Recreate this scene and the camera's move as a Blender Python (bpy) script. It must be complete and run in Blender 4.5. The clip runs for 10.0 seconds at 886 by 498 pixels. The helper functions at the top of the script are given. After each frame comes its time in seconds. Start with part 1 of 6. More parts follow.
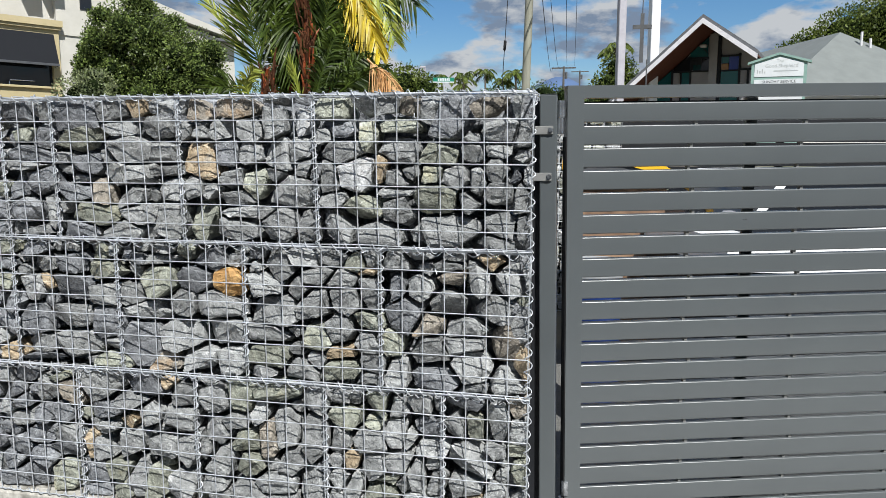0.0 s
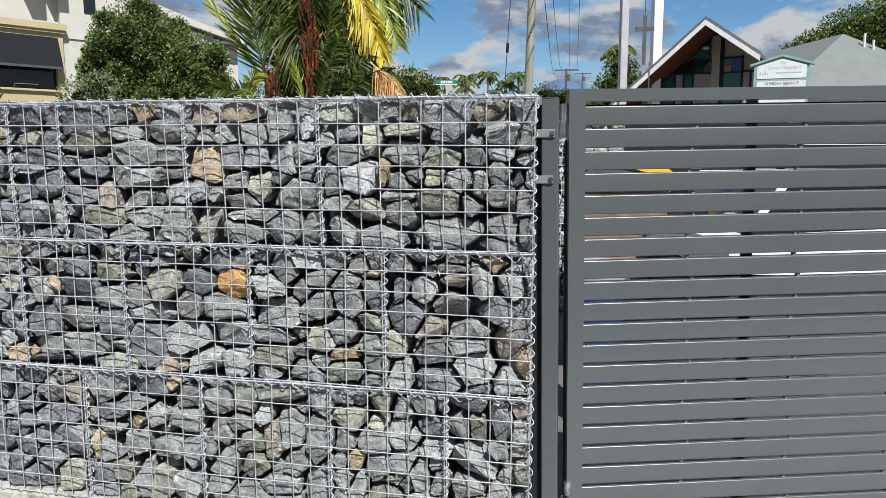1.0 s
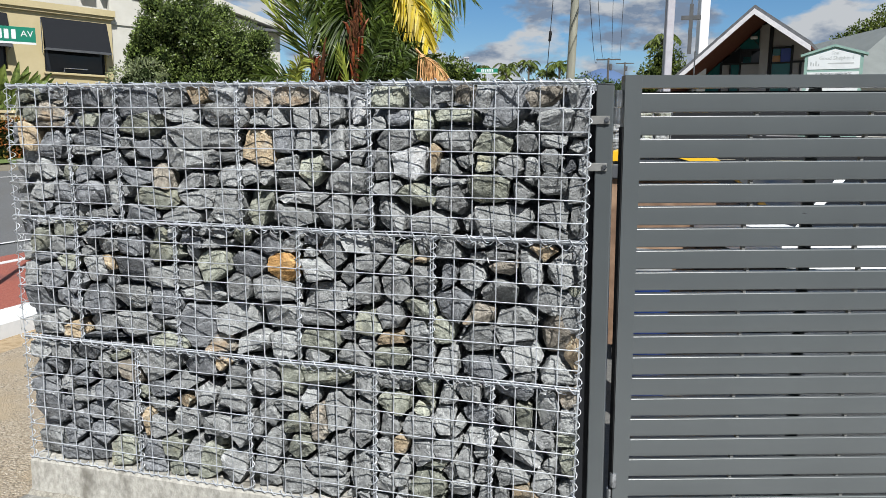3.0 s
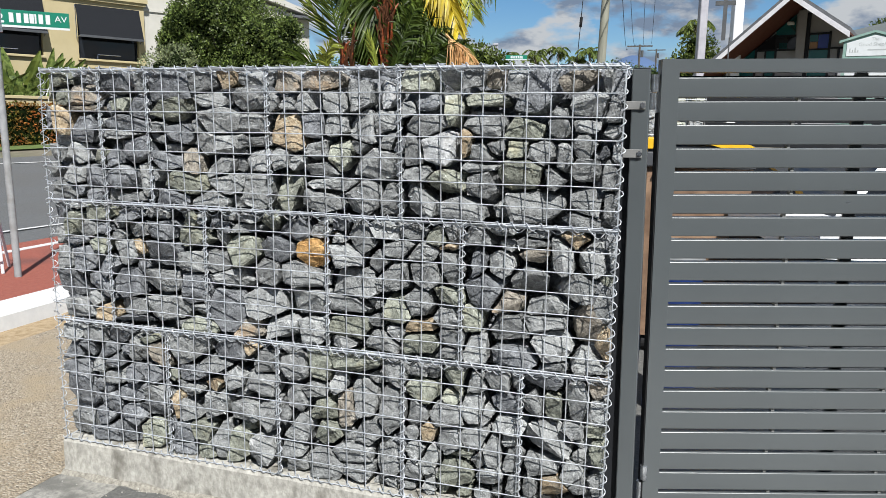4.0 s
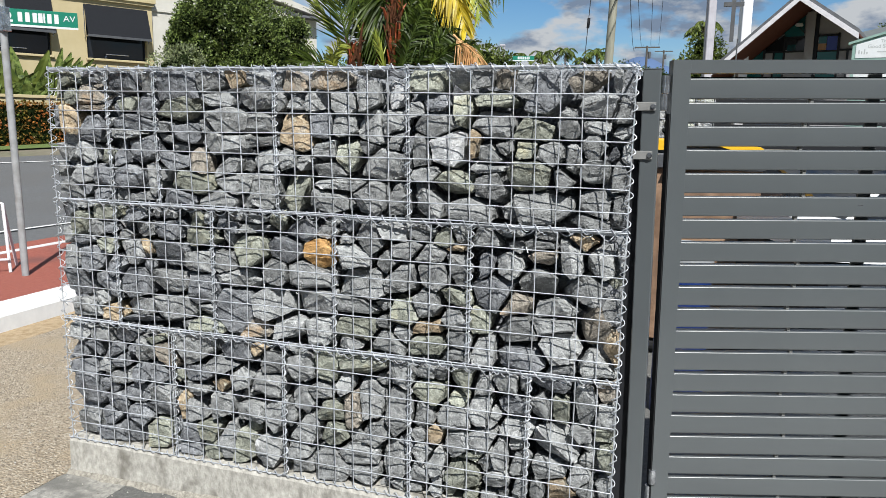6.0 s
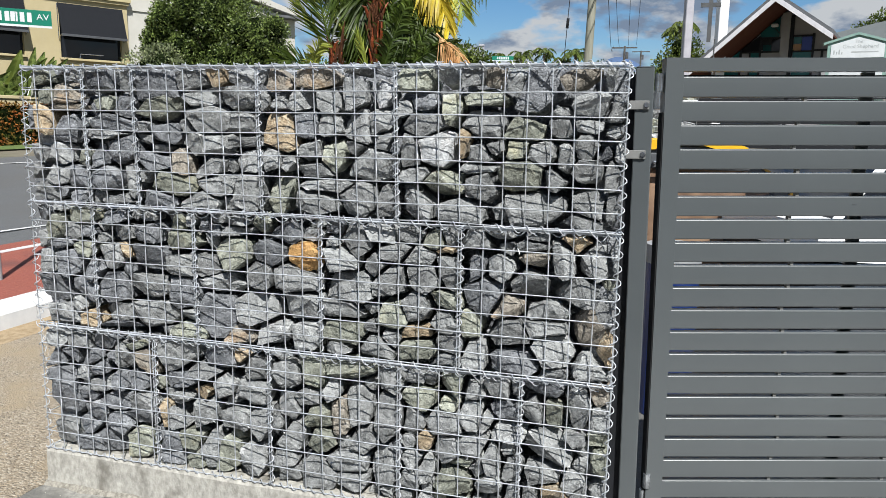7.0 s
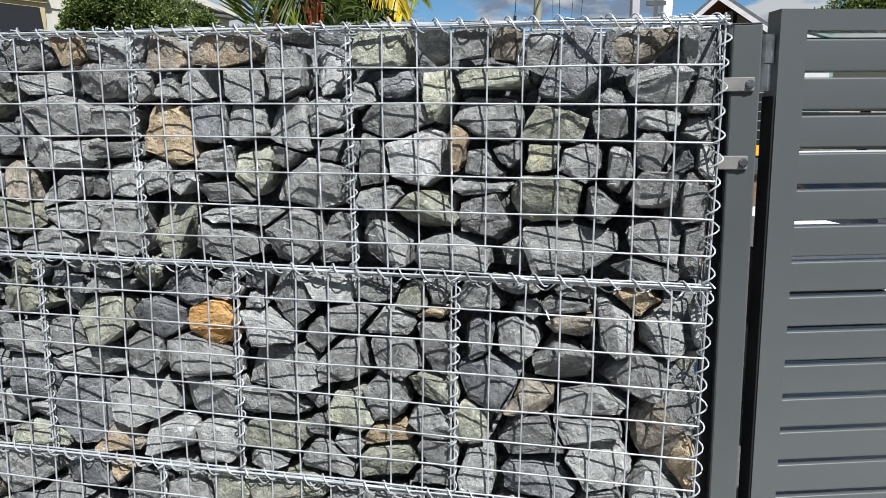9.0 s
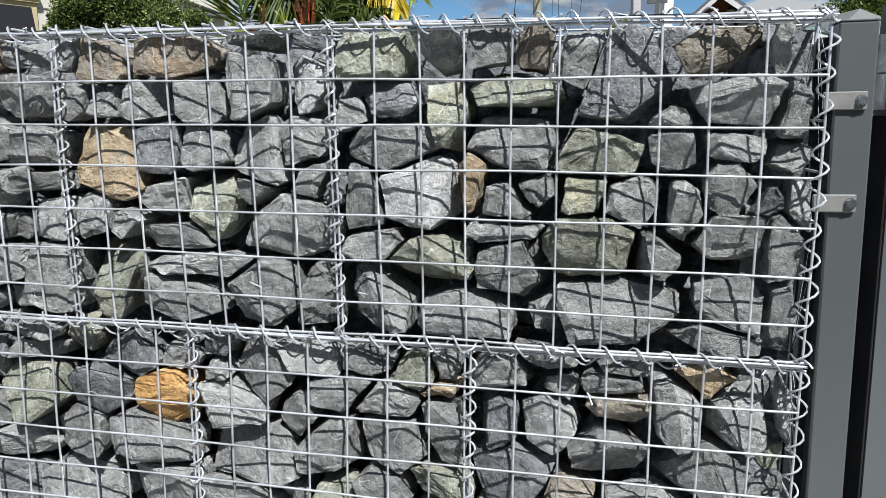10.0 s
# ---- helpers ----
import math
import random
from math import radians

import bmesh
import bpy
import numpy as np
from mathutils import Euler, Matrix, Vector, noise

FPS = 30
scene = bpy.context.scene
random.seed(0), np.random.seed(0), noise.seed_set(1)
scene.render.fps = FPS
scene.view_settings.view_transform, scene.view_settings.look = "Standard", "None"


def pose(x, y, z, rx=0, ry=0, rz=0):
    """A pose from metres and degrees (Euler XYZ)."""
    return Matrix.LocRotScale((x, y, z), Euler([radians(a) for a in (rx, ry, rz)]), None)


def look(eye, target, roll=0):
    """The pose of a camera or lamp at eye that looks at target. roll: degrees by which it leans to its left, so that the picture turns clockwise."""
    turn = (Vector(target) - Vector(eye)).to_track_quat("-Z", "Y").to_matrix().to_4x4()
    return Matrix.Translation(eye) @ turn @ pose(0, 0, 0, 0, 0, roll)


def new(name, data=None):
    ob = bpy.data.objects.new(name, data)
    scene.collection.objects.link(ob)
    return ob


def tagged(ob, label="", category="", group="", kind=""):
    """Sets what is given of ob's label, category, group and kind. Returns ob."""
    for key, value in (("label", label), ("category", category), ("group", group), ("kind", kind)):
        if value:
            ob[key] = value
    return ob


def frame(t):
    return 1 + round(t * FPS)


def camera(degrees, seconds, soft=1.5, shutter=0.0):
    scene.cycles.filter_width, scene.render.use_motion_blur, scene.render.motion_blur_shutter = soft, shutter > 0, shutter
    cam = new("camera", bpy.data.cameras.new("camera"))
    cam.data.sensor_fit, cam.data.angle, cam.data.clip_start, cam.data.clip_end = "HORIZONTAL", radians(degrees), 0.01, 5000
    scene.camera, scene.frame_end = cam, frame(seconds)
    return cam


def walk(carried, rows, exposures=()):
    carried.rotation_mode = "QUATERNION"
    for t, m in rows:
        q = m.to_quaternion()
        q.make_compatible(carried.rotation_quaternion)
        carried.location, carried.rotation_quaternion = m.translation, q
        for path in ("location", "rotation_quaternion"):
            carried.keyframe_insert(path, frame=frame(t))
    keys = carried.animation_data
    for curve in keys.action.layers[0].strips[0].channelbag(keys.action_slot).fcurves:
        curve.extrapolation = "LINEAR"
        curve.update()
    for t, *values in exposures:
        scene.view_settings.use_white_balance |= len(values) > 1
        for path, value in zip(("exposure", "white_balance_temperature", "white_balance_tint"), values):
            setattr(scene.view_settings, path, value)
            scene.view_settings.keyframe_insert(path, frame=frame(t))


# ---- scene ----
cam = camera(62.3, 10.0, soft=0.7)

PATH = [
    (0, (0.22, -2.417, 1.568), (-0.2, -0.481, 1.289), 0.1),
    (0.5, (0.227, -2.43, 1.572), (-0.198, -0.496, 1.293), -0.0),
    (1, (0.225, -2.44, 1.571), (-0.203, -0.505, 1.298), -0.0),
    (1.5, (0.214, -2.444, 1.57), (-0.22, -0.51, 1.299), 0.1),
    (2, (0.201, -2.445, 1.572), (-0.252, -0.517, 1.296), 0.3),
    (2.5, (0.19, -2.443, 1.565), (-0.294, -0.524, 1.279), 0.5),
    (4, (0.161, -2.413, 1.552), (-0.43, -0.532, 1.215), 0.9),
    (4.5, (0.151, -2.385, 1.547), (-0.456, -0.511, 1.204), 0.9),
    (5, (0.128, -2.377, 1.557), (-0.485, -0.505, 1.214), 1.0),
    (6.5, (0.157, -2.408, 1.549), (-0.435, -0.527, 1.217), 1.2),
    (7, (0.101, -2.358, 1.548), (-0.453, -0.465, 1.214), 1.0),
    (7.5, (0.031, -2.223, 1.523), (-0.473, -0.318, 1.184), 1.0),
    (8, (-0.006, -1.968, 1.551), (-0.463, -0.05, 1.215), 0.8),
    (8.5, (-0.102, -1.738, 1.521), (-0.528, 0.189, 1.199), 0.7),
    (9, (-0.231, -1.528, 1.531), (-0.64, 0.402, 1.205), 0.4),
    (9.5, (-0.294, -1.33, 1.558), (-0.695, 0.602, 1.232), 0.2),
    (10, (-0.327, -1.177, 1.579), (-0.732, 0.754, 1.25), 0.2),
]
walk(cam, [(t, look(eye, target, roll)) for t, eye, target, roll in PATH])

# ---- light ----
SUN = Vector((0.53, -0.848, 1.22)).normalized()      # towards the sun: behind the camera and to its right
sun = new("sun", bpy.data.lights.new("sun", "SUN"))
sun.data.energy, sun.data.angle, sun.data.color = 5.0, radians(0.53), (1.0, 0.995, 0.965)
sun.matrix_world = look(SUN * 50, (0, 0, 0))
scene.view_settings.exposure = 0.68

world = bpy.data.worlds.new("sky")
scene.world = world
world.use_nodes = True
wn, wl = world.node_tree.nodes, world.node_tree.links
wn.clear()
sky = wn.new("ShaderNodeTexSky")
sky.sky_type, sky.sun_disc = "NISHITA", False
sky.sun_elevation, sky.sun_rotation = math.asin(SUN.z), math.atan2(SUN.x, SUN.y)
sky.air_density, sky.dust_density, sky.ozone_density = 1.0, 0.3, 5.0
blue = wn.new("ShaderNodeBackground")
blue.inputs["Strength"].default_value = 0.060
deep = wn.new("ShaderNodeHueSaturation")
deep.inputs["Saturation"].default_value = 1.22
wl.new(sky.outputs[0], deep.inputs["Color"])
wl.new(deep.outputs[0], blue.inputs["Color"])
coord = wn.new("ShaderNodeTexCoord")
flat = wn.new("ShaderNodeMapping")
flat.inputs["Scale"].default_value = (1.0, 1.0, 2.3)
flat.inputs["Location"].default_value = (0.37, 0.21, 0.1)
wl.new(coord.outputs["Generated"], flat.inputs["Vector"])
puff = wn.new("ShaderNodeTexNoise")
puff.inputs["Scale"].default_value, puff.inputs["Detail"].default_value, puff.inputs["Roughness"].default_value = 9.5, 7.0, 0.50
wl.new(flat.outputs[0], puff.inputs["Vector"])
cover = wn.new("ShaderNodeValToRGB")
cover.color_ramp.elements[0].position, cover.color_ramp.elements[1].position = 0.445, 0.53
wl.new(puff.outputs["Fac"], cover.inputs["Fac"])
shade = wn.new("ShaderNodeTexNoise")
shade.inputs["Scale"].default_value, shade.inputs["Detail"].default_value, shade.inputs["Roughness"].default_value = 13.0, 7.0, 0.55
wl.new(flat.outputs[0], shade.inputs["Vector"])
tone = wn.new("ShaderNodeValToRGB")
tone.color_ramp.elements[0].position, tone.color_ramp.elements[0].color = 0.41, (0.50, 0.66, 0.92, 1)
tone.color_ramp.elements[1].position, tone.color_ramp.elements[1].color = 0.54, (1.38, 1.45, 1.53, 1)
wl.new(shade.outputs["Fac"], tone.inputs["Fac"])
cloud = wn.new("ShaderNodeBackground")
cloud.inputs["Strength"].default_value = 0.245
wl.new(tone.outputs[0], cloud.inputs["Color"])
both = wn.new("ShaderNodeMixShader")
wl.new(cover.outputs[0], both.inputs[0])
wl.new(blue.outputs[0], both.inputs[1])
wl.new(cloud.outputs[0], both.inputs[2])
wout = wn.new("ShaderNodeOutputWorld")
wl.new(both.outputs[0], wout.inputs["Surface"])


# ---- materials ----
def surface(name, low, high, scale=8.0, rough=0.8, bump=0.2, bump_scale=60.0, metal=0.0, vary=0.0, stain=None,
            stain_scale=1.5, stain_from=0.5, island=0.0, see=0.0, sheen=0.0, stretch=(1, 1, 1), spec=0.5, bump_dist=0.01):
    """A worn surface: two colours mixed by fine noise, stains at a larger scale, relief, and a shift from piece to piece."""
    m = bpy.data.materials.new(name)
    m.use_nodes = True
    n, l = m.node_tree.nodes, m.node_tree.links
    b = n["Principled BSDF"]
    tc = n.new("ShaderNodeTexCoord")
    info = n.new("ShaderNodeObjectInfo")
    shift = n.new("ShaderNodeVectorMath")
    shift.operation = "MULTIPLY_ADD"
    l.new(info.outputs["Random"], shift.inputs[0])
    shift.inputs[1].default_value = (31.0, 17.0, 23.0) if vary else (0, 0, 0)
    l.new(tc.outputs["Object"], shift.inputs[2])
    mp = n.new("ShaderNodeMapping")
    mp.inputs["Scale"].default_value = stretch
    l.new(shift.outputs[0], mp.inputs["Vector"])
    fine = n.new("ShaderNodeTexNoise")
    fine.inputs["Scale"].default_value, fine.inputs["Detail"].default_value, fine.inputs["Roughness"].default_value = scale, 8, 0.62
    l.new(mp.outputs[0], fine.inputs["Vector"])
    ramp = n.new("ShaderNodeValToRGB")
    ramp.color_ramp.elements[0].position, ramp.color_ramp.elements[0].color = 0.34, (*low, 1)
    ramp.color_ramp.elements[1].position, ramp.color_ramp.elements[1].color = 0.66, (*high, 1)
    l.new(fine.outputs["Fac"], ramp.inputs["Fac"])
    col = ramp.outputs[0]
    if stain:
        big = n.new("ShaderNodeTexNoise")
        big.inputs["Scale"].default_value, big.inputs["Detail"].default_value = stain_scale, 6
        l.new(mp.outputs[0], big.inputs["Vector"])
        sr = n.new("ShaderNodeValToRGB")
        sr.color_ramp.elements[0].position, sr.color_ramp.elements[1].position = stain_from, min(1.0, stain_from + 0.14)
        l.new(big.outputs["Fac"], sr.inputs["Fac"])
        mix = n.new("ShaderNodeMix")
        mix.data_type = "RGBA"
        l.new(sr.outputs[0], mix.inputs["Factor"])
        l.new(col, mix.inputs["A"])
        mix.inputs["B"].default_value = (*stain, 1)
        col = mix.outputs["Result"]
    if vary or island:
        hsv = n.new("ShaderNodeHueSaturation")
        l.new(col, hsv.inputs["Color"])
        rng = n.new("ShaderNodeMapRange")
        span = vary or island
        rng.inputs["To Min"].default_value, rng.inputs["To Max"].default_value = 1 - span, 1 + span
        if island:
            geo = n.new("ShaderNodeNewGeometry")
            l.new(geo.outputs["Random Per Island"], rng.inputs["Value"])
        else:
            l.new(info.outputs["Random"], rng.inputs["Value"])
        l.new(rng.outputs[0], hsv.inputs["Value"])
        col = hsv.outputs[0]
    l.new(col, b.inputs["Base Color"])
    b.inputs["Roughness"].default_value, b.inputs["Metallic"].default_value = rough, metal
    b.inputs["Specular IOR Level"].default_value = spec
    if bump:
        rel = n.new("ShaderNodeTexNoise")
        rel.inputs["Scale"].default_value, rel.inputs["Detail"].default_value = bump_scale, 6
        l.new(mp.outputs[0], rel.inputs["Vector"])
        bp = n.new("ShaderNodeBump")
        bp.inputs["Strength"].default_value, bp.inputs["Distance"].default_value = bump, bump_dist
        l.new(rel.outputs["Fac"], bp.inputs["Height"])
        l.new(bp.outputs[0], b.inputs["Normal"])
    if see:
        tr = n.new("ShaderNodeBsdfTranslucent")
        l.new(col, tr.inputs["Color"])
        ms = n.new("ShaderNodeMixShader")
        ms.inputs[0].default_value = see
        l.new(b.outputs[0], ms.inputs[1])
        l.new(tr.outputs[0], ms.inputs[2])
        l.new(ms.outputs[0], n["Material Output"].inputs["Surface"])
    return m


def stone(name, low, high, patch=None, patch_from=0.56, vary=0.3, vein=0.7):
    """Broken quarry rock: mottled grain, patches, pale scuffs along the edges of chips, fine cracks and relief."""
    m = bpy.data.materials.new(name)
    m.use_nodes = True
    n, l = m.node_tree.nodes, m.node_tree.links
    b = n["Principled BSDF"]
    tc, info = n.new("ShaderNodeTexCoord"), n.new("ShaderNodeObjectInfo")
    shift = n.new("ShaderNodeVectorMath")
    shift.operation = "MULTIPLY_ADD"
    l.new(info.outputs["Random"], shift.inputs[0])
    shift.inputs[1].default_value = (13.0, 29.0, 7.0)
    l.new(tc.outputs["Object"], shift.inputs[2])

    def noise_at(scale, detail, rough):
        t = n.new("ShaderNodeTexNoise")
        t.inputs["Scale"].default_value, t.inputs["Detail"].default_value, t.inputs["Roughness"].default_value = scale, detail, rough
        l.new(shift.outputs[0], t.inputs["Vector"])
        return t.outputs["Fac"]

    def ramp_of(value, p0, c0, p1, c1):
        r = n.new("ShaderNodeValToRGB")
        r.color_ramp.elements[0].position, r.color_ramp.elements[0].color = p0, (*c0, 1)
        r.color_ramp.elements[1].position, r.color_ramp.elements[1].color = p1, (*c1, 1)
        l.new(value, r.inputs["Fac"])
        return r.outputs[0]

    def over(factor, a, colour):
        mix = n.new("ShaderNodeMix")
        mix.data_type = "RGBA"
        l.new(factor, mix.inputs["Factor"])
        l.new(a, mix.inputs["A"])
        mix.inputs["B"].default_value = (*colour, 1)
        return mix.outputs["Result"]

    grain = n.new("ShaderNodeMath")
    grain.operation = "MULTIPLY_ADD"
    l.new(noise_at(75, 7, 0.72), grain.inputs[0])
    grain.inputs[1].default_value = 0.36
    half = n.new("ShaderNodeMath")
    half.operation = "MULTIPLY"
    l.new(noise_at(20, 9, 0.70), half.inputs[0])
    half.inputs[1].default_value = 0.64
    l.new(half.outputs[0], grain.inputs[2])
    col = ramp_of(grain.outputs[0], 0.39, low, 0.61, high)
    if patch:
        col = over(ramp_of(noise_at(13, 5, 0.6), patch_from, (0, 0, 0), patch_from + 0.16, (1, 1, 1)), col, patch)
    pale = tuple(min(0.60, 0.14 + 1.25 * c) for c in high)
    warp = n.new("ShaderNodeTexNoise")
    warp.inputs["Scale"].default_value, warp.inputs["Detail"].default_value = 9, 4
    l.new(shift.outputs[0], warp.inputs["Vector"])
    bend = n.new("ShaderNodeVectorMath")
    bend.operation = "MULTIPLY_ADD"
    l.new(warp.outputs["Color"], bend.inputs[0])
    bend.inputs[1].default_value = (0.12, 0.12, 0.12)
    l.new(shift.outputs[0], bend.inputs[2])
    crack = n.new("ShaderNodeTexVoronoi")
    crack.feature = "DISTANCE_TO_EDGE"
    crack.inputs["Scale"].default_value = 19
    l.new(bend.outputs[0], crack.inputs["Vector"])
    line = ramp_of(crack.outputs["Distance"], 0.0, (vein, vein, vein), 0.030, (0, 0, 0))
    gate = n.new("ShaderNodeMath")
    gate.operation = "MULTIPLY"
    l.new(line, gate.inputs[0])
    l.new(ramp_of(noise_at(22, 4, 0.6), 0.46, (0, 0, 0), 0.60, (1, 1, 1)), gate.inputs[1])
    col = over(gate.outputs[0], col, pale)
    col = over(ramp_of(noise_at(150, 3, 0.5), 0.66, (0, 0, 0), 0.76, (0.6, 0.6, 0.6)), col, pale)
    # knocked edges are pale
    geo = n.new("ShaderNodeNewGeometry")
    worn = n.new("ShaderNodeMath")
    worn.operation = "MULTIPLY"
    l.new(ramp_of(geo.outputs["Pointiness"], 0.52, (0, 0, 0), 0.57, (0.9, 0.9, 0.9)), worn.inputs[0])
    l.new(ramp_of(noise_at(30, 5, 0.7), 0.42, (0, 0, 0), 0.6, (1, 1, 1)), worn.inputs[1])
    col = over(worn.outputs[0], col, pale)
    hsv = n.new("ShaderNodeHueSaturation")
    l.new(col, hsv.inputs["Color"])
    rng = n.new("ShaderNodeMapRange")
    rng.inputs["To Min"].default_value, rng.inputs["To Max"].default_value = 1.07 - vary, 1.07 + vary
    l.new(info.outputs["Random"], rng.inputs["Value"])
    l.new(rng.outputs[0], hsv.inputs["Value"])
    l.new(hsv.outputs[0], b.inputs["Base Color"])
    b.inputs["Roughness"].default_value = 0.72
    b.inputs["Specular IOR Level"].default_value = 0.16
    coarse = n.new("ShaderNodeBump")
    coarse.inputs["Strength"].default_value, coarse.inputs["Distance"].default_value = 1.0, 0.022
    l.new(noise_at(40, 9, 0.68), coarse.inputs["Height"])
    dent = n.new("ShaderNodeBump")
    dent.inputs["Strength"].default_value, dent.inputs["Distance"].default_value = 0.75, 0.007
    l.new(crack.outputs["Distance"], dent.inputs["Height"])
    l.new(coarse.outputs[0], dent.inputs["Normal"])
    # stepped flakes where chips broke away
    flake = n.new("ShaderNodeTexVoronoi")
    flake.inputs["Scale"].default_value = 36
    l.new(bend.outputs[0], flake.inputs["Vector"])
    step = n.new("ShaderNodeSeparateColor")
    l.new(flake.outputs["Color"], step.inputs[0])
    ledge = n.new("ShaderNodeBump")
    ledge.inputs["Strength"].default_value, ledge.inputs["Distance"].default_value = 0.7, 0.005
    l.new(step.outputs[0], ledge.inputs["Height"])
    l.new(dent.outputs[0], ledge.inputs["Normal"])
    l.new(ledge.outputs[0], b.inputs["Normal"])
    return m


def glass(name, colour, rough=0.05):
    m = bpy.data.materials.new(name)
    m.use_nodes = True
    b = m.node_tree.nodes["Principled BSDF"]
    b.inputs["Base Color"].default_value = (*colour, 1)
    b.inputs["Roughness"].default_value = rough
    b.inputs["Specular IOR Level"].default_value = 0.35
    return m


def pebbled(name):
    """Concrete with washed-out pebbles of mixed sand colours, worn to smooth sand in patches."""
    m = bpy.data.materials.new(name)
    m.use_nodes = True
    n, l = m.node_tree.nodes, m.node_tree.links
    b = n["Principled BSDF"]
    tc = n.new("ShaderNodeTexCoord")
    wob = n.new("ShaderNodeTexNoise")
    wob.inputs["Scale"].default_value, wob.inputs["Detail"].default_value = 60, 3
    l.new(tc.outputs["Object"], wob.inputs["Vector"])
    at = n.new("ShaderNodeVectorMath")
    at.operation = "MULTIPLY_ADD"
    l.new(wob.outputs["Color"], at.inputs[0])
    at.inputs[1].default_value = (0.012, 0.012, 0.012)
    l.new(tc.outputs["Object"], at.inputs[2])
    cell = n.new("ShaderNodeTexVoronoi")
    cell.inputs["Scale"].default_value = 92
    l.new(at.outputs[0], cell.inputs["Vector"])
    grey = n.new("ShaderNodeSeparateColor")
    l.new(cell.outputs["Color"], grey.inputs[0])
    tone_of = n.new("ShaderNodeValToRGB")
    for p, c in ((0.0, (0.12, 0.098, 0.073)), (0.22, (0.25, 0.205, 0.15)), (0.6, (0.31, 0.262, 0.197)), (1.0, (0.42, 0.37, 0.295))):
        e = tone_of.color_ramp.elements[0] if p == 0 else tone_of.color_ramp.elements[-1] if p == 1 else tone_of.color_ramp.elements.new(p)
        e.position, e.color = p, (*c, 1)
    l.new(grey.outputs[0], tone_of.inputs[0])
    seam = n.new("ShaderNodeValToRGB")
    seam.color_ramp.elements[0].position, seam.color_ramp.elements[0].color = 0.42, (0, 0, 0, 1)
    seam.color_ramp.elements[1].position, seam.color_ramp.elements[1].color = 0.75, (1, 1, 1, 1)
    l.new(cell.outputs["Distance"], seam.inputs[0])
    gap = n.new("ShaderNodeMix")
    gap.data_type = "RGBA"
    l.new(seam.outputs[0], gap.inputs["Factor"])
    l.new(tone_of.outputs[0], gap.inputs["A"])
    gap.inputs["B"].default_value = (0.25, 0.20, 0.138, 1)
    worn = n.new("ShaderNodeTexNoise")
    worn.inputs["Scale"].default_value, worn.inputs["Detail"].default_value = 2.6, 7
    l.new(tc.outputs["Object"], worn.inputs["Vector"])
    mask = n.new("ShaderNodeValToRGB")
    mask.color_ramp.elements[0].position, mask.color_ramp.elements[1].position = 0.50, 0.66
    l.new(worn.outputs[0], mask.inputs[0])
    mix = n.new("ShaderNodeMix")
    mix.data_type = "RGBA"
    l.new(mask.outputs[0], mix.inputs["Factor"])
    l.new(gap.outputs["Result"], mix.inputs["A"])
    mix.inputs["B"].default_value = (0.30, 0.238, 0.158, 1)
    l.new(mix.outputs["Result"], b.inputs["Base Color"])
    b.inputs["Roughness"].default_value = 0.9
    bp = n.new("ShaderNodeBump")
    bp.invert = True
    bp.inputs["Strength"].default_value, bp.inputs["Distance"].default_value = 1.0, 0.010
    l.new(cell.outputs["Distance"], bp.inputs["Height"])
    l.new(bp.outputs[0], b.inputs["Normal"])
    return m


ROCK = {
    "grey": stone("grey_rock", (0.150, 0.155, 0.157), (0.362, 0.371, 0.369), patch=(0.29, 0.299, 0.296), vary=0.30),
    "green": stone("green_grey_rock", (0.135, 0.141, 0.118), (0.355, 0.368, 0.31), patch=(0.335, 0.325, 0.235), vary=0.25),
    "rust": stone("rust_brown_rock", (0.13, 0.118, 0.10), (0.36, 0.325, 0.275), patch=(0.34, 0.25, 0.165), patch_from=0.54, vary=0.2),
    "tan": stone("tan_rock", (0.25, 0.19, 0.12), (0.50, 0.40, 0.28), patch=(0.30, 0.28, 0.25), vary=0.2),
    "orange": stone("orange_rock", (0.52, 0.28, 0.10), (0.80, 0.50, 0.22), patch=(0.70, 0.50, 0.29), patch_from=0.60, vary=0.05, vein=0.2),
    "pale": stone("pale_grey_rock", (0.175, 0.181, 0.181), (0.395, 0.405, 0.40), patch=(0.32, 0.325, 0.32), vary=0.15),
    "white": stone("whitish_quartz_rock", (0.29, 0.30, 0.31), (0.58, 0.59, 0.60), patch=(0.46, 0.44, 0.42), vary=0.1),
    "blue": stone("blue_black_rock", (0.085, 0.09, 0.099), (0.27, 0.281, 0.297), patch=(0.25, 0.26, 0.27), vary=0.2),
}
GALV = surface("galvanised_wire", (0.43, 0.455, 0.49), (0.63, 0.655, 0.695), 40, 0.40, 0.1, 200, metal=0.45, stain=(0.38, 0.395, 0.41), stain_scale=9)
ZINC = surface("zinc_plated_steel", (0.34, 0.36, 0.39), (0.68, 0.70, 0.73), 30, 0.26, 0.12, 150, metal=0.92, stain=(0.30, 0.31, 0.33), stain_scale=22)
CHARCOAL = surface("charcoal_powder_coat", (0.064, 0.072, 0.076), (0.071, 0.080, 0.084), 3, 0.33, 0.05, 900, spec=0.8, stain=(0.067, 0.0755, 0.08), stain_scale=1.3, stain_from=0.56, bump_dist=0.001)
BRACKET = surface("grey_painted_steel", (0.15, 0.15, 0.145), (0.19, 0.19, 0.185), 30, 0.45, 0.1, 200)
CONCRETE = surface("weathered_concrete", (0.24, 0.23, 0.205), (0.43, 0.415, 0.375), 46, 0.9, 0.4, 70, stain=(0.15, 0.14, 0.12), stain_scale=11, stain_from=0.54, stretch=(1, 1, 0.6))
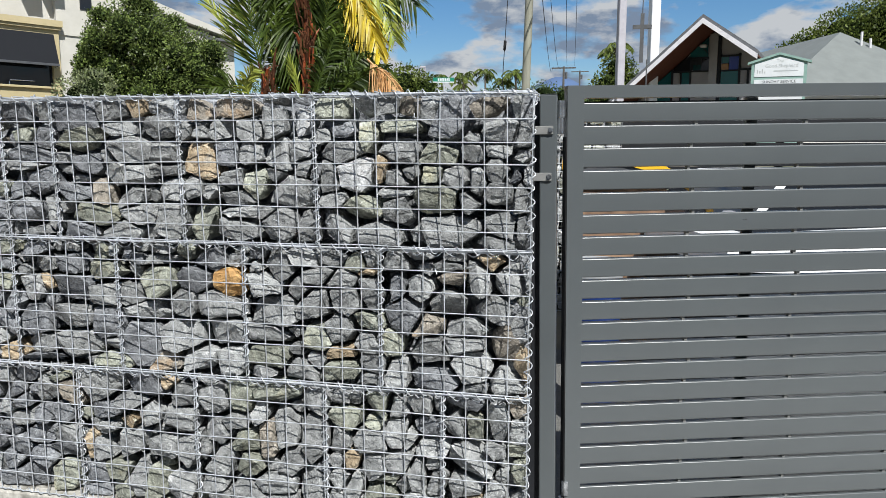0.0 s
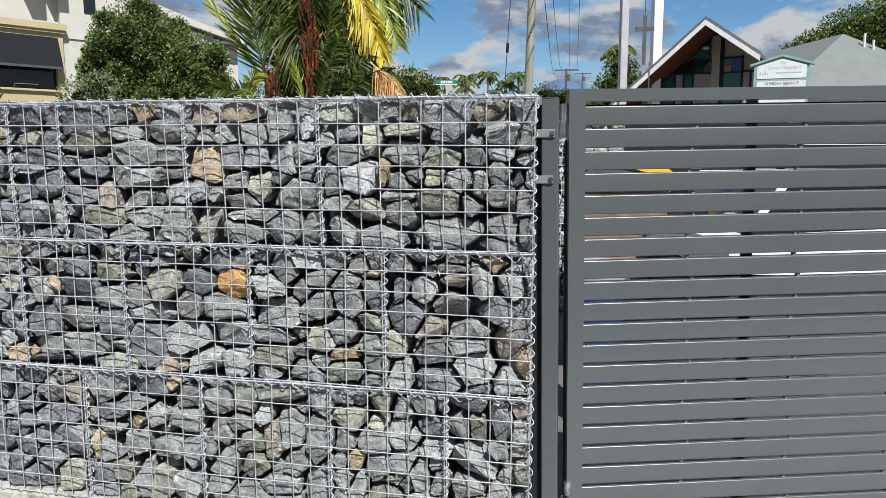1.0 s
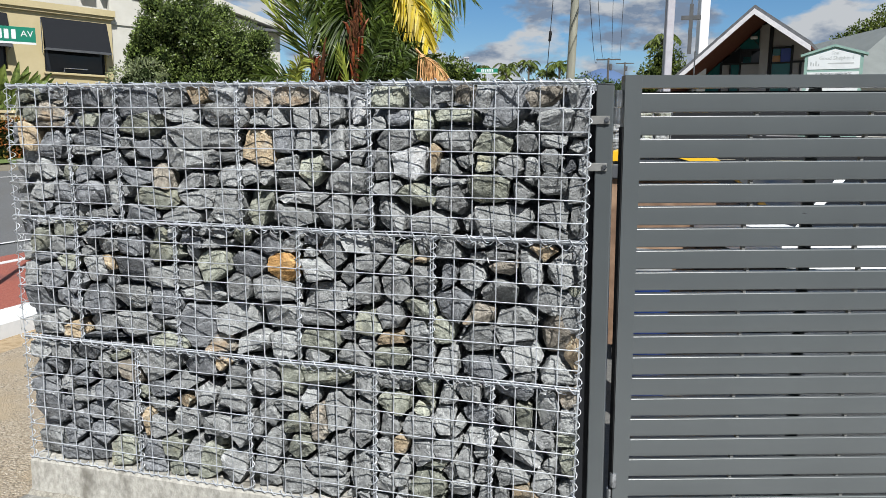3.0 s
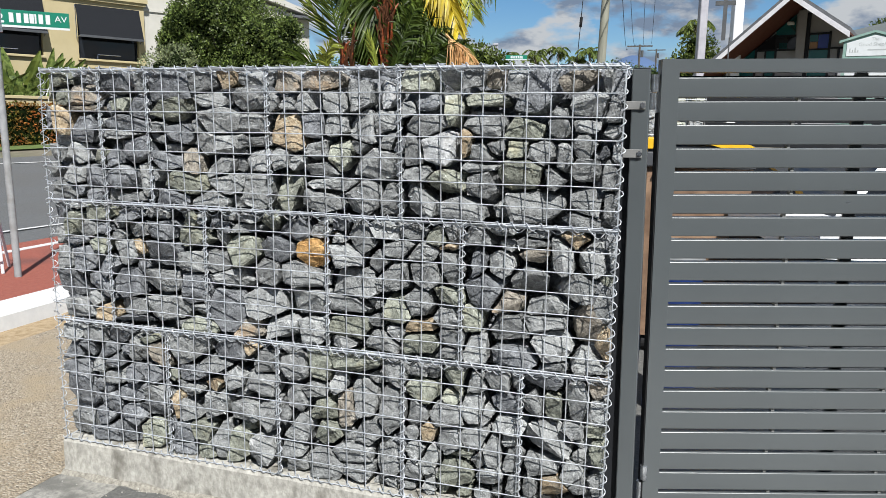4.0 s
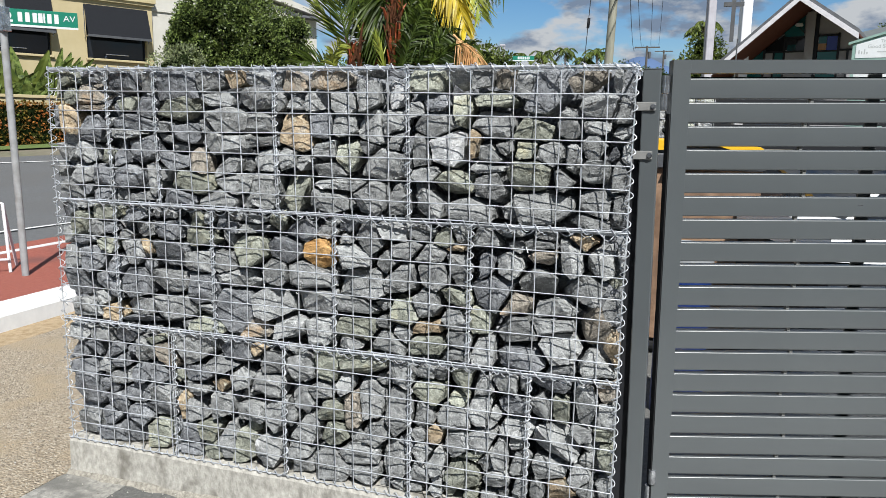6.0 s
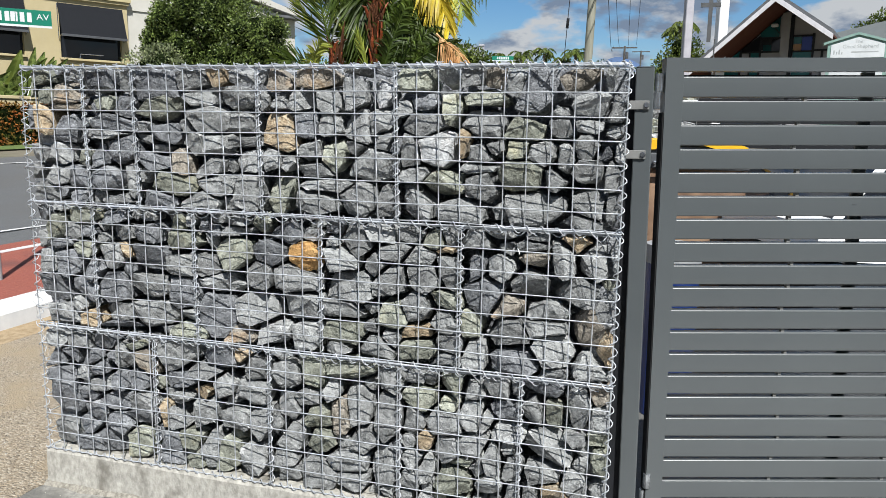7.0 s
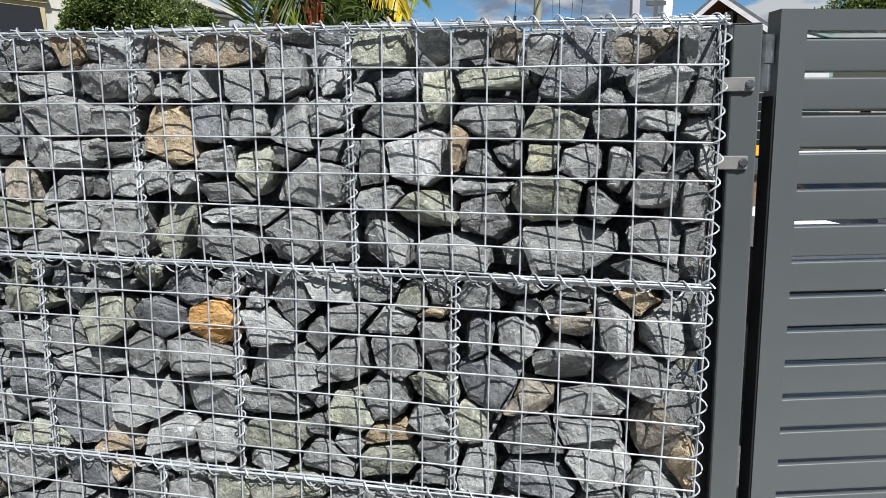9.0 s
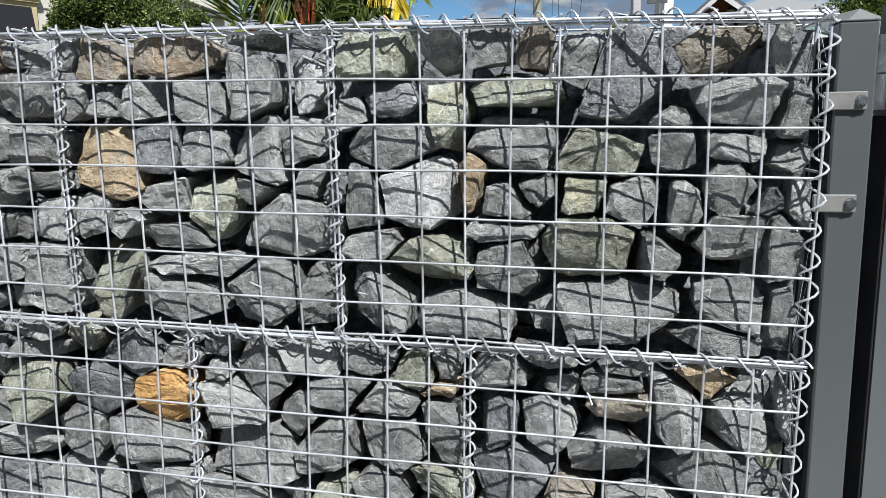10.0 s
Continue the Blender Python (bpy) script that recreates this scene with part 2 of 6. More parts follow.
DIRTY = surface("dirty_mortar", (0.14, 0.13, 0.108), (0.30, 0.28, 0.24), 60, 0.95, 0.7, 110)
SLAB = surface("mottled_concrete_slab", (0.13, 0.127, 0.116), (0.31, 0.298, 0.268), 34, 0.92, 0.6, 90, stain=(0.12, 0.116, 0.105), stain_scale=5, stain_from=0.53)
DRIVE = surface("pale_concrete_drive", (0.36, 0.356, 0.34), (0.46, 0.455, 0.435), 14, 0.9, 0.4, 80, stain=(0.13, 0.127, 0.12), stain_scale=2)
BITUMEN = surface("dark_bitumen", (0.0714, 0.0714, 0.0672), (0.126, 0.1243, 0.1176), 60, 0.95, 0.8, 140, stain=(0.2016, 0.1932, 0.1764), stain_scale=40, stain_from=0.64)
AGGREGATE = pebbled("exposed_aggregate")
DIRT = surface("sandy_dirt", (0.216, 0.15, 0.078), (0.336, 0.258, 0.162), 22, 0.95, 0.7, 70)
WHITE_KERB = surface("white_kerb_paint", (0.4896, 0.4968, 0.504), (0.5904, 0.5904, 0.5904), 6, 0.7, 0.25, 60, stain=(0.396, 0.3888, 0.3744), stain_scale=3.5, stain_from=0.62)
RED = surface("red_asphalt_coating", (0.18, 0.045, 0.03), (0.252, 0.075, 0.051), 30, 0.85, 0.5, 120, stain=(0.132, 0.045, 0.036), stain_scale=1.4, stain_from=0.55)
ASPHALT = surface("grey_asphalt", (0.063, 0.0648, 0.0672), (0.099, 0.1008, 0.1032), 35, 0.9, 0.4, 90, stain=(0.078, 0.078, 0.078), stain_scale=0.7)
MARKING = surface("white_road_paint", (0.42, 0.42, 0.42), (0.546, 0.546, 0.539), 20, 0.75, 0.2, 100)
GRASS = surface("grass", (0.042, 0.072, 0.015), (0.114, 0.156, 0.036), 12, 0.95, 0.8, 60)
EARTH = surface("dry_ground", (0.104, 0.091, 0.065), (0.1625, 0.143, 0.104), 3, 0.95, 0.5, 30, stain=(0.065, 0.0845, 0.0325), stain_scale=0.2)
LEAF = surface("dark_green_leaves", (0.012, 0.028, 0.004), (0.165, 0.215, 0.055), 9, 0.42, 0, island=0.75, see=0.12, spec=0.3)
# near-black stand-in for the shade deep inside crowns and the hedge
CORE = surface("painted_crown_shade", (0.005, 0.009, 0.003), (0.011, 0.017, 0.005), 8, 0.9, 0.6, 20, spec=0.03)
TREE_LEAF = surface("tree_leaves", (0.034, 0.060, 0.011), (0.135, 0.165, 0.032), 1, 0.5, 0, island=0.5, see=0.25, spec=0.25)
FAR_LEAF = surface("distant_leaves", (0.035, 0.06, 0.022), (0.10, 0.14, 0.045), 1, 0.7, 0, island=0.45, see=0.2, spec=0.2)
PALE_LEAF = surface("pale_shrub_leaves", (0.04, 0.06, 0.02), (0.24, 0.27, 0.13), 2, 0.6, 0, island=0.6, see=0.15)
HEDGE_LEAF = surface("hedge_leaves", (0.045, 0.085, 0.014), (0.33, 0.095, 0.024), 2.4, 0.5, 0, island=0.45, see=0.2, spec=0.25)
FROND = surface("palm_leaflets", (0.013, 0.027, 0.005), (0.080, 0.118, 0.018), 5, 0.45, 0, island=0.45, see=0.3, spec=0.22)
FROND_LIGHT = surface("yellow_green_palm_leaflets", (0.17, 0.22, 0.03), (0.36, 0.38, 0.075), 5, 0.42, 0, island=0.3, see=0.3, spec=0.3)
FROND_YELLOW = surface("yellow_palm_leaflets", (0.40, 0.30, 0.015), (0.66, 0.52, 0.04), 5, 0.45, 0, island=0.25, see=0.35)
FROND_DRY = surface("dry_orange_palm_leaflets", (0.42, 0.21, 0.07), (0.72, 0.46, 0.22), 9, 0.7, 0, island=0.3, see=0.3)
PALM_RED = surface("red_palm_crownshaft", (0.10, 0.020, 0.008), (0.25, 0.06, 0.018), 10, 0.5, 0.2, 40, stain=(0.07, 0.04, 0.02), stain_scale=6, spec=0.25)
PALM_FIBRE = surface("brown_palm_fibre", (0.02, 0.009, 0.005), (0.085, 0.034, 0.016), 20, 0.9, 0.6, 50, stretch=(1, 1, 0.2), spec=0.1)
BARK = surface("grey_bark", (0.09, 0.075, 0.055), (0.18, 0.155, 0.12), 14, 0.95, 0.8, 30, stretch=(1, 1, 0.3), spec=0.15)
POLE_WOOD = surface("weathered_pole_timber", (0.16, 0.16, 0.125), (0.25, 0.245, 0.195), 7, 0.9, 0.5, 30, stretch=(1, 1, 0.12), stain=(0.13, 0.11, 0.085), stain_scale=4, stain_from=0.58)
OLD_POLE = surface("dark_pole_timber", (0.05, 0.046, 0.042), (0.09, 0.082, 0.072), 7, 0.9, 0.3, 30)
CREAM = surface("cream_render", (0.37, 0.31, 0.175), (0.41, 0.342, 0.203), 2, 0.85, 0.15, 120, stain=(0.38, 0.315, 0.175), stain_scale=0.8)
CHAPEL_WALL = surface("lavender_grey_panels", (0.27, 0.26, 0.275), (0.33, 0.32, 0.33), 2, 0.8, 0.15, 120)
OFFWHITE = surface("off_white_render", (0.41, 0.395, 0.355), (0.465, 0.45, 0.41), 2, 0.85, 0.15, 120)
SKY_BLOCK_GREY = surface("grey_render", (0.17, 0.165, 0.155), (0.22, 0.215, 0.205), 3, 0.9, 0.2, 90)
BLIND = surface("charcoal_awning_fabric", (0.0085, 0.0095, 0.012), (0.012, 0.0135, 0.017), 30, 0.85, 0.1, 300, spec=0.2)
DARK_GLASS = glass("dark_window_glass", (0.012, 0.014, 0.018))
ROOF_GREY = surface("grey_metal_roof", (0.1188, 0.1296, 0.1238), (0.144, 0.157, 0.1498), 2, 0.6, 0.1, 60, stretch=(1, 1, 0.3))
ROOF_DARK = surface("dark_grey_roof_edge", (0.075, 0.078, 0.085), (0.11, 0.112, 0.12), 5, 0.6, 0.1, 60)
TRIM = surface("white_painted_timber", (0.50, 0.49, 0.51), (0.60, 0.59, 0.61), 5, 0.6, 0.1, 80)
SOFFIT = surface("red_brown_soffit_boards", (0.075, 0.026, 0.018), (0.12, 0.045, 0.03), 9, 0.7, 0.3, 40, stretch=(0.3, 1, 1), spec=0.15)
MULLION = surface("dark_mullion", (0.012, 0.014, 0.018), (0.025, 0.028, 0.033), 5, 0.6, 0, spec=0.15)
TEAL = glass("teal_glass", (0.012, 0.10, 0.105), 0.2)
COBALT = glass("cobalt_glass", (0.012, 0.028, 0.24), 0.2)
AMBER = glass("amber_glass", (0.30, 0.14, 0.03), 0.2)
WHITE_STEEL = surface("white_painted_steel", (0.60, 0.60, 0.62), (0.68, 0.68, 0.70), 3, 0.5, 0.05, 80)
GREY_STEEL = surface("grey_painted_post", (0.29, 0.28, 0.31), (0.36, 0.35, 0.38), 4, 0.55, 0.05, 80)
CROSS_STEEL = surface("dark_grey_steel", (0.045, 0.047, 0.05), (0.07, 0.072, 0.075), 4, 0.6, 0.1, 60)
SIGN_GREEN = surface("green_sign_sheet", (0.0, 0.135, 0.085), (0.006, 0.165, 0.105), 3, 0.42, 0)
SIGN_WHITE = surface("white_sign_sheet", (0.50, 0.52, 0.53), (0.58, 0.60, 0.61), 4, 0.5, 0)
FRAME_GREEN = surface("grey_green_sign_casing", (0.16, 0.26, 0.23), (0.21, 0.32, 0.28), 5, 0.6, 0.05, 60)
INK = surface("grey_lettering", (0.30, 0.32, 0.32), (0.36, 0.38, 0.38), 5, 0.7, 0)
BLACK = surface("black_rubber", (0.012, 0.012, 0.013), (0.022, 0.022, 0.023), 8, 0.8, 0.2, 60, spec=0.15)
YELLOW = surface("yellow_plastic_lid", (0.66, 0.34, 0.008), (0.74, 0.42, 0.015), 4, 0.5, 0.1, 40)
BIN_GREY = surface("dark_grey_plastic", (0.045, 0.048, 0.055), (0.07, 0.074, 0.08), 6, 0.55, 0.1, 60)
LID_GREY = surface("grey_plastic_lid", (0.22, 0.23, 0.24), (0.30, 0.31, 0.32), 6, 0.5, 0.1, 60)
BIN_RUST = surface("rusty_brown_steel", (0.12, 0.07, 0.042), (0.22, 0.135, 0.085), 7, 0.85, 0.3, 50, stain=(0.30, 0.19, 0.12), stain_scale=3)
CAR_WHITE = surface("white_car_paint", (0.76, 0.77, 0.78), (0.80, 0.81, 0.82), 1, 0.25, 0, spec=0.6)
# darker than charcoal: the shade behind the gate is put into this colour
FENCE_DARK = surface("near_black_finish", (0.011, 0.012, 0.014), (0.016, 0.017, 0.020), 3, 0.6, 0.05, 200, spec=0.2)
POLE_GREY = surface("dull_galvanised_pole", (0.22, 0.23, 0.235), (0.30, 0.31, 0.315), 12, 0.7, 0.1, 90, stain=(0.185, 0.185, 0.18), stain_scale=5)
BLUE_PLASTIC = surface("blue_plastic_drum", (0.005, 0.020, 0.11), (0.009, 0.032, 0.16), 3, 0.4, 0.1, 30)
HILL = surface("hazy_blue_hills", (0.045, 0.085, 0.175), (0.06, 0.105, 0.205), 0.004, 1.0, 0)


# ---- building blocks ----
class Shape:
    """Collects vertices and faces of one mesh."""

    def __init__(self):
        self.v, self.f = [], []

    def box(self, a, b, m=None):
        (x0, y0, z0), (x1, y1, z1) = a, b
        pts = [(x0, y0, z0), (x1, y0, z0), (x1, y1, z0), (x0, y1, z0), (x0, y0, z1), (x1, y0, z1), (x1, y1, z1), (x0, y1, z1)]
        if m:
            pts = [tuple(m @ Vector(p)) for p in pts]
        k = len(self.v)
        self.v += pts
        self.f += [tuple(k + i for i in q) for q in ((0, 3, 2, 1), (4, 5, 6, 7), (0, 1, 5, 4), (1, 2, 6, 5), (2, 3, 7, 6), (3, 0, 4, 7))]
        return self

    def soft_box(self, a, b, c=0.003, m=None):
        """A box whose edges are chamfered by c."""
        (x0, y0, z0), (x1, y1, z1) = a, b
        k, pts = len(self.v), []
        for x, sx in ((x0, 1), (x1, -1)):
            for y, sy in ((y0, 1), (y1, -1)):
                for z, sz in ((z0, 1), (z1, -1)):
                    pts += [(x, y + sy * c, z + sz * c), (x + sx * c, y, z + sz * c), (x + sx * c, y + sy * c, z)]
        bm = bmesh.new()
        vs = [bm.verts.new(p) for p in pts]
        bmesh.ops.convex_hull(bm, input=vs)
        bmesh.ops.dissolve_limit(bm, angle_limit=0.02, verts=bm.verts, edges=bm.edges)
        bm.verts.index_update()
        self.v += [tuple(m @ v.co) if m else tuple(v.co) for v in bm.verts]
        self.f += [tuple(k + v.index for v in f.verts) for f in bm.faces]
        bm.free()
        return self

    def tube(self, pts, r, n=6, caps=True, r1=None):
        pts = [Vector(p) for p in pts]
        k0, count = len(self.v), len(pts)
        up = Vector((0.31, 0.87, 0.38))
        for i, p in enumerate(pts):
            t = (pts[min(i + 1, count - 1)] - pts[max(i - 1, 0)]).normalized()
            a = t.cross(up)
            if a.length < 0.1:
                a = t.cross(Vector((1, 0, 0)))
            a.normalize()
            c = t.cross(a)
            rr = r if r1 is None else r + (r1 - r) * i / (count - 1)
            for j in range(n):
                w = 2 * math.pi * j / n
                self.v.append(tuple(p + a * (rr * math.cos(w)) + c * (rr * math.sin(w))))
        for i in range(count - 1):
            for j in range(n):
                q = k0 + i * n
                self.f.append((q + j, q + (j + 1) % n, q + n + (j + 1) % n, q + n + j))
        if caps:
            self.f.append(tuple(k0 + j for j in reversed(range(n))))
            self.f.append(tuple(k0 + (count - 1) * n + j for j in range(n)))
        return self

    def poly(self, pts):
        k = len(self.v)
        self.v += [tuple(p) for p in pts]
        self.f.append(tuple(range(k, k + len(pts))))
        return self

    def prism(self, pts, shift):
        """A flat outline pushed along shift."""
        k, n = len(self.v), len(pts)
        self.v += [tuple(p) for p in pts] + [tuple(Vector(p) + Vector(shift)) for p in pts]
        self.f.append(tuple(range(k, k + n)))
        self.f.append(tuple(k + n + i for i in reversed(range(n))))
        self.f += [(k + i, k + n + i, k + n + (i + 1) % n, k + (i + 1) % n) for i in range(n)]
        return self

    def data(self, name, material, smooth=False):
        me = bpy.data.meshes.new(name)
        me.from_pydata(self.v, [], self.f)
        me.materials.append(material)
        if smooth:
            me.polygons.foreach_set("use_smooth", [True] * len(me.polygons))
            me.set_sharp_from_angle(angle=radians(70))
        me.update()
        return me


def part(name, shape, material, parent=None, label="", smooth=False, kind=""):
    ob = new(name, shape.data(name, material, smooth))
    if parent:
        ob.parent = parent
    return tagged(ob, label=label, kind=kind)


def thing(name, label, category, m=None, group="", kind=""):
    ob = new(name)
    ob.empty_display_size = 0.2
    if m:
        ob.matrix_world = m
    return tagged(ob, label, category, group, kind)


def helix(a, b, radius, pitch, phase=0.0, steps=9, wobble=0.0, rnd=random):
    """Points of a coil round the line from a to b."""
    a, b = Vector(a), Vector(b)
    t = (b - a).normalized()
    u = t.cross(Vector((0, 1, 0)))
    if u.length < 0.1:
        u = t.cross(Vector((1, 0, 0)))
    u.normalize()
    w = t.cross(u)
    turns = (b - a).length / pitch
    n = max(8, int(turns * steps))
    pts, skew = [], 0.0
    for i in range(n + 1):
        if i % steps == 0:
            skew = rnd.uniform(-wobble, wobble)
        g = 2 * math.pi * turns * i / n + phase
        rr = radius * (1 + skew)
        pts.append(a.lerp(b, i / n) + u * (rr * math.cos(g)) + w * (rr * math.sin(g)))
    return pts


def rise(y):
    """Height of the ground: level about the wall, then climbing gently away from it."""
    if y < 3:
        return 0.0
    return 0.055 * (min(y, 150) - 3) * min(1.0, (y - 3) / 1.5)


# ---- ground ----
def sheet(x0, x1, y0, y1, lift, nx=1, ny=24):
    s = Shape()
    xs = [x0 + (x1 - x0) * i / nx for i in range(nx + 1)]
    ys = [y0 + (y1 - y0) * i / ny for i in range(ny + 1)]
    for y in ys:
        for x in xs:
            s.v.append((x, y, rise(y) + lift))
    for j in range(ny):
        for i in range(nx):
            k = j * (nx + 1) + i
            s.f.append((k, k + 1, k + nx + 2, k + nx + 1))
    return s


def strip(left, right, lift, n=24):
    """A strip of road between two lines, each given by its two ends in plan."""
    s = Shape()
    for i in range(n + 1):
        for a, b in (left, right):
            x, y = a[0] + (b[0] - a[0]) * i / n, a[1] + (b[1] - a[1]) * i / n
            s.v.append((x, y, rise(y) + lift))
    for i in range(n):
        s.f.append((2 * i, 2 * i + 1, 2 * i + 3, 2 * i + 2))
    return s


ys = [-3000, -400, -60, -12, 0, 3, 3.5, 4, 4.5, 6, 9, 14, 20, 30, 45, 70, 100, 150, 400, 3000]
xs = [-3000, -300, -60, -20, -10, -5, 0, 5, 15, 60, 300, 3000]
g = Shape()
for y in ys:
    for x in xs:
        g.v.append((x, y, rise(y) - 0.02))
for j in range(len(ys) - 1):
    for i in range(len(xs) - 1):
        k = j * len(xs) + i
        g.f.append((k, k + 1, k + 1 + len(xs), k + len(xs)))
tagged(part("ground", g, EARTH), "dry sandy earth reaching away to the hills", "ground", kind="structure")
tagged(part("pavement_apron", Shape().box((-2.03, -8, -0.2), (-0.02, 0.36, -0.004)), BITUMEN), "dark worn bitumen apron before the stone wall", "pavement", kind="structure")
# unseen ground, kept pale to bounce light onto the lower gate
tagged(part("driveway", Shape().box((-0.0195, -8, -0.2), (6, 0.36, -0.004)), DRIVE), "unseen pale concrete driveway that bounces light onto the slatted gate", "driveway", kind="structure")
tagged(part("pavement_strip", Shape().prism([(-2.03, -8, -0.003), (-2.03, 0.02, -0.003), (-2.335, 0.02, -0.003), (-2.36, -0.07, -0.003), (-2.40, -8, -0.003)], (0, 0, -0.2)), SLAB), "grey concrete strip beside the bitumen", "pavement", kind="structure")
tagged(part("pavement_path", Shape().prism([(-2.4, -8, 0), (-2.36, -0.07, 0), (-2.335, 0.02, 0), (-2.335, 7, 0), (-4.18, 7, 0), (-4.18, -8, 0)], (0, 0, -0.2)), AGGREGATE), "sandy exposed aggregate concrete footpath", "pavement", kind="structure")
tagged(part("ground_verge", sheet(-4.50, -4.17, -8, 7, -0.012), DIRT), "sandy dirt strip along the kerb", "ground", kind="structure")
kerb = thing("kerb", "white painted concrete kerb round a red traffic island", "kerb", kind="structure")
kr = random.Random(4)
for i in range(7):
    y0 = -3.0 + i * 1.7
    part("kerb_stone", Shape().prism([(-4.49, y0, -0.1), (-4.505, y0, 0.10), (-4.545, y0, 0.142), (-4.60, y0, 0.15), (-4.745, y0, 0.15), (-4.745, y0, -0.1)], (kr.uniform(-0.004, 0.004), 1.694, 0)), WHITE_KERB, kerb)
tagged(part("traffic_island", Shape().box((-6.95, -5, -0.1), (-4.747, 9.0, 0.132)), RED), "red coated traffic island with a white edge line", "traffic island", kind="structure")
tagged(part("island_line", Shape().box((-6.63, -5, 0.13), (-6.52, 8.9, 0.137)), MARKING), "white painted line on red coating", "road marking", kind="structure")
tagged(part("road", strip(((-30.0, -6.0), (-9.5, 21.0)), ((-9.2, -6.0), (-2.6, 21.0)), 0.015), ASPHALT), "grey asphalt street with white lane lines", "road", kind="structure")
tagged(part("road_edge_line", strip(((-8.85, 2.6), (-6.2, 8.6)), ((-8.77, 2.6), (-6.12, 8.6)), 0.03), MARKING), "white painted edge line on the asphalt", "road marking", kind="structure")
tagged(part("road_lane_line", strip(((-16.3, 9.9), (-12.6, 13.2)), ((-16.2, 9.8), (-12.5, 13.1)), 0.03), MARKING), "white painted lane line on the asphalt", "road marking", kind="structure")
tagged(part("verge", strip(((-24.0, 9.5), (-13.0, 26.0)), ((-20.6, 9.5), (-10.5, 26.0)), 0.03), GRASS), "green grass verge below the hedge", "grass", kind="structure")
# bitumen colour instead of concrete, standing for the shade behind the gate
tagged(part("yard", Shape().box((-2.3, 0.37, -0.3), (9, 3.2, -0.004)), BITUMEN), "yard ground behind the gate, dark to stand for its shade", "yard", kind="structure")

# plain unseen wall, added behind the viewer to block low sky light
tagged(part("wall_south", Shape().box((-2.2, -7.0, -0.2), (14.0, -6.7, 5.8)), SKY_BLOCK_GREY), "unseen plain grey wall added to block low sky light", "wall", kind="structure")

# ---- stone wall: three courses of wire baskets ----
STEP, WIDE, DEEP, FOOT = 0.075, 2.325, 0.30, 0.165      # mesh opening, wall length and depth, top of the plinth
END = -0.008      # the end of the wall beside the gate post


def clip(poly, nx, nz, c):
    """The part of a convex outline where nx*x + nz*z <= c."""
    out = []
    for i, p in enumerate(poly):
        q = poly[(i + 1) % len(poly)]
        a, b = nx * p[0] + nz * p[1] - c, nx * q[0] + nz * q[1] - c
        if a <= 0:
            out.append(p)
        if a * b < 0:
            k = a / (a - b)
            out.append((p[0] + (q[0] - p[0]) * k, p[1] + (q[1] - p[1]) * k))
    return out


def packed(seeds, x0, x1, z0, z1):
    """Cells of a packing of stones: each seed (x, z, radius) gets the area nearest to it, larger for larger stones."""
    cells = []
    for i, (x, z, r) in enumerate(seeds):
        poly = [(x0, z0), (x1, z0), (x1, z1), (x0, z1)]
        for j, (u, w, s) in enumerate(seeds):
            if i == j or abs(u - x) > 0.4 or abs(w - z) > 0.4:
                continue
            nx, nz = 2 * (u - x), 2 * (w - z)
            poly = clip(poly, nx, nz, u * u + w * w - x * x - z * z - s * s + r * r)
            if len(poly) < 3:
                break
        cells.append(poly if len(poly) >= 3 else None)
    return cells


def outline_of(x, z, w, h, lean, rnd, orange=False):
    """The blunt, uneven outline of a broken stone of that size."""
    n, start = 7 if orange else rnd.choice((5, 5, 6, 6, 7)), rnd.uniform(0, 2 * math.pi)
    ring, c, s = [], math.cos(radians(lean)), math.sin(radians(lean))
    for k in range(n):
        a = start + 2 * math.pi * (k + rnd.uniform(-0.27, 0.27)) / n
        u, v = math.cos(a), math.sin(a)
        q = (abs(u) ** 3.2 + abs(v) ** 3.2) ** (-1 / 3.2) * (1.10 if orange else rnd.uniform(1.20, 1.45))
        ring.append((u * q * w / 2, v * q * h / 2))
    return [(x + u * c - v * s, z + u * s + v * c) for u, v in ring]


def parted(stones, rings, x0, x1, z0, z1, rnd, gap=0.0018):
    """Cuts neighbouring outlines back to a common line wherever they would overlap."""
    cells = []
    for i, (x, z, w, h, lean) in enumerate(stones):
        poly = rings[i]
        for j, (u, v, w2, h2, lean2) in enumerate(stones):
            if i == j or abs(u - x) > (w + w2) * 0.6 or abs(v - z) > (h + h2) * 0.6:
                continue
            n = Vector(((u - x) / (w + w2) ** 2, (v - z) / (h + h2) ** 2))
            if n.length < 1e-6:
                continue
            n.normalize()
            near, far = n.dot((x, z)), n.dot((u, v))
            mine = max(n.dot(p) for p in rings[i]) - near
            other = far - min(n.dot(p) for p in rings[j])
            if mine + other > far - near:
                poly = clip(poly, n.x, n.y, near + (far - near) * mine / (mine + other) - gap * rnd.uniform(0.1, 2.2))
            if len(poly) < 3:
                break
        for nx, nz, c in ((-1, 0, -x0), (1, 0, x1), (0, -1, -z0), (0, 1, z1)):
            poly = clip(poly, nx, nz, c) if len(poly) > 2 else []
        cells.append(poly if len(poly) > 2 else None)
    return cells


def area_of(p):
    return 0.5 * abs(sum(p[i][0] * p[(i + 1) % len(p)][1] - p[(i + 1) % len(p)][0] * p[i][1] for i in range(len(p))))


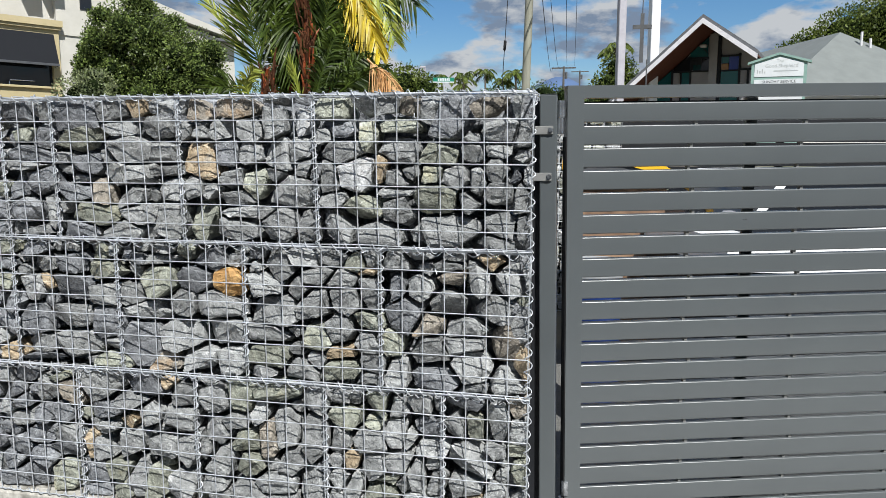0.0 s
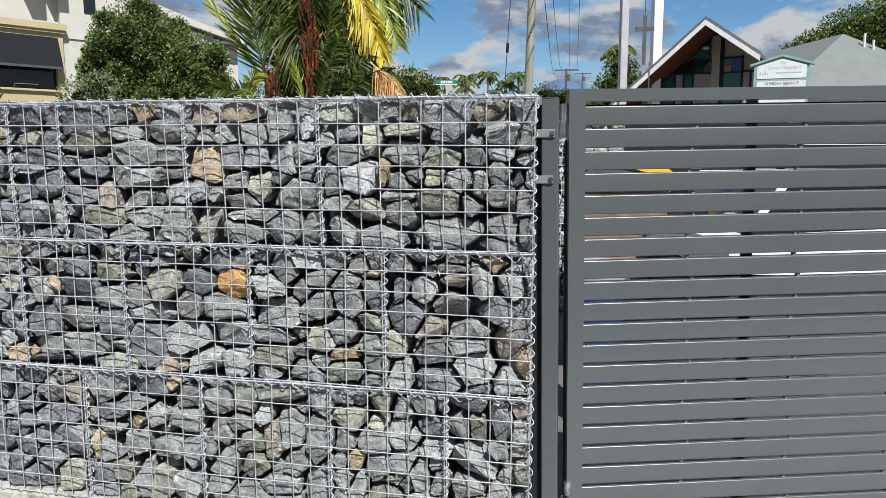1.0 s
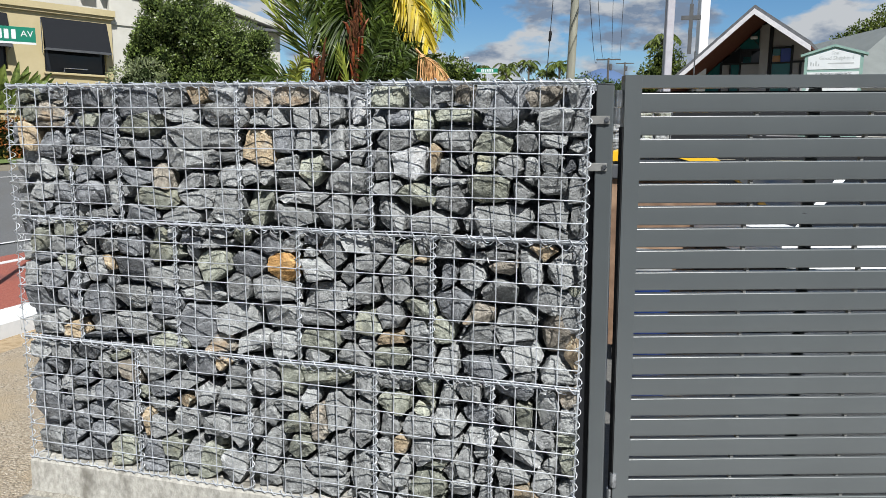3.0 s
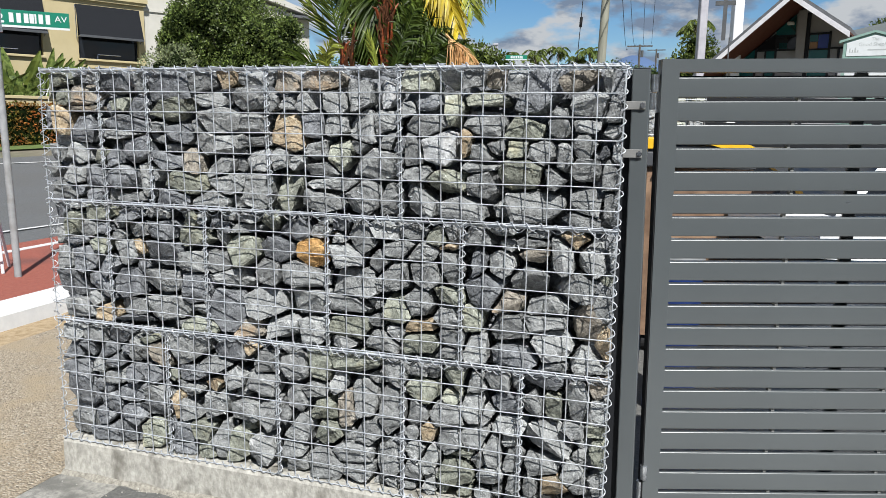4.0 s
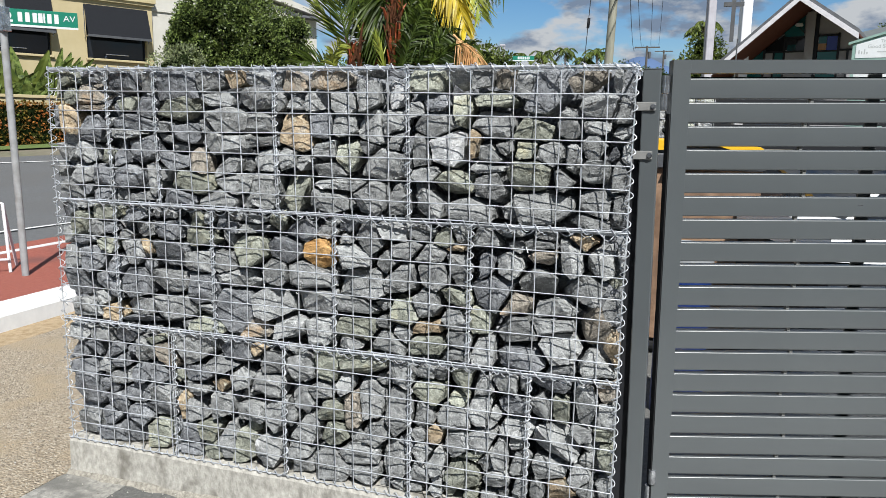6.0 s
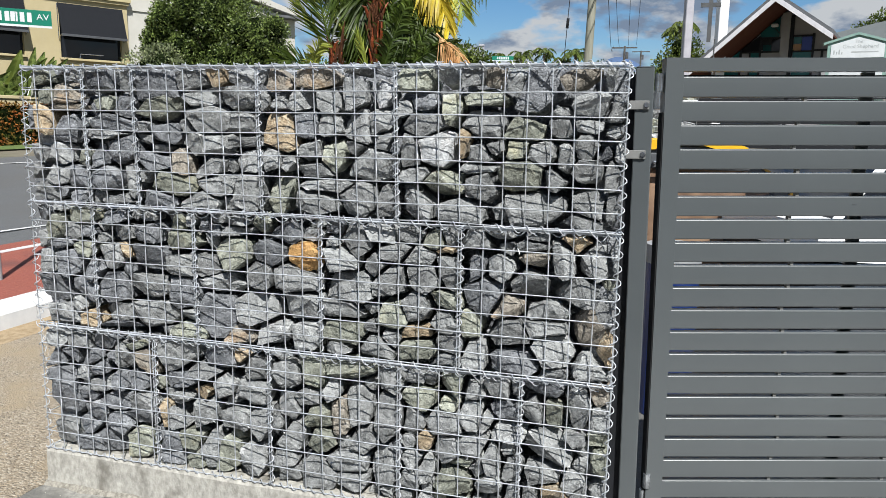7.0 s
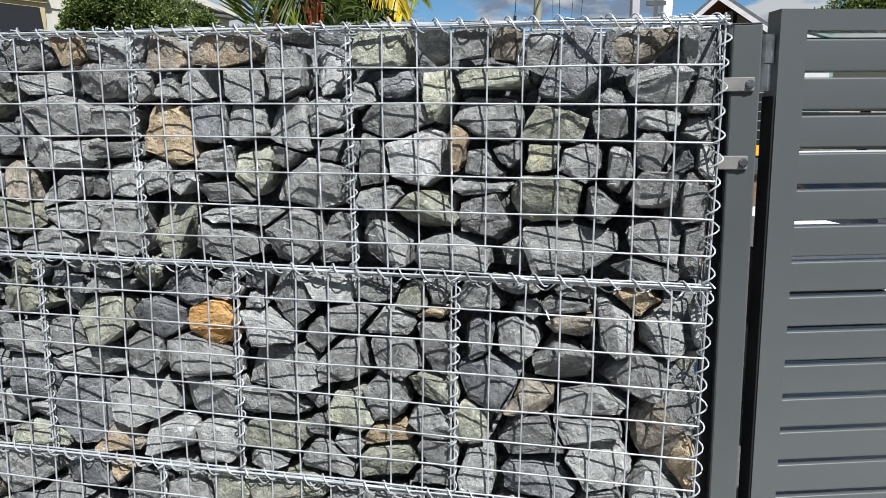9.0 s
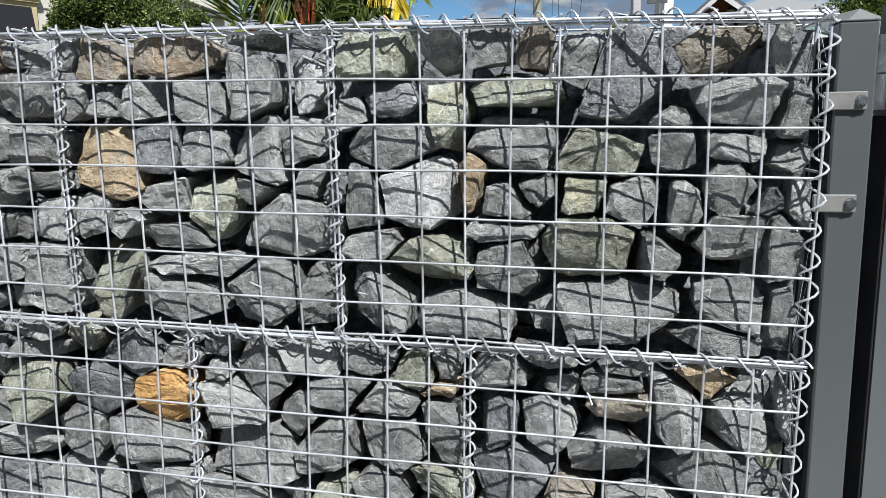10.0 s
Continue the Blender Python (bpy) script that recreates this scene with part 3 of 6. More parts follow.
def rock_shape(poly, front, thick, rnd, cuts=4, grow=1.0, plain=False, square=False):
    """A broken stone that fills an outline: domed and split front, blunt corners, tilted sides, rough grain."""
    cx, cz = sum(p[0] for p in poly) / len(poly), sum(p[1] for p in poly) / len(poly)
    ring = []
    n = len(poly)
    chip = 0.2 if plain else rnd.uniform(0.02, 0.12)
    for i in range(n):
        a, b, c = poly[i - 1], poly[i], poly[(i + 1) % n]
        k = chip * rnd.uniform(0.4, 1.2)
        ring.append((b[0] + (a[0] - b[0]) * k, b[1] + (a[1] - b[1]) * k))
        k = chip * rnd.uniform(0.4, 1.2)
        ring.append((b[0] + (c[0] - b[0]) * k, b[1] + (c[1] - b[1]) * k))
    size = math.sqrt(area_of(poly))
    tx, tz = rnd.uniform(-0.22, 0.22), rnd.uniform(-0.24, 0.24)
    bevel = rnd.choice((0.04, 0.07, 0.11, 0.17))
    pts = []
    for x, z in ring:
        s = grow * rnd.uniform(0.97, 1.02)
        dx, dz = (x - cx) * s, (z - cz) * s
        pts.append((dx, bevel * size * rnd.uniform(0.7, 1.5) + tx * dx + tz * dz, dz))
        q = rnd.uniform(0.62, 0.96)
        pts.append((dx * q, rnd.uniform(0.0, 0.10) * size + tx * dx * q + tz * dz * q, dz * q))
        q = rnd.uniform(0.95, 1.05) if square else rnd.uniform(0.72, 1.0)
        pts.append((dx * q, thick * rnd.uniform(0.75, 1.0), dz * q))
    for k in range(1 if plain else rnd.randint(2, 5)):
        # a split face: everything beyond a random plane is brought back to it
        a = rnd.uniform(0, 2 * math.pi)
        nrm = Vector((math.cos(a), -rnd.uniform(0.75, 2.6), math.sin(a) * 0.9)).normalized()
        reach = sorted(nrm.dot(Vector(p)) for p in pts)
        limit = reach[-1] - rnd.uniform(0.08, 0.30) * size
        pts = [tuple(Vector(p) - nrm * max(0.0, nrm.dot(Vector(p)) - limit)) for p in pts]
    low = min(p[1] for p in pts)
    pts = [(x, y - low + front, z) for x, y, z in pts]
    bm = bmesh.new()
    bmesh.ops.convex_hull(bm, input=[bm.verts.new(p) for p in pts])
    loose = [v for v in bm.verts if not v.link_faces]
    bmesh.ops.delete(bm, geom=loose, context="VERTS")
    bmesh.ops.subdivide_edges(bm, edges=bm.edges, cuts=cuts, use_grid_fill=True)
    bmesh.ops.triangulate(bm, faces=[f for f in bm.faces if len(f.verts) > 4])
    bm.normal_update()
    ox, oy, oz = rnd.uniform(0, 50), rnd.uniform(0, 50), rnd.uniform(0, 50)
    for v in bm.verts:
        p = v.co
        q = Vector((p.x * 17 + ox, p.y * 17 + oy, p.z * 26 + oz))
        d = noise.noise(q) * 0.0022 + (0.5 - abs(noise.noise(q * 2.1))) * 0.0030 + noise.cell(q * 1.7) * 0.0022 + noise.noise(q * 5.3) * 0.0012 - 0.0018
        v.co = p + v.normal * (d - 0.0005)
    bm.verts.index_update()
    s = Shape()
    s.v = [tuple(v.co) for v in bm.verts]
    s.f = [tuple(v.index for v in f.verts) for f in bm.faces]
    bm.free()
    return s, (cx, cz)


def weld(s, a, b):
    """Joins two crossing wires, given by their ranges of vertices, by a small web where they touch."""
    best = min(((Vector(s.v[i]) - Vector(s.v[j])).length, i, j) for i in range(*a) for j in range(*b))
    i, j = best[1:]
    s.f.append((i, j, j + 1 if j + 1 < b[1] else j - 1))


# Stones of the face by course and kind of rock: middle along the wall, height, width, depth of the stone's face, lean in degrees.
STONES = (
    ("bottom", "grey", [(-2.29, 0.56, 0.12, 0.07), (-2.28, 0.64, 0.11, 0.06), (-2.26, 0.49, 0.12, 0.06), (-2.26, 0.23, 0.11, 0.13), (-2.25, 0.38, 0.15, 0.16), (-2.19, 0.58, 0.09, 0.06), (-2.16, 0.65, 0.12, 0.06), (-2.15, 0.28, 0.10, 0.07), (-2.15, 0.50, 0.09, 0.06), (-2.12, 0.20, 0.12, 0.08), (-2.10, 0.57, 0.12, 0.07), (-2.09, 0.34, 0.11, 0.10), (-2.07, 0.53, 0.08, 0.11, 20), (-2.05, 0.47, 0.14, 0.09), (-2.05, 0.65, 0.12, 0.07), (-2.01, 0.22, 0.12, 0.11), (-1.98, 0.41, 0.14, 0.09), (-1.97, 0.31, 0.12, 0.09), (-1.97, 0.49, 0.09, 0.09)]),
    ("bottom", "grey", [(-1.87, 0.41, 0.13, 0.08), (-1.86, 0.34, 0.12, 0.07), (-1.73, 0.26, 0.10, 0.08), (-1.72, 0.19, 0.10, 0.06), (-1.70, 0.37, 0.10, 0.07), (-1.67, 0.51, 0.21, 0.07), (-1.58, 0.58, 0.15, 0.06), (-1.58, 0.40, 0.18, 0.12), (-1.55, 0.26, 0.11, 0.12), (-1.49, 0.53, 0.12, 0.10), (-1.44, 0.39, 0.14, 0.10), (-1.36, 0.51, 0.14, 0.11), (-1.35, 0.25, 0.13, 0.12), (-1.33, 0.62, 0.12, 0.09), (-1.32, 0.40, 0.10, 0.13), (-1.24, 0.41, 0.05, 0.08), (-1.22, 0.27, 0.09, 0.07), (-1.21, 0.49, 0.15, 0.08, -38), (-1.20, 0.21, 0.09, 0.06)]),
    ("bottom", "grey", [(-1.20, 0.60, 0.14, 0.14), (-1.18, 0.37, 0.14, 0.12, -20), (-1.12, 0.52, 0.11, 0.06), (-1.09, 0.22, 0.15, 0.10), (-1.02, 0.57, 0.07, 0.08), (-0.96, 0.29, 0.17, 0.10), (-0.94, 0.22, 0.11, 0.07), (-0.92, 0.52, 0.10, 0.13), (-0.89, 0.39, 0.12, 0.11), (-0.81, 0.29, 0.13, 0.14), (-0.80, 0.48, 0.10, 0.19), (-0.79, 0.63, 0.10, 0.10), (-0.71, 0.25, 0.09, 0.08), (-0.71, 0.41, 0.06, 0.04), (-0.70, 0.34, 0.08, 0.07), (-0.70, 0.49, 0.09, 0.09), (-0.68, 0.65, 0.09, 0.04), (-0.64, 0.65, 0.07, 0.05), (-0.58, 0.50, 0.12, 0.10)]),
    ("bottom", "grey", [(-0.57, 0.40, 0.10, 0.10), (-0.48, 0.54, 0.09, 0.11), (-0.48, 0.63, 0.10, 0.07), (-0.47, 0.43, 0.12, 0.08), (-0.43, 0.52, 0.05, 0.06), (-0.41, 0.38, 0.06, 0.13, 10), (-0.35, 0.49, 0.11, 0.08), (-0.34, 0.36, 0.07, 0.08), (-0.33, 0.27, 0.07, 0.07), (-0.33, 0.65, 0.04, 0.06), (-0.27, 0.27, 0.07, 0.06), (-0.26, 0.58, 0.07, 0.09), (-0.22, 0.36, 0.11, 0.08), (-0.20, 0.46, 0.19, 0.13), (-0.12, 0.50, 0.08, 0.05), (-0.12, 0.34, 0.07, 0.08), (-0.12, 0.61, 0.10, 0.14), (-0.09, 0.30, 0.06, 0.07), (-0.04, 0.57, 0.08, 0.09)]),
    ("bottom", "grey", [(-0.03, 0.32, 0.08, 0.07)]),
    ("bottom", "green", [(-1.88, 0.65, 0.08, 0.04), (-1.88, 0.24, 0.13, 0.13), (-1.63, 0.21, 0.11, 0.07), (-1.63, 0.28, 0.11, 0.07), (-1.46, 0.25, 0.11, 0.13), (-1.09, 0.45, 0.12, 0.10), (-1.09, 0.62, 0.11, 0.13), (-1.09, 0.35, 0.13, 0.09), (-0.94, 0.65, 0.17, 0.08), (-0.67, 0.58, 0.13, 0.08), (-0.57, 0.57, 0.07, 0.04), (-0.56, 0.64, 0.11, 0.08), (-0.54, 0.28, 0.16, 0.11), (-0.51, 0.36, 0.11, 0.04), (-0.20, 0.57, 0.06, 0.10), (-0.03, 0.51, 0.08, 0.06), (-0.03, 0.42, 0.08, 0.10)]),
    ("bottom", "rust", [(-1.84, 0.58, 0.10, 0.12), (-0.99, 0.46, 0.08, 0.14), (-0.04, 0.67, 0.07, 0.07)]),
    ("bottom", "tan", [(-1.75, 0.38, 0.05, 0.12), (-1.60, 0.49, 0.13, 0.05, 12), (-1.40, 0.66, 0.05, 0.05), (-0.65, 0.42, 0.06, 0.07), (-0.19, 0.28, 0.11, 0.08)]),
    ("bottom", "pale", [(-1.94, 0.59, 0.10, 0.11), (-1.69, 0.63, 0.20, 0.11), (-1.67, 0.46, 0.06, 0.06), (-0.65, 0.31, 0.07, 0.12), (-0.46, 0.34, 0.05, 0.08), (-0.41, 0.28, 0.12, 0.09), (-0.39, 0.65, 0.12, 0.07)]),
    ("bottom", "blue", [(-1.87, 0.51, 0.14, 0.09), (-1.50, 0.64, 0.15, 0.08), (-0.37, 0.57, 0.11, 0.07, -20), (-0.23, 0.67, 0.12, 0.06, -16)]),
    ("middle", "grey", [(-2.31, 1.06, 0.07, 0.06), (-2.29, 1.17, 0.08, 0.06), (-2.27, 0.98, 0.10, 0.11), (-2.26, 0.86, 0.12, 0.13), (-2.23, 0.74, 0.20, 0.09), (-2.16, 0.98, 0.14, 0.11), (-2.15, 0.80, 0.06, 0.05), (-2.14, 1.10, 0.10, 0.07), (-2.11, 0.86, 0.14, 0.13), (-2.08, 1.11, 0.07, 0.06), (-2.08, 0.94, 0.08, 0.10), (-1.99, 1.01, 0.13, 0.11), (-1.98, 0.89, 0.14, 0.10), (-1.96, 1.17, 0.13, 0.05), (-1.96, 0.78, 0.17, 0.08), (-1.94, 0.72, 0.16, 0.05), (-1.92, 1.11, 0.13, 0.07), (-1.80, 0.90, 0.16, 0.11), (-1.80, 1.00, 0.15, 0.13)]),
    ("middle", "grey", [(-1.79, 1.11, 0.14, 0.09), (-1.77, 0.79, 0.20, 0.11), (-1.64, 0.88, 0.14, 0.14), (-1.52, 1.00, 0.12, 0.09), (-1.47, 0.94, 0.18, 0.09), (-1.42, 1.14, 0.13, 0.04), (-1.40, 1.18, 0.10, 0.03), (-1.34, 0.98, 0.15, 0.10), (-1.33, 0.85, 0.20, 0.12), (-1.26, 0.76, 0.17, 0.10), (-1.16, 0.98, 0.20, 0.12), (-1.14, 0.87, 0.17, 0.11), (-1.11, 0.77, 0.13, 0.11), (-1.08, 1.15, 0.08, 0.05), (-1.01, 1.13, 0.05, 0.04), (-1.00, 0.73, 0.10, 0.05), (-0.98, 1.06, 0.14, 0.10), (-0.96, 0.87, 0.17, 0.08), (-0.95, 0.97, 0.19, 0.13)]),
    ("middle", "grey", [(-0.93, 1.14, 0.13, 0.12), (-0.86, 1.05, 0.09, 0.09), (-0.82, 1.17, 0.10, 0.07), (-0.80, 1.00, 0.13, 0.11), (-0.78, 0.79, 0.08, 0.08), (-0.77, 1.10, 0.14, 0.06), (-0.71, 1.17, 0.10, 0.05), (-0.69, 0.91, 0.11, 0.12), (-0.67, 1.01, 0.13, 0.09), (-0.59, 0.86, 0.11, 0.10), (-0.58, 1.05, 0.08, 0.13), (-0.58, 0.79, 0.10, 0.08), (-0.58, 0.73, 0.11, 0.05), (-0.57, 1.18, 0.07, 0.07), (-0.49, 1.16, 0.11, 0.07), (-0.48, 0.76, 0.09, 0.13), (-0.40, 1.08, 0.11, 0.09), (-0.40, 1.19, 0.10, 0.05, -12), (-0.37, 0.85, 0.14, 0.12)]),
    ("middle", "grey", [(-0.29, 1.02, 0.14, 0.10), (-0.29, 1.15, 0.09, 0.04), (-0.27, 1.19, 0.08, 0.03), (-0.24, 0.93, 0.16, 0.09), (-0.24, 0.88, 0.15, 0.07), (-0.20, 0.80, 0.16, 0.14), (-0.19, 0.71, 0.12, 0.07), (-0.18, 1.11, 0.07, 0.13, 10), (-0.13, 1.00, 0.17, 0.10), (-0.08, 1.11, 0.12, 0.12), (-0.04, 0.96, 0.07, 0.11), (-0.02, 1.12, 0.04, 0.09)]),
    ("middle", "green", [(-2.24, 1.12, 0.12, 0.12), (-2.10, 1.17, 0.13, 0.06), (-2.09, 1.04, 0.08, 0.08), (-1.66, 1.09, 0.15, 0.09), (-1.64, 0.73, 0.15, 0.08), (-1.42, 1.05, 0.14, 0.13), (-1.31, 1.17, 0.07, 0.06), (-0.97, 0.79, 0.14, 0.10), (-0.78, 0.87, 0.13, 0.11), (-0.68, 0.75, 0.16, 0.09), (-0.63, 1.16, 0.07, 0.06), (-0.59, 0.94, 0.11, 0.08), (-0.49, 0.87, 0.08, 0.10)]),
    ("middle", "rust", [(-1.40, 0.74, 0.11, 0.09), (-0.36, 0.94, 0.12, 0.09), (-0.28, 1.11, 0.09, 0.07), (-0.10, 0.88, 0.09, 0.14)]),
    ("middle", "tan", [(-2.09, 0.74, 0.09, 0.08), (-1.90, 1.04, 0.04, 0.08, 40), (-0.68, 0.82, 0.13, 0.07), (-0.58, 1.12, 0.05, 0.03), (-0.15, 1.17, 0.09, 0.05), (-0.04, 0.82, 0.06, 0.13)]),
    ("middle", "pale", [(-1.64, 1.00, 0.14, 0.09), (-0.84, 0.74, 0.14, 0.09), (-0.70, 1.09, 0.16, 0.06, 8), (-0.09, 0.75, 0.13, 0.11)]),
    ("middle", "blue", [(-2.22, 1.05, 0.10, 0.04), (-1.49, 0.80, 0.17, 0.18), (-1.27, 1.07, 0.17, 0.09), (-1.22, 1.15, 0.15, 0.08), (-1.00, 1.18, 0.07, 0.06), (-0.48, 1.07, 0.07, 0.11), (-0.45, 0.98, 0.14, 0.13), (-0.33, 0.76, 0.20, 0.10)]),
    ("middle", "orange", [(-1.12, 1.06, 0.12, 0.12)]),
    ("top", "grey", [(-2.33, 1.34, 0.09, 0.06), (-2.33, 1.55, 0.07, 0.11), (-2.31, 1.41, 0.10, 0.08), (-2.26, 1.26, 0.13, 0.06), (-2.20, 1.33, 0.10, 0.09), (-2.18, 1.41, 0.15, 0.09), (-2.14, 1.51, 0.15, 0.11), (-2.11, 1.25, 0.11, 0.07), (-2.10, 1.32, 0.11, 0.08), (-2.00, 1.41, 0.07, 0.10), (-1.98, 1.70, 0.13, 0.11), (-1.98, 1.31, 0.15, 0.10), (-1.96, 1.49, 0.15, 0.04), (-1.94, 1.53, 0.19, 0.06), (-1.93, 1.24, 0.14, 0.04), (-1.91, 1.43, 0.14, 0.11), (-1.87, 1.59, 0.09, 0.08), (-1.75, 1.39, 0.14, 0.07), (-1.73, 1.25, 0.15, 0.07)]),
    ("top", "grey", [(-1.73, 1.66, 0.19, 0.14), (-1.69, 1.50, 0.13, 0.09), (-1.56, 1.69, 0.13, 0.08), (-1.54, 1.63, 0.14, 0.08), (-1.51, 1.39, 0.12, 0.09), (-1.50, 1.56, 0.19, 0.10), (-1.48, 1.46, 0.13, 0.09), (-1.47, 1.31, 0.17, 0.10), (-1.39, 1.63, 0.17, 0.10), (-1.37, 1.71, 0.09, 0.08), (-1.36, 1.47, 0.13, 0.05), (-1.36, 1.54, 0.13, 0.09), (-1.35, 1.41, 0.11, 0.10), (-1.27, 1.71, 0.06, 0.07), (-1.27, 1.62, 0.06, 0.07), (-1.24, 1.42, 0.08, 0.09), (-1.21, 1.62, 0.07, 0.06), (-1.18, 1.41, 0.06, 0.07), (-1.12, 1.62, 0.13, 0.07)]),
    ("top", "grey", [(-1.09, 1.44, 0.13, 0.09), (-1.08, 1.27, 0.19, 0.09), (-1.07, 1.38, 0.16, 0.06), (-1.04, 1.33, 0.18, 0.06, -8), (-1.02, 1.54, 0.08, 0.08), (-1.02, 1.63, 0.09, 0.10), (-0.93, 1.65, 0.11, 0.11), (-0.92, 1.46, 0.06, 0.05), (-0.92, 1.72, 0.11, 0.05), (-0.92, 1.28, 0.14, 0.12), (-0.90, 1.54, 0.11, 0.12, -25), (-0.86, 1.41, 0.19, 0.11), (-0.83, 1.55, 0.11, 0.09), (-0.81, 1.49, 0.07, 0.06), (-0.80, 1.28, 0.08, 0.11), (-0.73, 1.60, 0.05, 0.05), (-0.72, 1.45, 0.06, 0.11), (-0.71, 1.38, 0.10, 0.05), (-0.70, 1.28, 0.12, 0.11)]),
    ("top", "grey", [(-0.68, 1.55, 0.15, 0.08), (-0.58, 1.70, 0.10, 0.06, -35), (-0.53, 1.27, 0.19, 0.08), (-0.51, 1.70, 0.10, 0.05, 28), (-0.48, 1.41, 0.11, 0.05), (-0.47, 1.45, 0.09, 0.09), (-0.47, 1.56, 0.16, 0.09, -18), (-0.46, 1.34, 0.12, 0.11, -30), (-0.42, 1.48, 0.06, 0.05), (-0.36, 1.68, 0.09, 0.07), (-0.29, 1.28, 0.22, 0.11), (-0.27, 1.46, 0.11, 0.09), (-0.23, 1.37, 0.08, 0.06, -20), (-0.21, 1.54, 0.07, 0.07), (-0.21, 1.59, 0.06, 0.04), (-0.19, 1.45, 0.06, 0.11), (-0.13, 1.24, 0.12, 0.04), (-0.12, 1.48, 0.09, 0.07, -38), (-0.12, 1.40, 0.11, 0.08)]),
    ("top", "grey", [(-0.12, 1.55, 0.10, 0.04), (-0.11, 1.62, 0.12, 0.09), (-0.11, 1.30, 0.10, 0.11), (-0.06, 1.69, 0.03, 0.05), (-0.04, 1.60, 0.04, 0.08), (-0.04, 1.29, 0.05, 0.10), (-0.04, 1.39, 0.05, 0.10), (-0.02, 1.46, 0.05, 0.09)]),
    ("top", "green", [(-2.33, 1.66, 0.07, 0.06), (-2.25, 1.70, 0.08, 0.06), (-2.24, 1.64, 0.09, 0.07), (-2.08, 1.40, 0.06, 0.07), (-1.96, 1.61, 0.10, 0.04), (-1.71, 1.59, 0.21, 0.08, 25), (-1.67, 1.30, 0.23, 0.10, -14), (-1.22, 1.30, 0.11, 0.15), (-1.00, 1.44, 0.11, 0.16), (-0.70, 1.69, 0.14, 0.07), (-0.60, 1.35, 0.13, 0.08), (-0.57, 1.60, 0.06, 0.12, 12), (-0.46, 1.64, 0.17, 0.07, -14), (-0.34, 1.47, 0.08, 0.06), (-0.33, 1.38, 0.14, 0.11), (-0.33, 1.54, 0.12, 0.07)]),
    ("top", "rust", [(-2.15, 1.64, 0.15, 0.09), (-2.14, 1.59, 0.14, 0.03), (-1.64, 1.40, 0.09, 0.10), (-1.22, 1.69, 0.11, 0.09), (-1.06, 1.69, 0.19, 0.06, 5), (-0.43, 1.70, 0.08, 0.07), (-0.16, 1.69, 0.14, 0.05, 8)]),
    ("top", "tan", [(-2.25, 1.54, 0.10, 0.12), (-1.46, 1.70, 0.09, 0.05), (-1.21, 1.51, 0.14, 0.15), (-0.53, 1.48, 0.05, 0.09)]),
    ("top", "pale", [(-2.08, 1.71, 0.04, 0.08), (-1.87, 1.31, 0.06, 0.12), (-1.85, 1.68, 0.06, 0.11), (-1.58, 1.46, 0.12, 0.09), (-1.56, 1.25, 0.16, 0.07), (-1.34, 1.29, 0.12, 0.13, 20), (-0.04, 1.54, 0.05, 0.05)]),
    ("top", "white", [(-0.82, 1.65, 0.10, 0.11), (-0.61, 1.47, 0.14, 0.12)]),
    ("top", "blue", [(-2.17, 1.74, 0.08, 0.05), (-1.11, 1.54, 0.10, 0.11), (-0.81, 1.71, 0.07, 0.05, -30), (-0.77, 1.47, 0.04, 0.05), (-0.68, 1.62, 0.09, 0.07), (-0.29, 1.65, 0.15, 0.12), (-0.07, 1.46, 0.05, 0.05)]),
)

COURSES = (
    ("bottom", FOOT, 0.541, (-1.775, -1.265, -0.745, -0.305), "lowest wire basket of grey quarry stones on a concrete plinth"),
    ("middle", FOOT + 0.541, 0.509, (-2.03, -1.57, -1.047, -0.53), "middle wire basket of grey stones with an orange stone"),
    ("top", FOOT + 1.05, 0.525, (-2.03, -1.805, -1.277, -0.755), "top wire basket of grey stones with a laced lid"),
)


def bar_at(course, k):
    """Foot and head of the upright wire number k along the wall, counted from the gate post."""
    if k in (0, 31):
        return (END if k == 0 else -WIDE,) * 2
    if course == "top":
        return -STEP * k - 0.012 * min(1, max(0, (10 - k) / 4)), -STEP * k - 0.015
    if course == "middle":
        return (-0.0743 * k - 0.004,) * 2
    return (-STEP * k + 0.004,) * 2


def bow(x, z, z0):
    """How far the wire face bulges towards the viewer."""
    k = math.sin(math.pi * min(1, max(0, (z - z0) / 0.525)))
    return -0.005 * k + 0.004 * k * noise.noise(Vector((x * 4, z * 5, 3.3)))


def wire(s, p, q, z0, r=0.0021, off=0.0, jitter=0.0, ph=0.0):
    n = max(2, int((Vector(q) - Vector(p)).length / 0.05))
    pts = []
    for i in range(n + 1):
        v = Vector(p).lerp(Vector(q), i / n)
        j = jitter * noise.noise(Vector((v.x * 3 + ph, v.y * 3, v.z * 3 + ph)))
        pts.append((v.x + (j if abs(q[2] - p[2]) > 0.2 else 0), v.y + off + bow(v.x, v.z, z0), v.z + (j if abs(q[0] - p[0]) > 0.2 else 0)))
    s.tube(pts, r, 6)


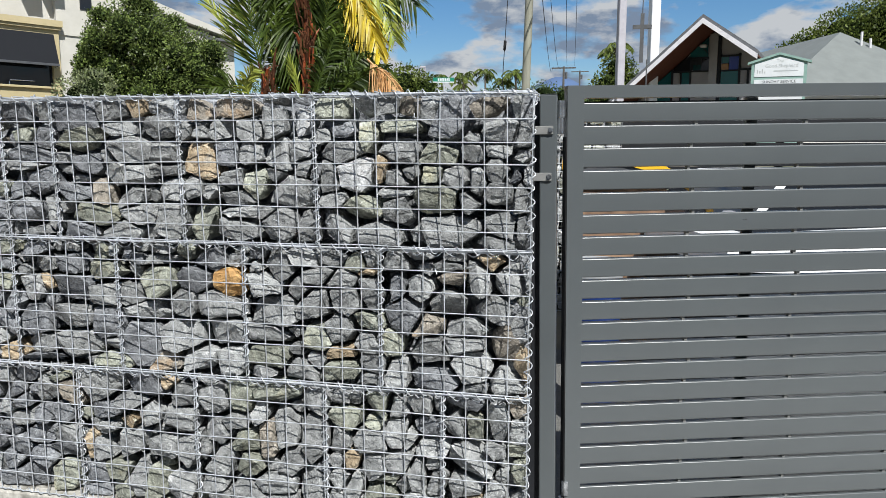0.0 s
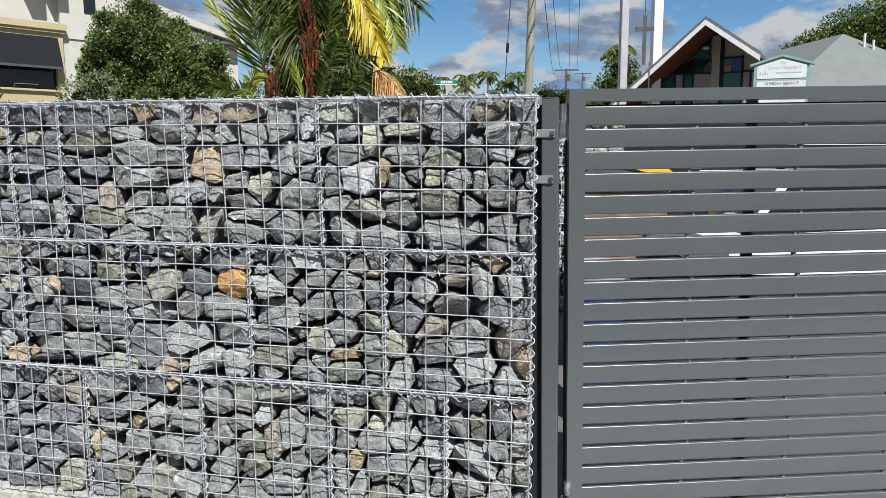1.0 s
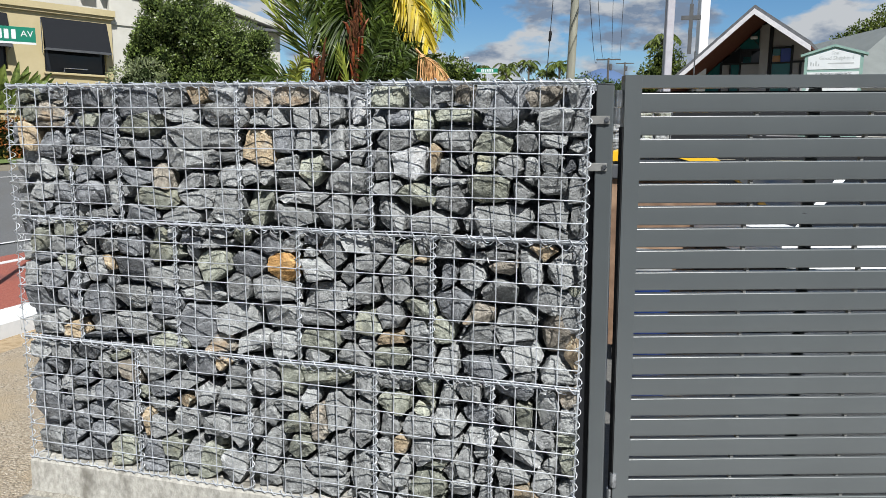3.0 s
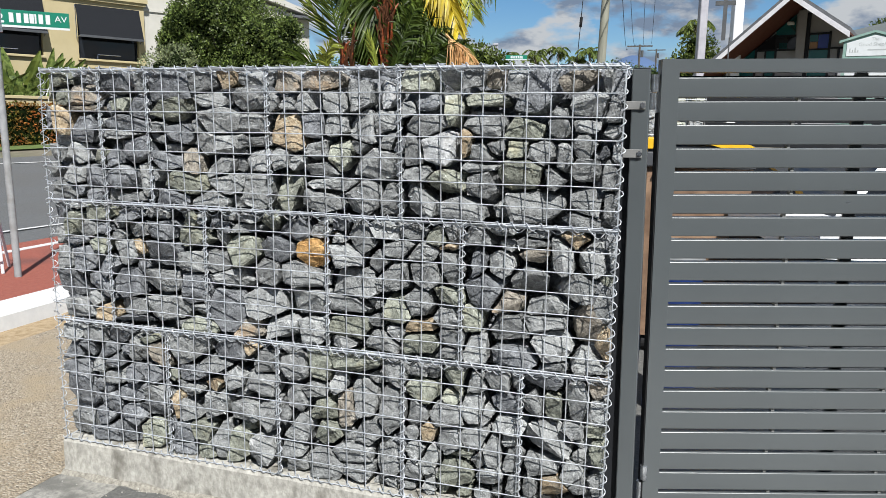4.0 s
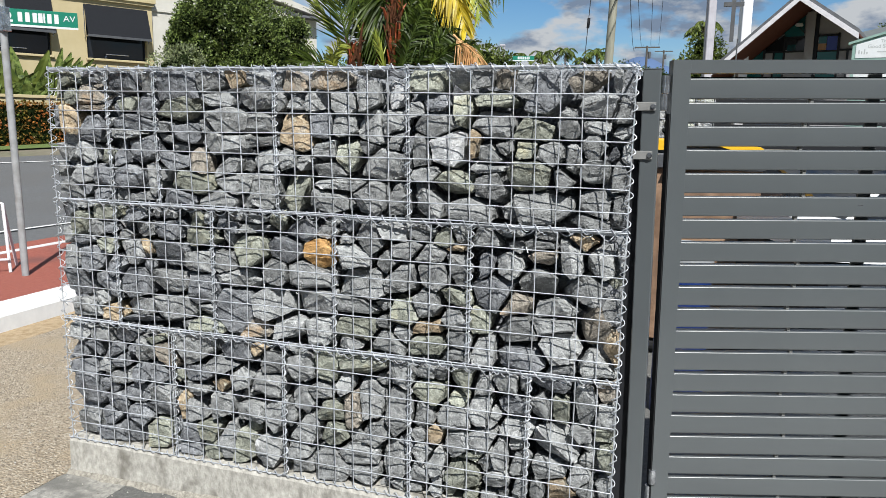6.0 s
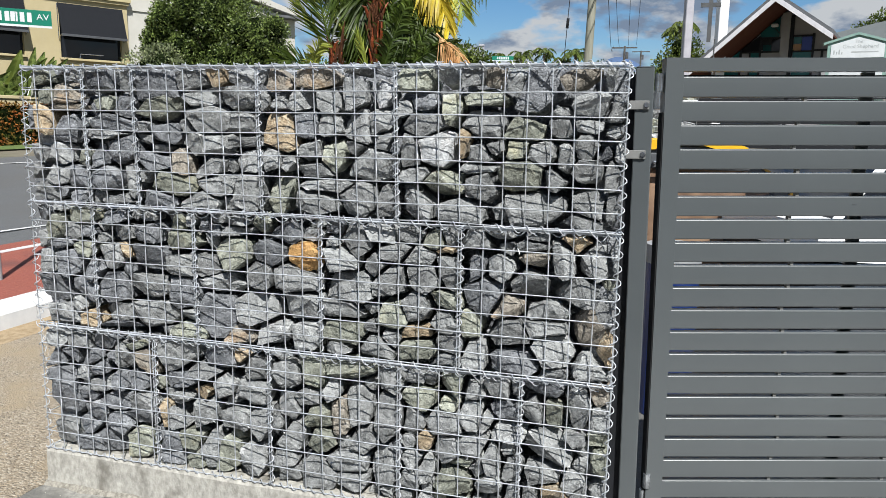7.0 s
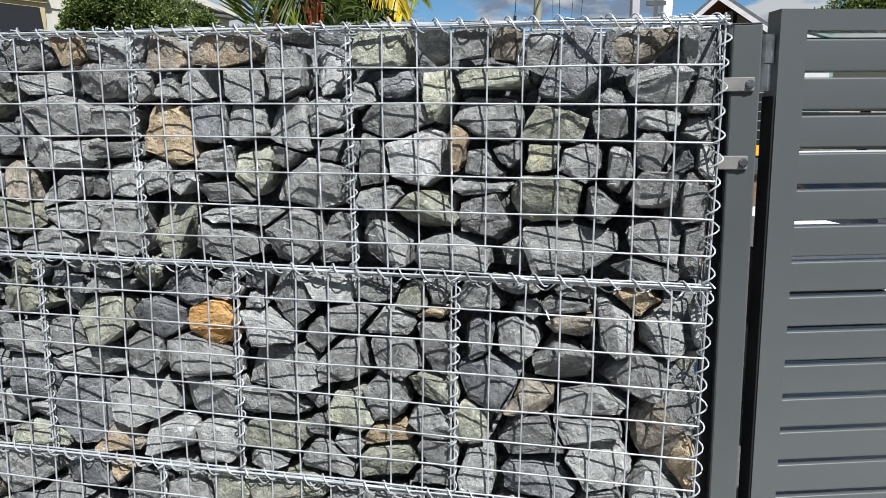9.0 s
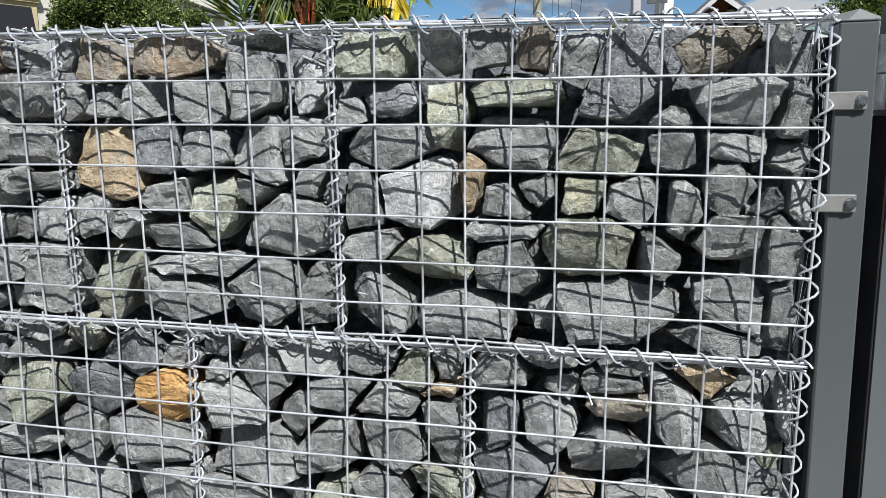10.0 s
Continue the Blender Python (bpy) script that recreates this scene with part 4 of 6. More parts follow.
dark_pick = random.Random(8)
for number, (course, z0, high, ties, label) in enumerate(COURSES):
    rnd = random.Random(40 + number)
    basket = thing("gabion_basket", label, "gabion basket", pose(0, 0, z0), "stone-filled baskets of the wall")
    z1 = z0 + high
    topmost = course == "top"
    stones, kinds = [], []
    for where, kind, places in STONES:
        if where == course:
            for place in places:
                stones.append((*place, 0)[:5])
                # darker, bluer stone towards the street end
                kinds.append("blue" if kind == "grey" and place[0] < -1.6 and dark_pick.random() < 0.6 else kind)
    named = len(stones)
    if topmost:
        # the uppermost stones reach the lid
        stones = [(x, (z - h / 2 + z1) / 2, w, z1 - z + h / 2, lean) if z + h / 2 > z1 - 0.045 else (x, z, w, h, lean) for x, z, w, h, lean in stones]
    for attempt in range(2600):
        # small stones wedged between the larger ones
        w, h = rnd.uniform(0.04, 0.075), rnd.uniform(0.035, 0.06)
        x, z = rnd.uniform(-WIDE + 0.02, -0.015), rnd.uniform(z0 + 0.015, z1 - 0.02)
        if all(max(abs(x - u) / (w + w2), abs(z - v) / (h + h2)) > 0.43 for u, v, w2, h2, lean in stones):
            stones.append((x, z, w, h, rnd.uniform(-30, 30)))
            kinds.append(rnd.choices(("grey", "green", "pale", "blue"), (0.7, 0.12, 0.05, 0.13))[0])
    rings = [outline_of(*place, rnd, kind == "orange") for place, kind in zip(stones, kinds)]
    cells = parted(stones, rings, -WIDE + 0.003, END - 0.002, z0 + 0.003, z1 - 0.003, rnd)
    for index, (poly, place, kind) in enumerate(zip(cells, stones, kinds)):
        poly = rings[index] if kind == "orange" else poly
        if not poly or area_of(poly) < 0.0004:
            continue
        x, big = place[0], area_of(poly) ** 0.5
        small = index >= named
        front = 0.022 + rnd.random() * 0.03 if small else 0.003 + rnd.random() ** 1.7 * (0.009 if big > 0.07 else 0.020)
        shape, (cx, cz) = rock_shape(poly, front, 0.08 + 0.35 * big, rnd, grow=1.06 if small else 1.0, plain=kind == "orange", square=x > -0.10 or x < 0.10 - WIDE)
        ob = part("rock", shape, ROCK[kind], basket, smooth=True)
        ob.data.set_sharp_from_angle(angle=radians(17))
        ob.location = (cx, 0, cz - z0)
    fill = Shape()
    rows = 4
    for layer in (0.165, 0.22, 0.275):
        back = []
        for i in range(17):
            for j in range(rows):
                back.append((-WIDE + (i + 0.5 + rnd.uniform(-0.3, 0.3)) * WIDE / 17, z0 + (j + 0.5 + rnd.uniform(-0.3, 0.3)) * high / rows, 0.07))
        for poly in packed(back, -WIDE + 0.01, END - 0.005, z0, z1 - (0.004 if topmost else 0)):
            if poly:
                end_on = max(p[0] for p in poly) > -0.03 or min(p[0] for p in poly) < 0.03 - WIDE
                shape, (cx, cz) = rock_shape(poly, layer - 0.03, 0.09, rnd, cuts=1, grow=1.0 if end_on else 1.16, square=end_on)
                k = len(fill.v)
                fill.v += [(a + cx, b, c + cz - z0) for a, b, c in shape.v]
                fill.f += [tuple(k + i for i in f) for f in shape.f]
    k = 0
    while k * 0.082 < high - 0.02:
        # stones that close both ends of the basket
        top = min((k + 1) * 0.082, high - 0.003)
        for a, b, foot, front in ((-0.090, END - 0.004, k * 0.082, 0.045), (0.004 - WIDE, 0.085 - WIDE, k * 0.082, 0.045), (-0.105, END - 0.004, max(0.0, k * 0.082 - 0.041), 0.17)):
            shape, (cx, cz) = rock_shape([(a, z0 + foot), (b, z0 + foot), (b, z0 + top), (a, z0 + top)], front + rnd.uniform(0, 0.02), 0.22 if front < 0.1 else 0.10, rnd, cuts=2, grow=1.13, square=True)
            q = len(fill.v)
            fill.v += [(min(u + cx, END - 0.003), v, w + cz - z0) for u, v, w in shape.v]
            fill.f += [tuple(q + i for i in f) for f in shape.f]
        k += 1
    # darkest rock throughout, so the gaps between the front stones look shaded
    part("rock_fill", fill, ROCK["blue"], basket, kind="stuff")
    # wire faces, in the basket's own heights
    face, up_runs, cross_runs = Shape(), [], []
    lean = -0.012 if topmost else 0.0
    bars = [bar_at(course, k) for k in range(32)]
    bars = [b for b in bars if all(abs(b[0] - t) > 0.02 for t in ties)]
    for x, head in bars:
        begun = len(face.v)
        wire(face, (x + rnd.uniform(-0.002, 0.002), 0, z0 + 0.001), (head + rnd.uniform(-0.002, 0.002), 0, z1 - 0.003), z0, off=0.0022, jitter=0.0035, ph=x * 9)
        up_runs.append((begun, len(face.v)))
    for x in ties:
        for_ties = len(face.v)
        wire(face, (x - 0.0045, 0, z0), (x - 0.0045 + lean, 0, z1), z0, off=0.0022, jitter=0.002)
        wire(face, (x + 0.0045, 0, z0), (x + 0.0045 + lean, 0, z1), z0, off=0.002, jitter=0.002, ph=4)
        half = (len(face.v) - for_ties) // 2
        up_runs += [(for_ties, for_ties + half), (for_ties + half, len(face.v))]
    row = high / 7
    for k in range(8):
        begun = len(face.v)
        level = z0 + k * row - (0.009 if topmost and 0 < k < 7 else 0)
        wire(face, (-WIDE, 0, level + rnd.uniform(-0.002, 0.002)), (END, 0, level + rnd.uniform(-0.002, 0.002)), z0, off=-0.002, jitter=0.004, ph=k * 7)
        cross_runs.append((begun, len(face.v)))
    for run in up_runs:
        weld(face, run, cross_runs[3])
    for run in cross_runs:
        weld(face, run, up_runs[5])
    face.v = [(x, y, z - z0) for x, y, z in face.v]
    part("wire_face", face, GALV, basket, smooth=True)
    for side in (-WIDE, END):
        end = Shape()
        for k in range(8):
            end.tube([(side, 0, k * row), (side, DEEP, k * row)], 0.0021, 6)
        for k in range(1, 5):
            end.tube([(side, k * STEP, 0), (side, k * STEP, high)], 0.0021, 6)
        for k in range(8):
            for j in range(4):
                weld(end, (12 * k, 12 * k + 12), (96 + 12 * j, 108 + 12 * j)) if (k == 0 or j == 0) else None
        part("wire_end", end, GALV, basket, smooth=True)
    rear = Shape()
    for k in range(8):
        rear.tube([(-WIDE, DEEP, k * row), (END, DEEP, k * row)], 0.0021, 5)
    for k in range(32):
        rear.tube([(-STEP * k, DEEP, 0), (-STEP * k, DEEP, high)], 0.0021, 5)
    for k in range(8):
        for j in range(32):
            weld(rear, (10 * k, 10 * k + 10), (80 + 10 * j, 90 + 10 * j)) if (k == 0 or j == 0) else None
    part("wire_back", rear, GALV, basket, smooth=True)
    # edge wires along the joint, and coils that lace the joints
    joint = Shape()
    for dy, dz in ((-0.004, 0.0), (0.003, -0.006), (-0.001, 0.007))[:2 if topmost else 3]:
        wire(joint, (-WIDE, dy, z0 + high + dz), (0, dy, z0 + high + dz), z0, r=0.0023, jitter=0.005, ph=dz * 900 + number)
    joint.v = [(x, y, z - z0) for x, y, z in joint.v]
    part("edge_wire", joint, GALV, basket, smooth=True)
    coil = Shape().tube(helix((-WIDE - 0.01, 0.0, high), (0.005, 0.0, high), 0.0125, 0.050, rnd.uniform(0, 6), 10, 0.25, rnd), 0.0018, 5)
    part("lacing_coil", coil, GALV, basket, smooth=True)
    if not topmost:
        part("lacing_coil", Shape().tube(helix((-WIDE, 0.014, high - 0.013), (0.0, 0.014, high - 0.013), 0.012, 0.067, rnd.uniform(0, 6), 9, 0.4, rnd), 0.0018, 5), GALV, basket, smooth=True)
    if course == "bottom":
        part("lacing_coil", Shape().tube(helix((-WIDE - 0.01, 0.0, 0.003), (0.005, 0.0, 0.003), 0.009, 0.043, 1.0, 10, 0.2, rnd), 0.0018, 5), GALV, basket, smooth=True)
    for x in ties:
        part("lacing_coil", Shape().tube(helix((x, 0.0, -0.005), (x + lean + rnd.uniform(-0.004, 0.004), 0.0, high + 0.004), 0.0105, rnd.uniform(0.034, 0.040), rnd.uniform(0, 6), 10, 0.2, rnd), 0.0020, 5), GALV, basket, smooth=True)
    for x in (-WIDE, END):
        part("lacing_coil", Shape().tube(helix((x, 0.002, 0), (x, 0.002, high), 0.0125, 0.046, rnd.uniform(0, 6), 10, 0.2, rnd), 0.0018, 5), GALV, basket, smooth=True)
    for k in range(9 if number else 5):
        # cut tails of tie wire
        x, z = rnd.uniform(-WIDE, -0.05), rnd.choice((high, high, row * rnd.randint(1, 6)))
        part("wire_tail", Shape().tube([(x, -0.004, z), (x + rnd.uniform(-0.01, 0.01), -0.012, z + 0.01), (x + rnd.uniform(-0.02, 0.02), -0.01 - rnd.uniform(0, 0.01), z + rnd.uniform(-0.01, 0.02))], 0.0013, 5), GALV, basket)
    if topmost:
        lid = Shape()
        for k in range(5):
            lid.tube([(-WIDE + WIDE * i / 40, k * STEP, high + 0.004 + 0.004 * noise.noise(Vector((i * 0.4, k * 3, 1)))) for i in range(41)], 0.0021, 6)
        for k in range(32):
            lid.tube([(bar_at(course, k)[1], -0.004, high + 0.009), (bar_at(course, k)[1], DEEP, high + 0.007)], 0.0021, 6)
        for k in range(32):
            weld(lid, (1230 + 12 * k, 1242 + 12 * k), (0, 246))
        for k in range(1, 5):
            weld(lid, (246 * k, 246 * k + 246), (1230, 1242))
        part("wire_lid", lid, GALV, basket, smooth=True)

# plinth with worn top edge
pl, pr = Shape(), random.Random(3)
cols = 60
outline = [(-0.012, 0.0), (-0.010, 0.06), (-0.006, 0.145), (0.004, FOOT), (0.34, FOOT), (0.35, -0.1), (-0.014, -0.1)]
for i in range(cols + 1):
    x = -WIDE - 0.012 + (WIDE + 0.02) * i / cols
    for y, z in outline:
        pl.v.append((x, y + 0.006 * noise.noise(Vector((x * 7, z * 9, 0.5))) * (y < 0.1), z + 0.004 * noise.noise(Vector((x * 12, 2, y * 5))) * (z > 0.1)))
m = len(outline)
for i in range(cols):
    for j in range(m):
        k = i * m
        pl.f.append((k + j, k + (j + 1) % m, k + m + (j + 1) % m, k + m + j))
pl.f += [tuple(range(m)), tuple(cols * m + j for j in reversed(range(m)))]
tagged(part("plinth", pl, CONCRETE), "weathered stained concrete plinth under the wire baskets", "plinth", kind="structure")
chips = Shape()
for i in range(70):
    x, y = pr.uniform(-2.9, -0.3), pr.uniform(-0.16, -0.02)
    if x < -2.34:
        y = pr.uniform(-0.3, 0.5)
    r = pr.uniform(0.0012, 0.0042)
    chips.soft_box((-r, -r, -r * 0.6), (r, r, r * 0.6), r * 0.45, pose(x, y, r * 0.4, pr.uniform(0, 40), pr.uniform(0, 40), pr.uniform(0, 180)))
fillet = Shape()
for i in range(91):
    # rough mortar left along the foot
    x = -WIDE - 0.02 + (WIDE - 0.1) * i / 90
    w = 0.028 + 0.026 * noise.noise(Vector((x * 9, 1.5, 0))) + 0.010 * noise.noise(Vector((x * 31, 4.5, 0)))
    fillet.v += [(x, -0.004, -0.01), (x, -0.006, 0.012 + 0.3 * max(0.0, w)), (x, -0.012 - max(0.004, w) * 0.5, 0.007), (x, -0.014 - max(0.004, w), -0.01)]
for i in range(90):
    for j in range(3):
        k = 4 * i + j
        fillet.f.append((k, k + 1, k + 5, k + 4))
tagged(part("mortar_fillet", fillet, DIRTY, smooth=True), "rough mortar along the foot of the plinth", "mortar", kind="structure")
tagged(part("gravel_chips", chips, CONCRETE), "pale gravel chips scattered along the plinth", "gravel", kind="stuff")

# ---- gate post ----
post = thing("gate_post", "square charcoal powder-coated steel gate post with flat brackets", "gate post", pose(0.0385, 0.0575, 1.735, 0, -1.0, 0))
part("shaft", Shape().soft_box((-0.0275, -0.0275, -1.80), (0.0275, 0.0275, -0.002), 0.003), CHARCOAL, post)
part("cap", Shape().soft_box((-0.0275, -0.0275, -0.0018), (0.0275, 0.0275, 0.0005), 0.0008), CHARCOAL, post)
for zb, xb in ((-0.116, 0.0), (-0.268, -0.005)):
    br = part("bracket", Shape().soft_box((-0.044 + xb, -0.0345, zb - 0.0135), (0.0165 + xb, -0.0285, zb + 0.0135), 0.0015), BRACKET, post, "flat grey steel bracket")
    bolt = Shape()
    hexagon = [(0.008 + xb + 0.0068 * math.cos(a * math.pi / 3 + 0.4), -0.0346, zb + 0.0068 * math.sin(a * math.pi / 3 + 0.4)) for a in range(6)]
    bolt.prism(hexagon, (0, -0.006, 0))
    bolt.tube([(0.008 + xb, -0.0345, zb), (0.008 + xb, -0.0358, zb)], 0.0088, 14)
    part("bolt", bolt, ZINC, br, "zinc hexagon bolt")
# added strip that keeps the gap beside the wall dark
part("closing_strip", Shape().prism([(-0.0445, 0.004, -0.02), (-0.0275, 0.004, -0.02), (-0.0275, 0.004, -1.70), (-0.0745, 0.004, -1.70)], (0, 0.02, 0)), FENCE_DARK, post, "near-black strip added to keep the gap to the wall dark")
part("hinge_gudgeon", Shape().tube([(0.0425, 0.003, -0.029), (0.0425, 0.003, -0.075)], 0.0135, 24).tube([(0.0425, 0.003, -0.02), (0.0425, 0.003, -0.029)], 0.0138, 24), ZINC, post, "zinc plated hinge barrel")
part("hinge_gudgeon", Shape().tube([(0.062, 0.0, -1.335), (0.062, 0.0, -1.385)], 0.0125, 18), ZINC, post, "zinc plated hinge barrel")

# ---- slatted gate, standing ajar ----
GM = pose(0.1, 0.045, 1.763, 0, 0, 16.3) @ pose(0, 0, 0, 0, -0.97, 0)
gate = thing("slatted_gate", "charcoal aluminium gate of horizontal slats, standing slightly ajar", "gate", GM)
part("stile", Shape().soft_box((0.0, 0.0, -1.70), (0.055, 0.05, -0.0005), 0.0002), CHARCOAL, gate)
part("stile", Shape().soft_box((1.795, 0.0, -1.70), (1.85, 0.05, -0.0005), 0.003), CHARCOAL, gate)
part("top_rail", Shape().soft_box((0.050, 0.0003, -0.041), (1.7945, 0.0494, -0.0008), 0.0002), CHARCOAL, gate)
# added near-black bar, makes the lower half of the top gap dark
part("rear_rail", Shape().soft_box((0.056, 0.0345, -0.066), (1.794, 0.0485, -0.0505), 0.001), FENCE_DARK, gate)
part("bottom_rail", Shape().soft_box((0.0555, 0.0006, -1.699), (1.7945, 0.0494, -1.6075), 0.0025), CHARCOAL, gate)
corner = [(0.0046 * (1 - math.cos(a * math.pi / 16)), 0.0046 * (1 - math.sin(a * math.pi / 16))) for a in range(9)]
profile = [(0.050, 0.0004 + a, -b) for a, b in corner] + [(0.050, 0.034 - a, -b) for a, b in reversed(corner)]
profile += [(0.050, 0.034 - a, -0.0630 + b) for a, b in corner] + [(0.050, 0.0004 + a, -0.0630 + b) for a, b in reversed(corner)]
slat = Shape().prism(profile, (1.7445, 0, 0)).data("slat", CHARCOAL, True)
slat.set_sharp_from_angle(angle=radians(25))
for k in range(21):
    ob = new("slat", slat)
    ob.parent, ob.location = gate, (0, 0, -0.0565 - 0.0738 * k)
spacer = Shape().box((0, 0.008, -0.0004), (0.010, 0.026, 0.0107)).data("spacer", BRACKET)
for k in range(1, 21):
    for x in (0.42, 0.80, 1.18, 1.56):
        ob = new("spacer", spacer)
        ob.parent, ob.location = gate, (x + 0.012 * math.sin(k * 1.7), 0, -0.0565 - 0.0738 * k + 0.0001)
for x in (0.62, 1.22):
    part("brace", Shape().soft_box((x, 0.0345, -1.607), (x + 0.04, 0.049, -0.042), 0.002), CHARCOAL, gate)
# black strip added to paint the unlit hinge side of the stile
part("rubber_seal", Shape().soft_box((-0.004, 0.003, -1.69), (-0.0004, 0.0496, -0.165), 0.001), BLACK, gate, "black strip for the unlit side of the stile")
part("hinge_barrel", Shape().tube([(-0.0185, 0.021, -0.104), (-0.0185, 0.021, -0.150)], 0.0135, 24).tube([(-0.0185, 0.021, -0.150), (-0.0185, 0.021, -0.156)], 0.0138, 24), ZINC, gate, "zinc plated hinge barrel")
part("hinge_barrel", Shape().tube([(-0.004, 0.019, -1.425), (-0.004, 0.019, -1.49)], 0.0125, 18), ZINC, gate, "zinc plated hinge barrel")
part("scratch", Shape().prism([(0.603, 0.0003, -0.452), (0.607, 0.0003, -0.4535), (0.622, 0.0003, -0.4525), (0.621, 0.0003, -0.451), (0.608, 0.0003, -0.4505)], (0, 0.0003, 0)), ZINC, gate, "bare bright scratch in the paint")

# ---- things in the yard behind the gate ----


def wheeled_bin(label, x, y, wide, body):
    b = thing("rubbish_bin", label, "rubbish bin", pose(x, y, 0))
    part("body", Shape().prism([(0.02, 0.03, 0.12), (wide - 0.02, 0.03, 0.12), (wide, 0, 1.29), (0, 0, 1.29)], (0, 0.9, 0)), body, b)
    part("rim", Shape().soft_box((-0.01, -0.03, 1.29), (wide + 0.01, 0.93, 1.392), 0.01), BIN_GREY, b)
    sag = [(-0.012, 1.410), (0.10, 1.415), (0.17, 1.446), (0.40, 1.446), (0.50, 1.418), (wide - 0.05, 1.396), (wide + 0.012, 1.396), (wide + 0.014, 1.42), (wide - 0.03, 1.446), (wide - 0.10, 1.462), (0.40, 1.472), (-0.012, 1.476)]
    part("inner_lip", Shape().soft_box((0.0, -0.02, 1.392), (wide, 0.92, 1.44), 0.008), BIN_GREY, b)
    part("lid", Shape().prism([(u, -0.036, v) for u, v in sag], (0, 0.98, 0)), YELLOW, b, "bright yellow plastic lid")
    part("handle", Shape().tube([(0.1, -0.03, 1.33), (0.1, -0.08, 1.33), (wide - 0.1, -0.08, 1.33), (wide - 0.1, -0.03, 1.33)], 0.012, 8), ZINC, b)
    for u in (0.07, wide - 0.07):
        for v in (0.1, 0.8):
            part("castor", Shape().tube([(u - 0.025, v, 0.06), (u + 0.025, v, 0.06)], 0.06, 16).box((u - 0.03, v - 0.02, 0.05), (u + 0.03, v + 0.02, 0.12)), BLACK, b)


wheeled_bin("rusty brown bin with a yellow plastic lid", -0.04, 2.7, 0.68, BIN_RUST)
drum = thing("plastic_drum", "blue plastic drum standing in the yard", "drum", pose(0.20, 1.72, 0))
part("shell", Shape().tube([(0, 0, 0.0), (0, 0, 0.03), (0, 0, 0.30), (0, 0, 0.32), (0, 0, 0.60), (0, 0, 0.62), (0, 0, 0.84)], 0.14, 24), BLUE_PLASTIC, drum, smooth=False)
part("drum_lid", Shape().tube([(0, 0, 0.84), (0, 0, 0.94)], 0.146, 24), LID_GREY, drum, "pale grey lid")


def vehicle(name, label, m, paint, length, width):
    """A parked car: dark sills, painted flanks, glazed cabin with pillars and roof, wheels, lamps."""
    v = thing(name, label, "car", m)
    part("sill", Shape().prism([(0.02, 0.02, 0.28), (0.02, 0.02, 0.91), (length - 0.06, 0.02, 0.80), (length - 0.06, 0.02, 0.28)], (0, width - 0.04, 0)), FENCE_DARK, v, "near-black lower body")
    part("body", Shape().prism([(0.0, 0, 0.93), (0.0, 0, 1.09), (0.05, 0, 1.12), (1.5, 0, 1.17), (length, 0, 0.98), (length, 0, 0.82)], (0, width, 0)), paint, v)
    part("cabin", Shape().prism([(0.10, 0.06, 1.10), (0.34, 0.12, 1.385), (1.9, 0.12, 1.40), (2.7, 0.06, 1.08)], (0, width - 0.12, 0)), DARK_GLASS, v, "dark tinted windows")
    part("roof", Shape().prism([(0.34, 0.10, 1.387), (0.42, 0.10, 1.418), (1.85, 0.10, 1.432), (1.93, 0.10, 1.402)], (0, width - 0.20, 0)), paint, v)
    for x0, x1 in ((0.10, 0.34), (1.02, 1.06), (2.62, 1.86)):
        part("pillar", Shape().tube([(x0, 0.05, 1.12), (x1, 0.105, 1.395)], 0.022, 6), paint, v)
    part("tail_lamp", Shape().soft_box((-0.012, 0.01, 1.18), (0.05, 0.07, 1.24), 0.006), TRIM, v, "clear lamp lens")
    part("bumper", Shape().soft_box((-0.05, 0.04, 0.3), (0.03, width - 0.04, 0.52), 0.02), BIN_GREY, v)
    for x in (0.7, length - 0.8):
        wheel = part("wheel", Shape().tube([(x, -0.02, 0.32), (x, 0.18, 0.32)], 0.32, 24), BLACK, v)
        part("hub", Shape().tube([(x, -0.035, 0.32), (x, -0.02, 0.32)], 0.18, 18), ZINC, wheel)
    return v


vehicle("parked_car", "parked white car with dark windows and near-black sills", pose(0.853, 1.5, 0, 0, 0, 16), CAR_WHITE, 4.0, 1.5)
yard_rnd = random.Random(71)
cage_x, cage_y, cage_w, cage_h = -0.70, 4.3, 1.08, 1.80
cage = thing("gabion_basket", "wire basket of grey stones standing in the yard", "gabion basket", pose(cage_x, cage_y, rise(cage_y)))
seeds = [((i + 0.5 + yard_rnd.uniform(-0.28, 0.28)) * cage_w / 8, (j + 0.5 + yard_rnd.uniform(-0.28, 0.28)) * cage_h / 15, 0.07) for i in range(8) for j in range(15)]
for poly in packed(seeds, 0.004, cage_w - 0.004, 0.0, cage_h - 0.01):
    if poly:
        shape, (cx, cz) = rock_shape(poly, 0.008 + yard_rnd.random() * 0.02, 0.2, yard_rnd, cuts=1)
        ob = part("rock", shape, ROCK[yard_rnd.choice(("grey", "grey", "pale", "green"))], cage)
        ob.location = (cx, 0, cz)
mesh_wire, across, upward = Shape(), [], []
levels, columns = [k * 0.075 for k in range(25)], [k * 0.0765 for k in range(15)]
for z in levels:
    begun = len(mesh_wire.v)
    mesh_wire.tube([(x, -0.002, z) for x in columns], 0.0022, 5)
    across.append((begun, len(mesh_wire.v)))
for x in columns:
    begun = len(mesh_wire.v)
    mesh_wire.tube([(x, 0.001, z) for z in levels], 0.0022, 5)
    upward.append((begun, len(mesh_wire.v)))
for run in upward:
    weld(mesh_wire, run, across[20])
for run in across:
    weld(mesh_wire, run, upward[10])
part("wire_face", mesh_wire, GALV, cage, smooth=True)
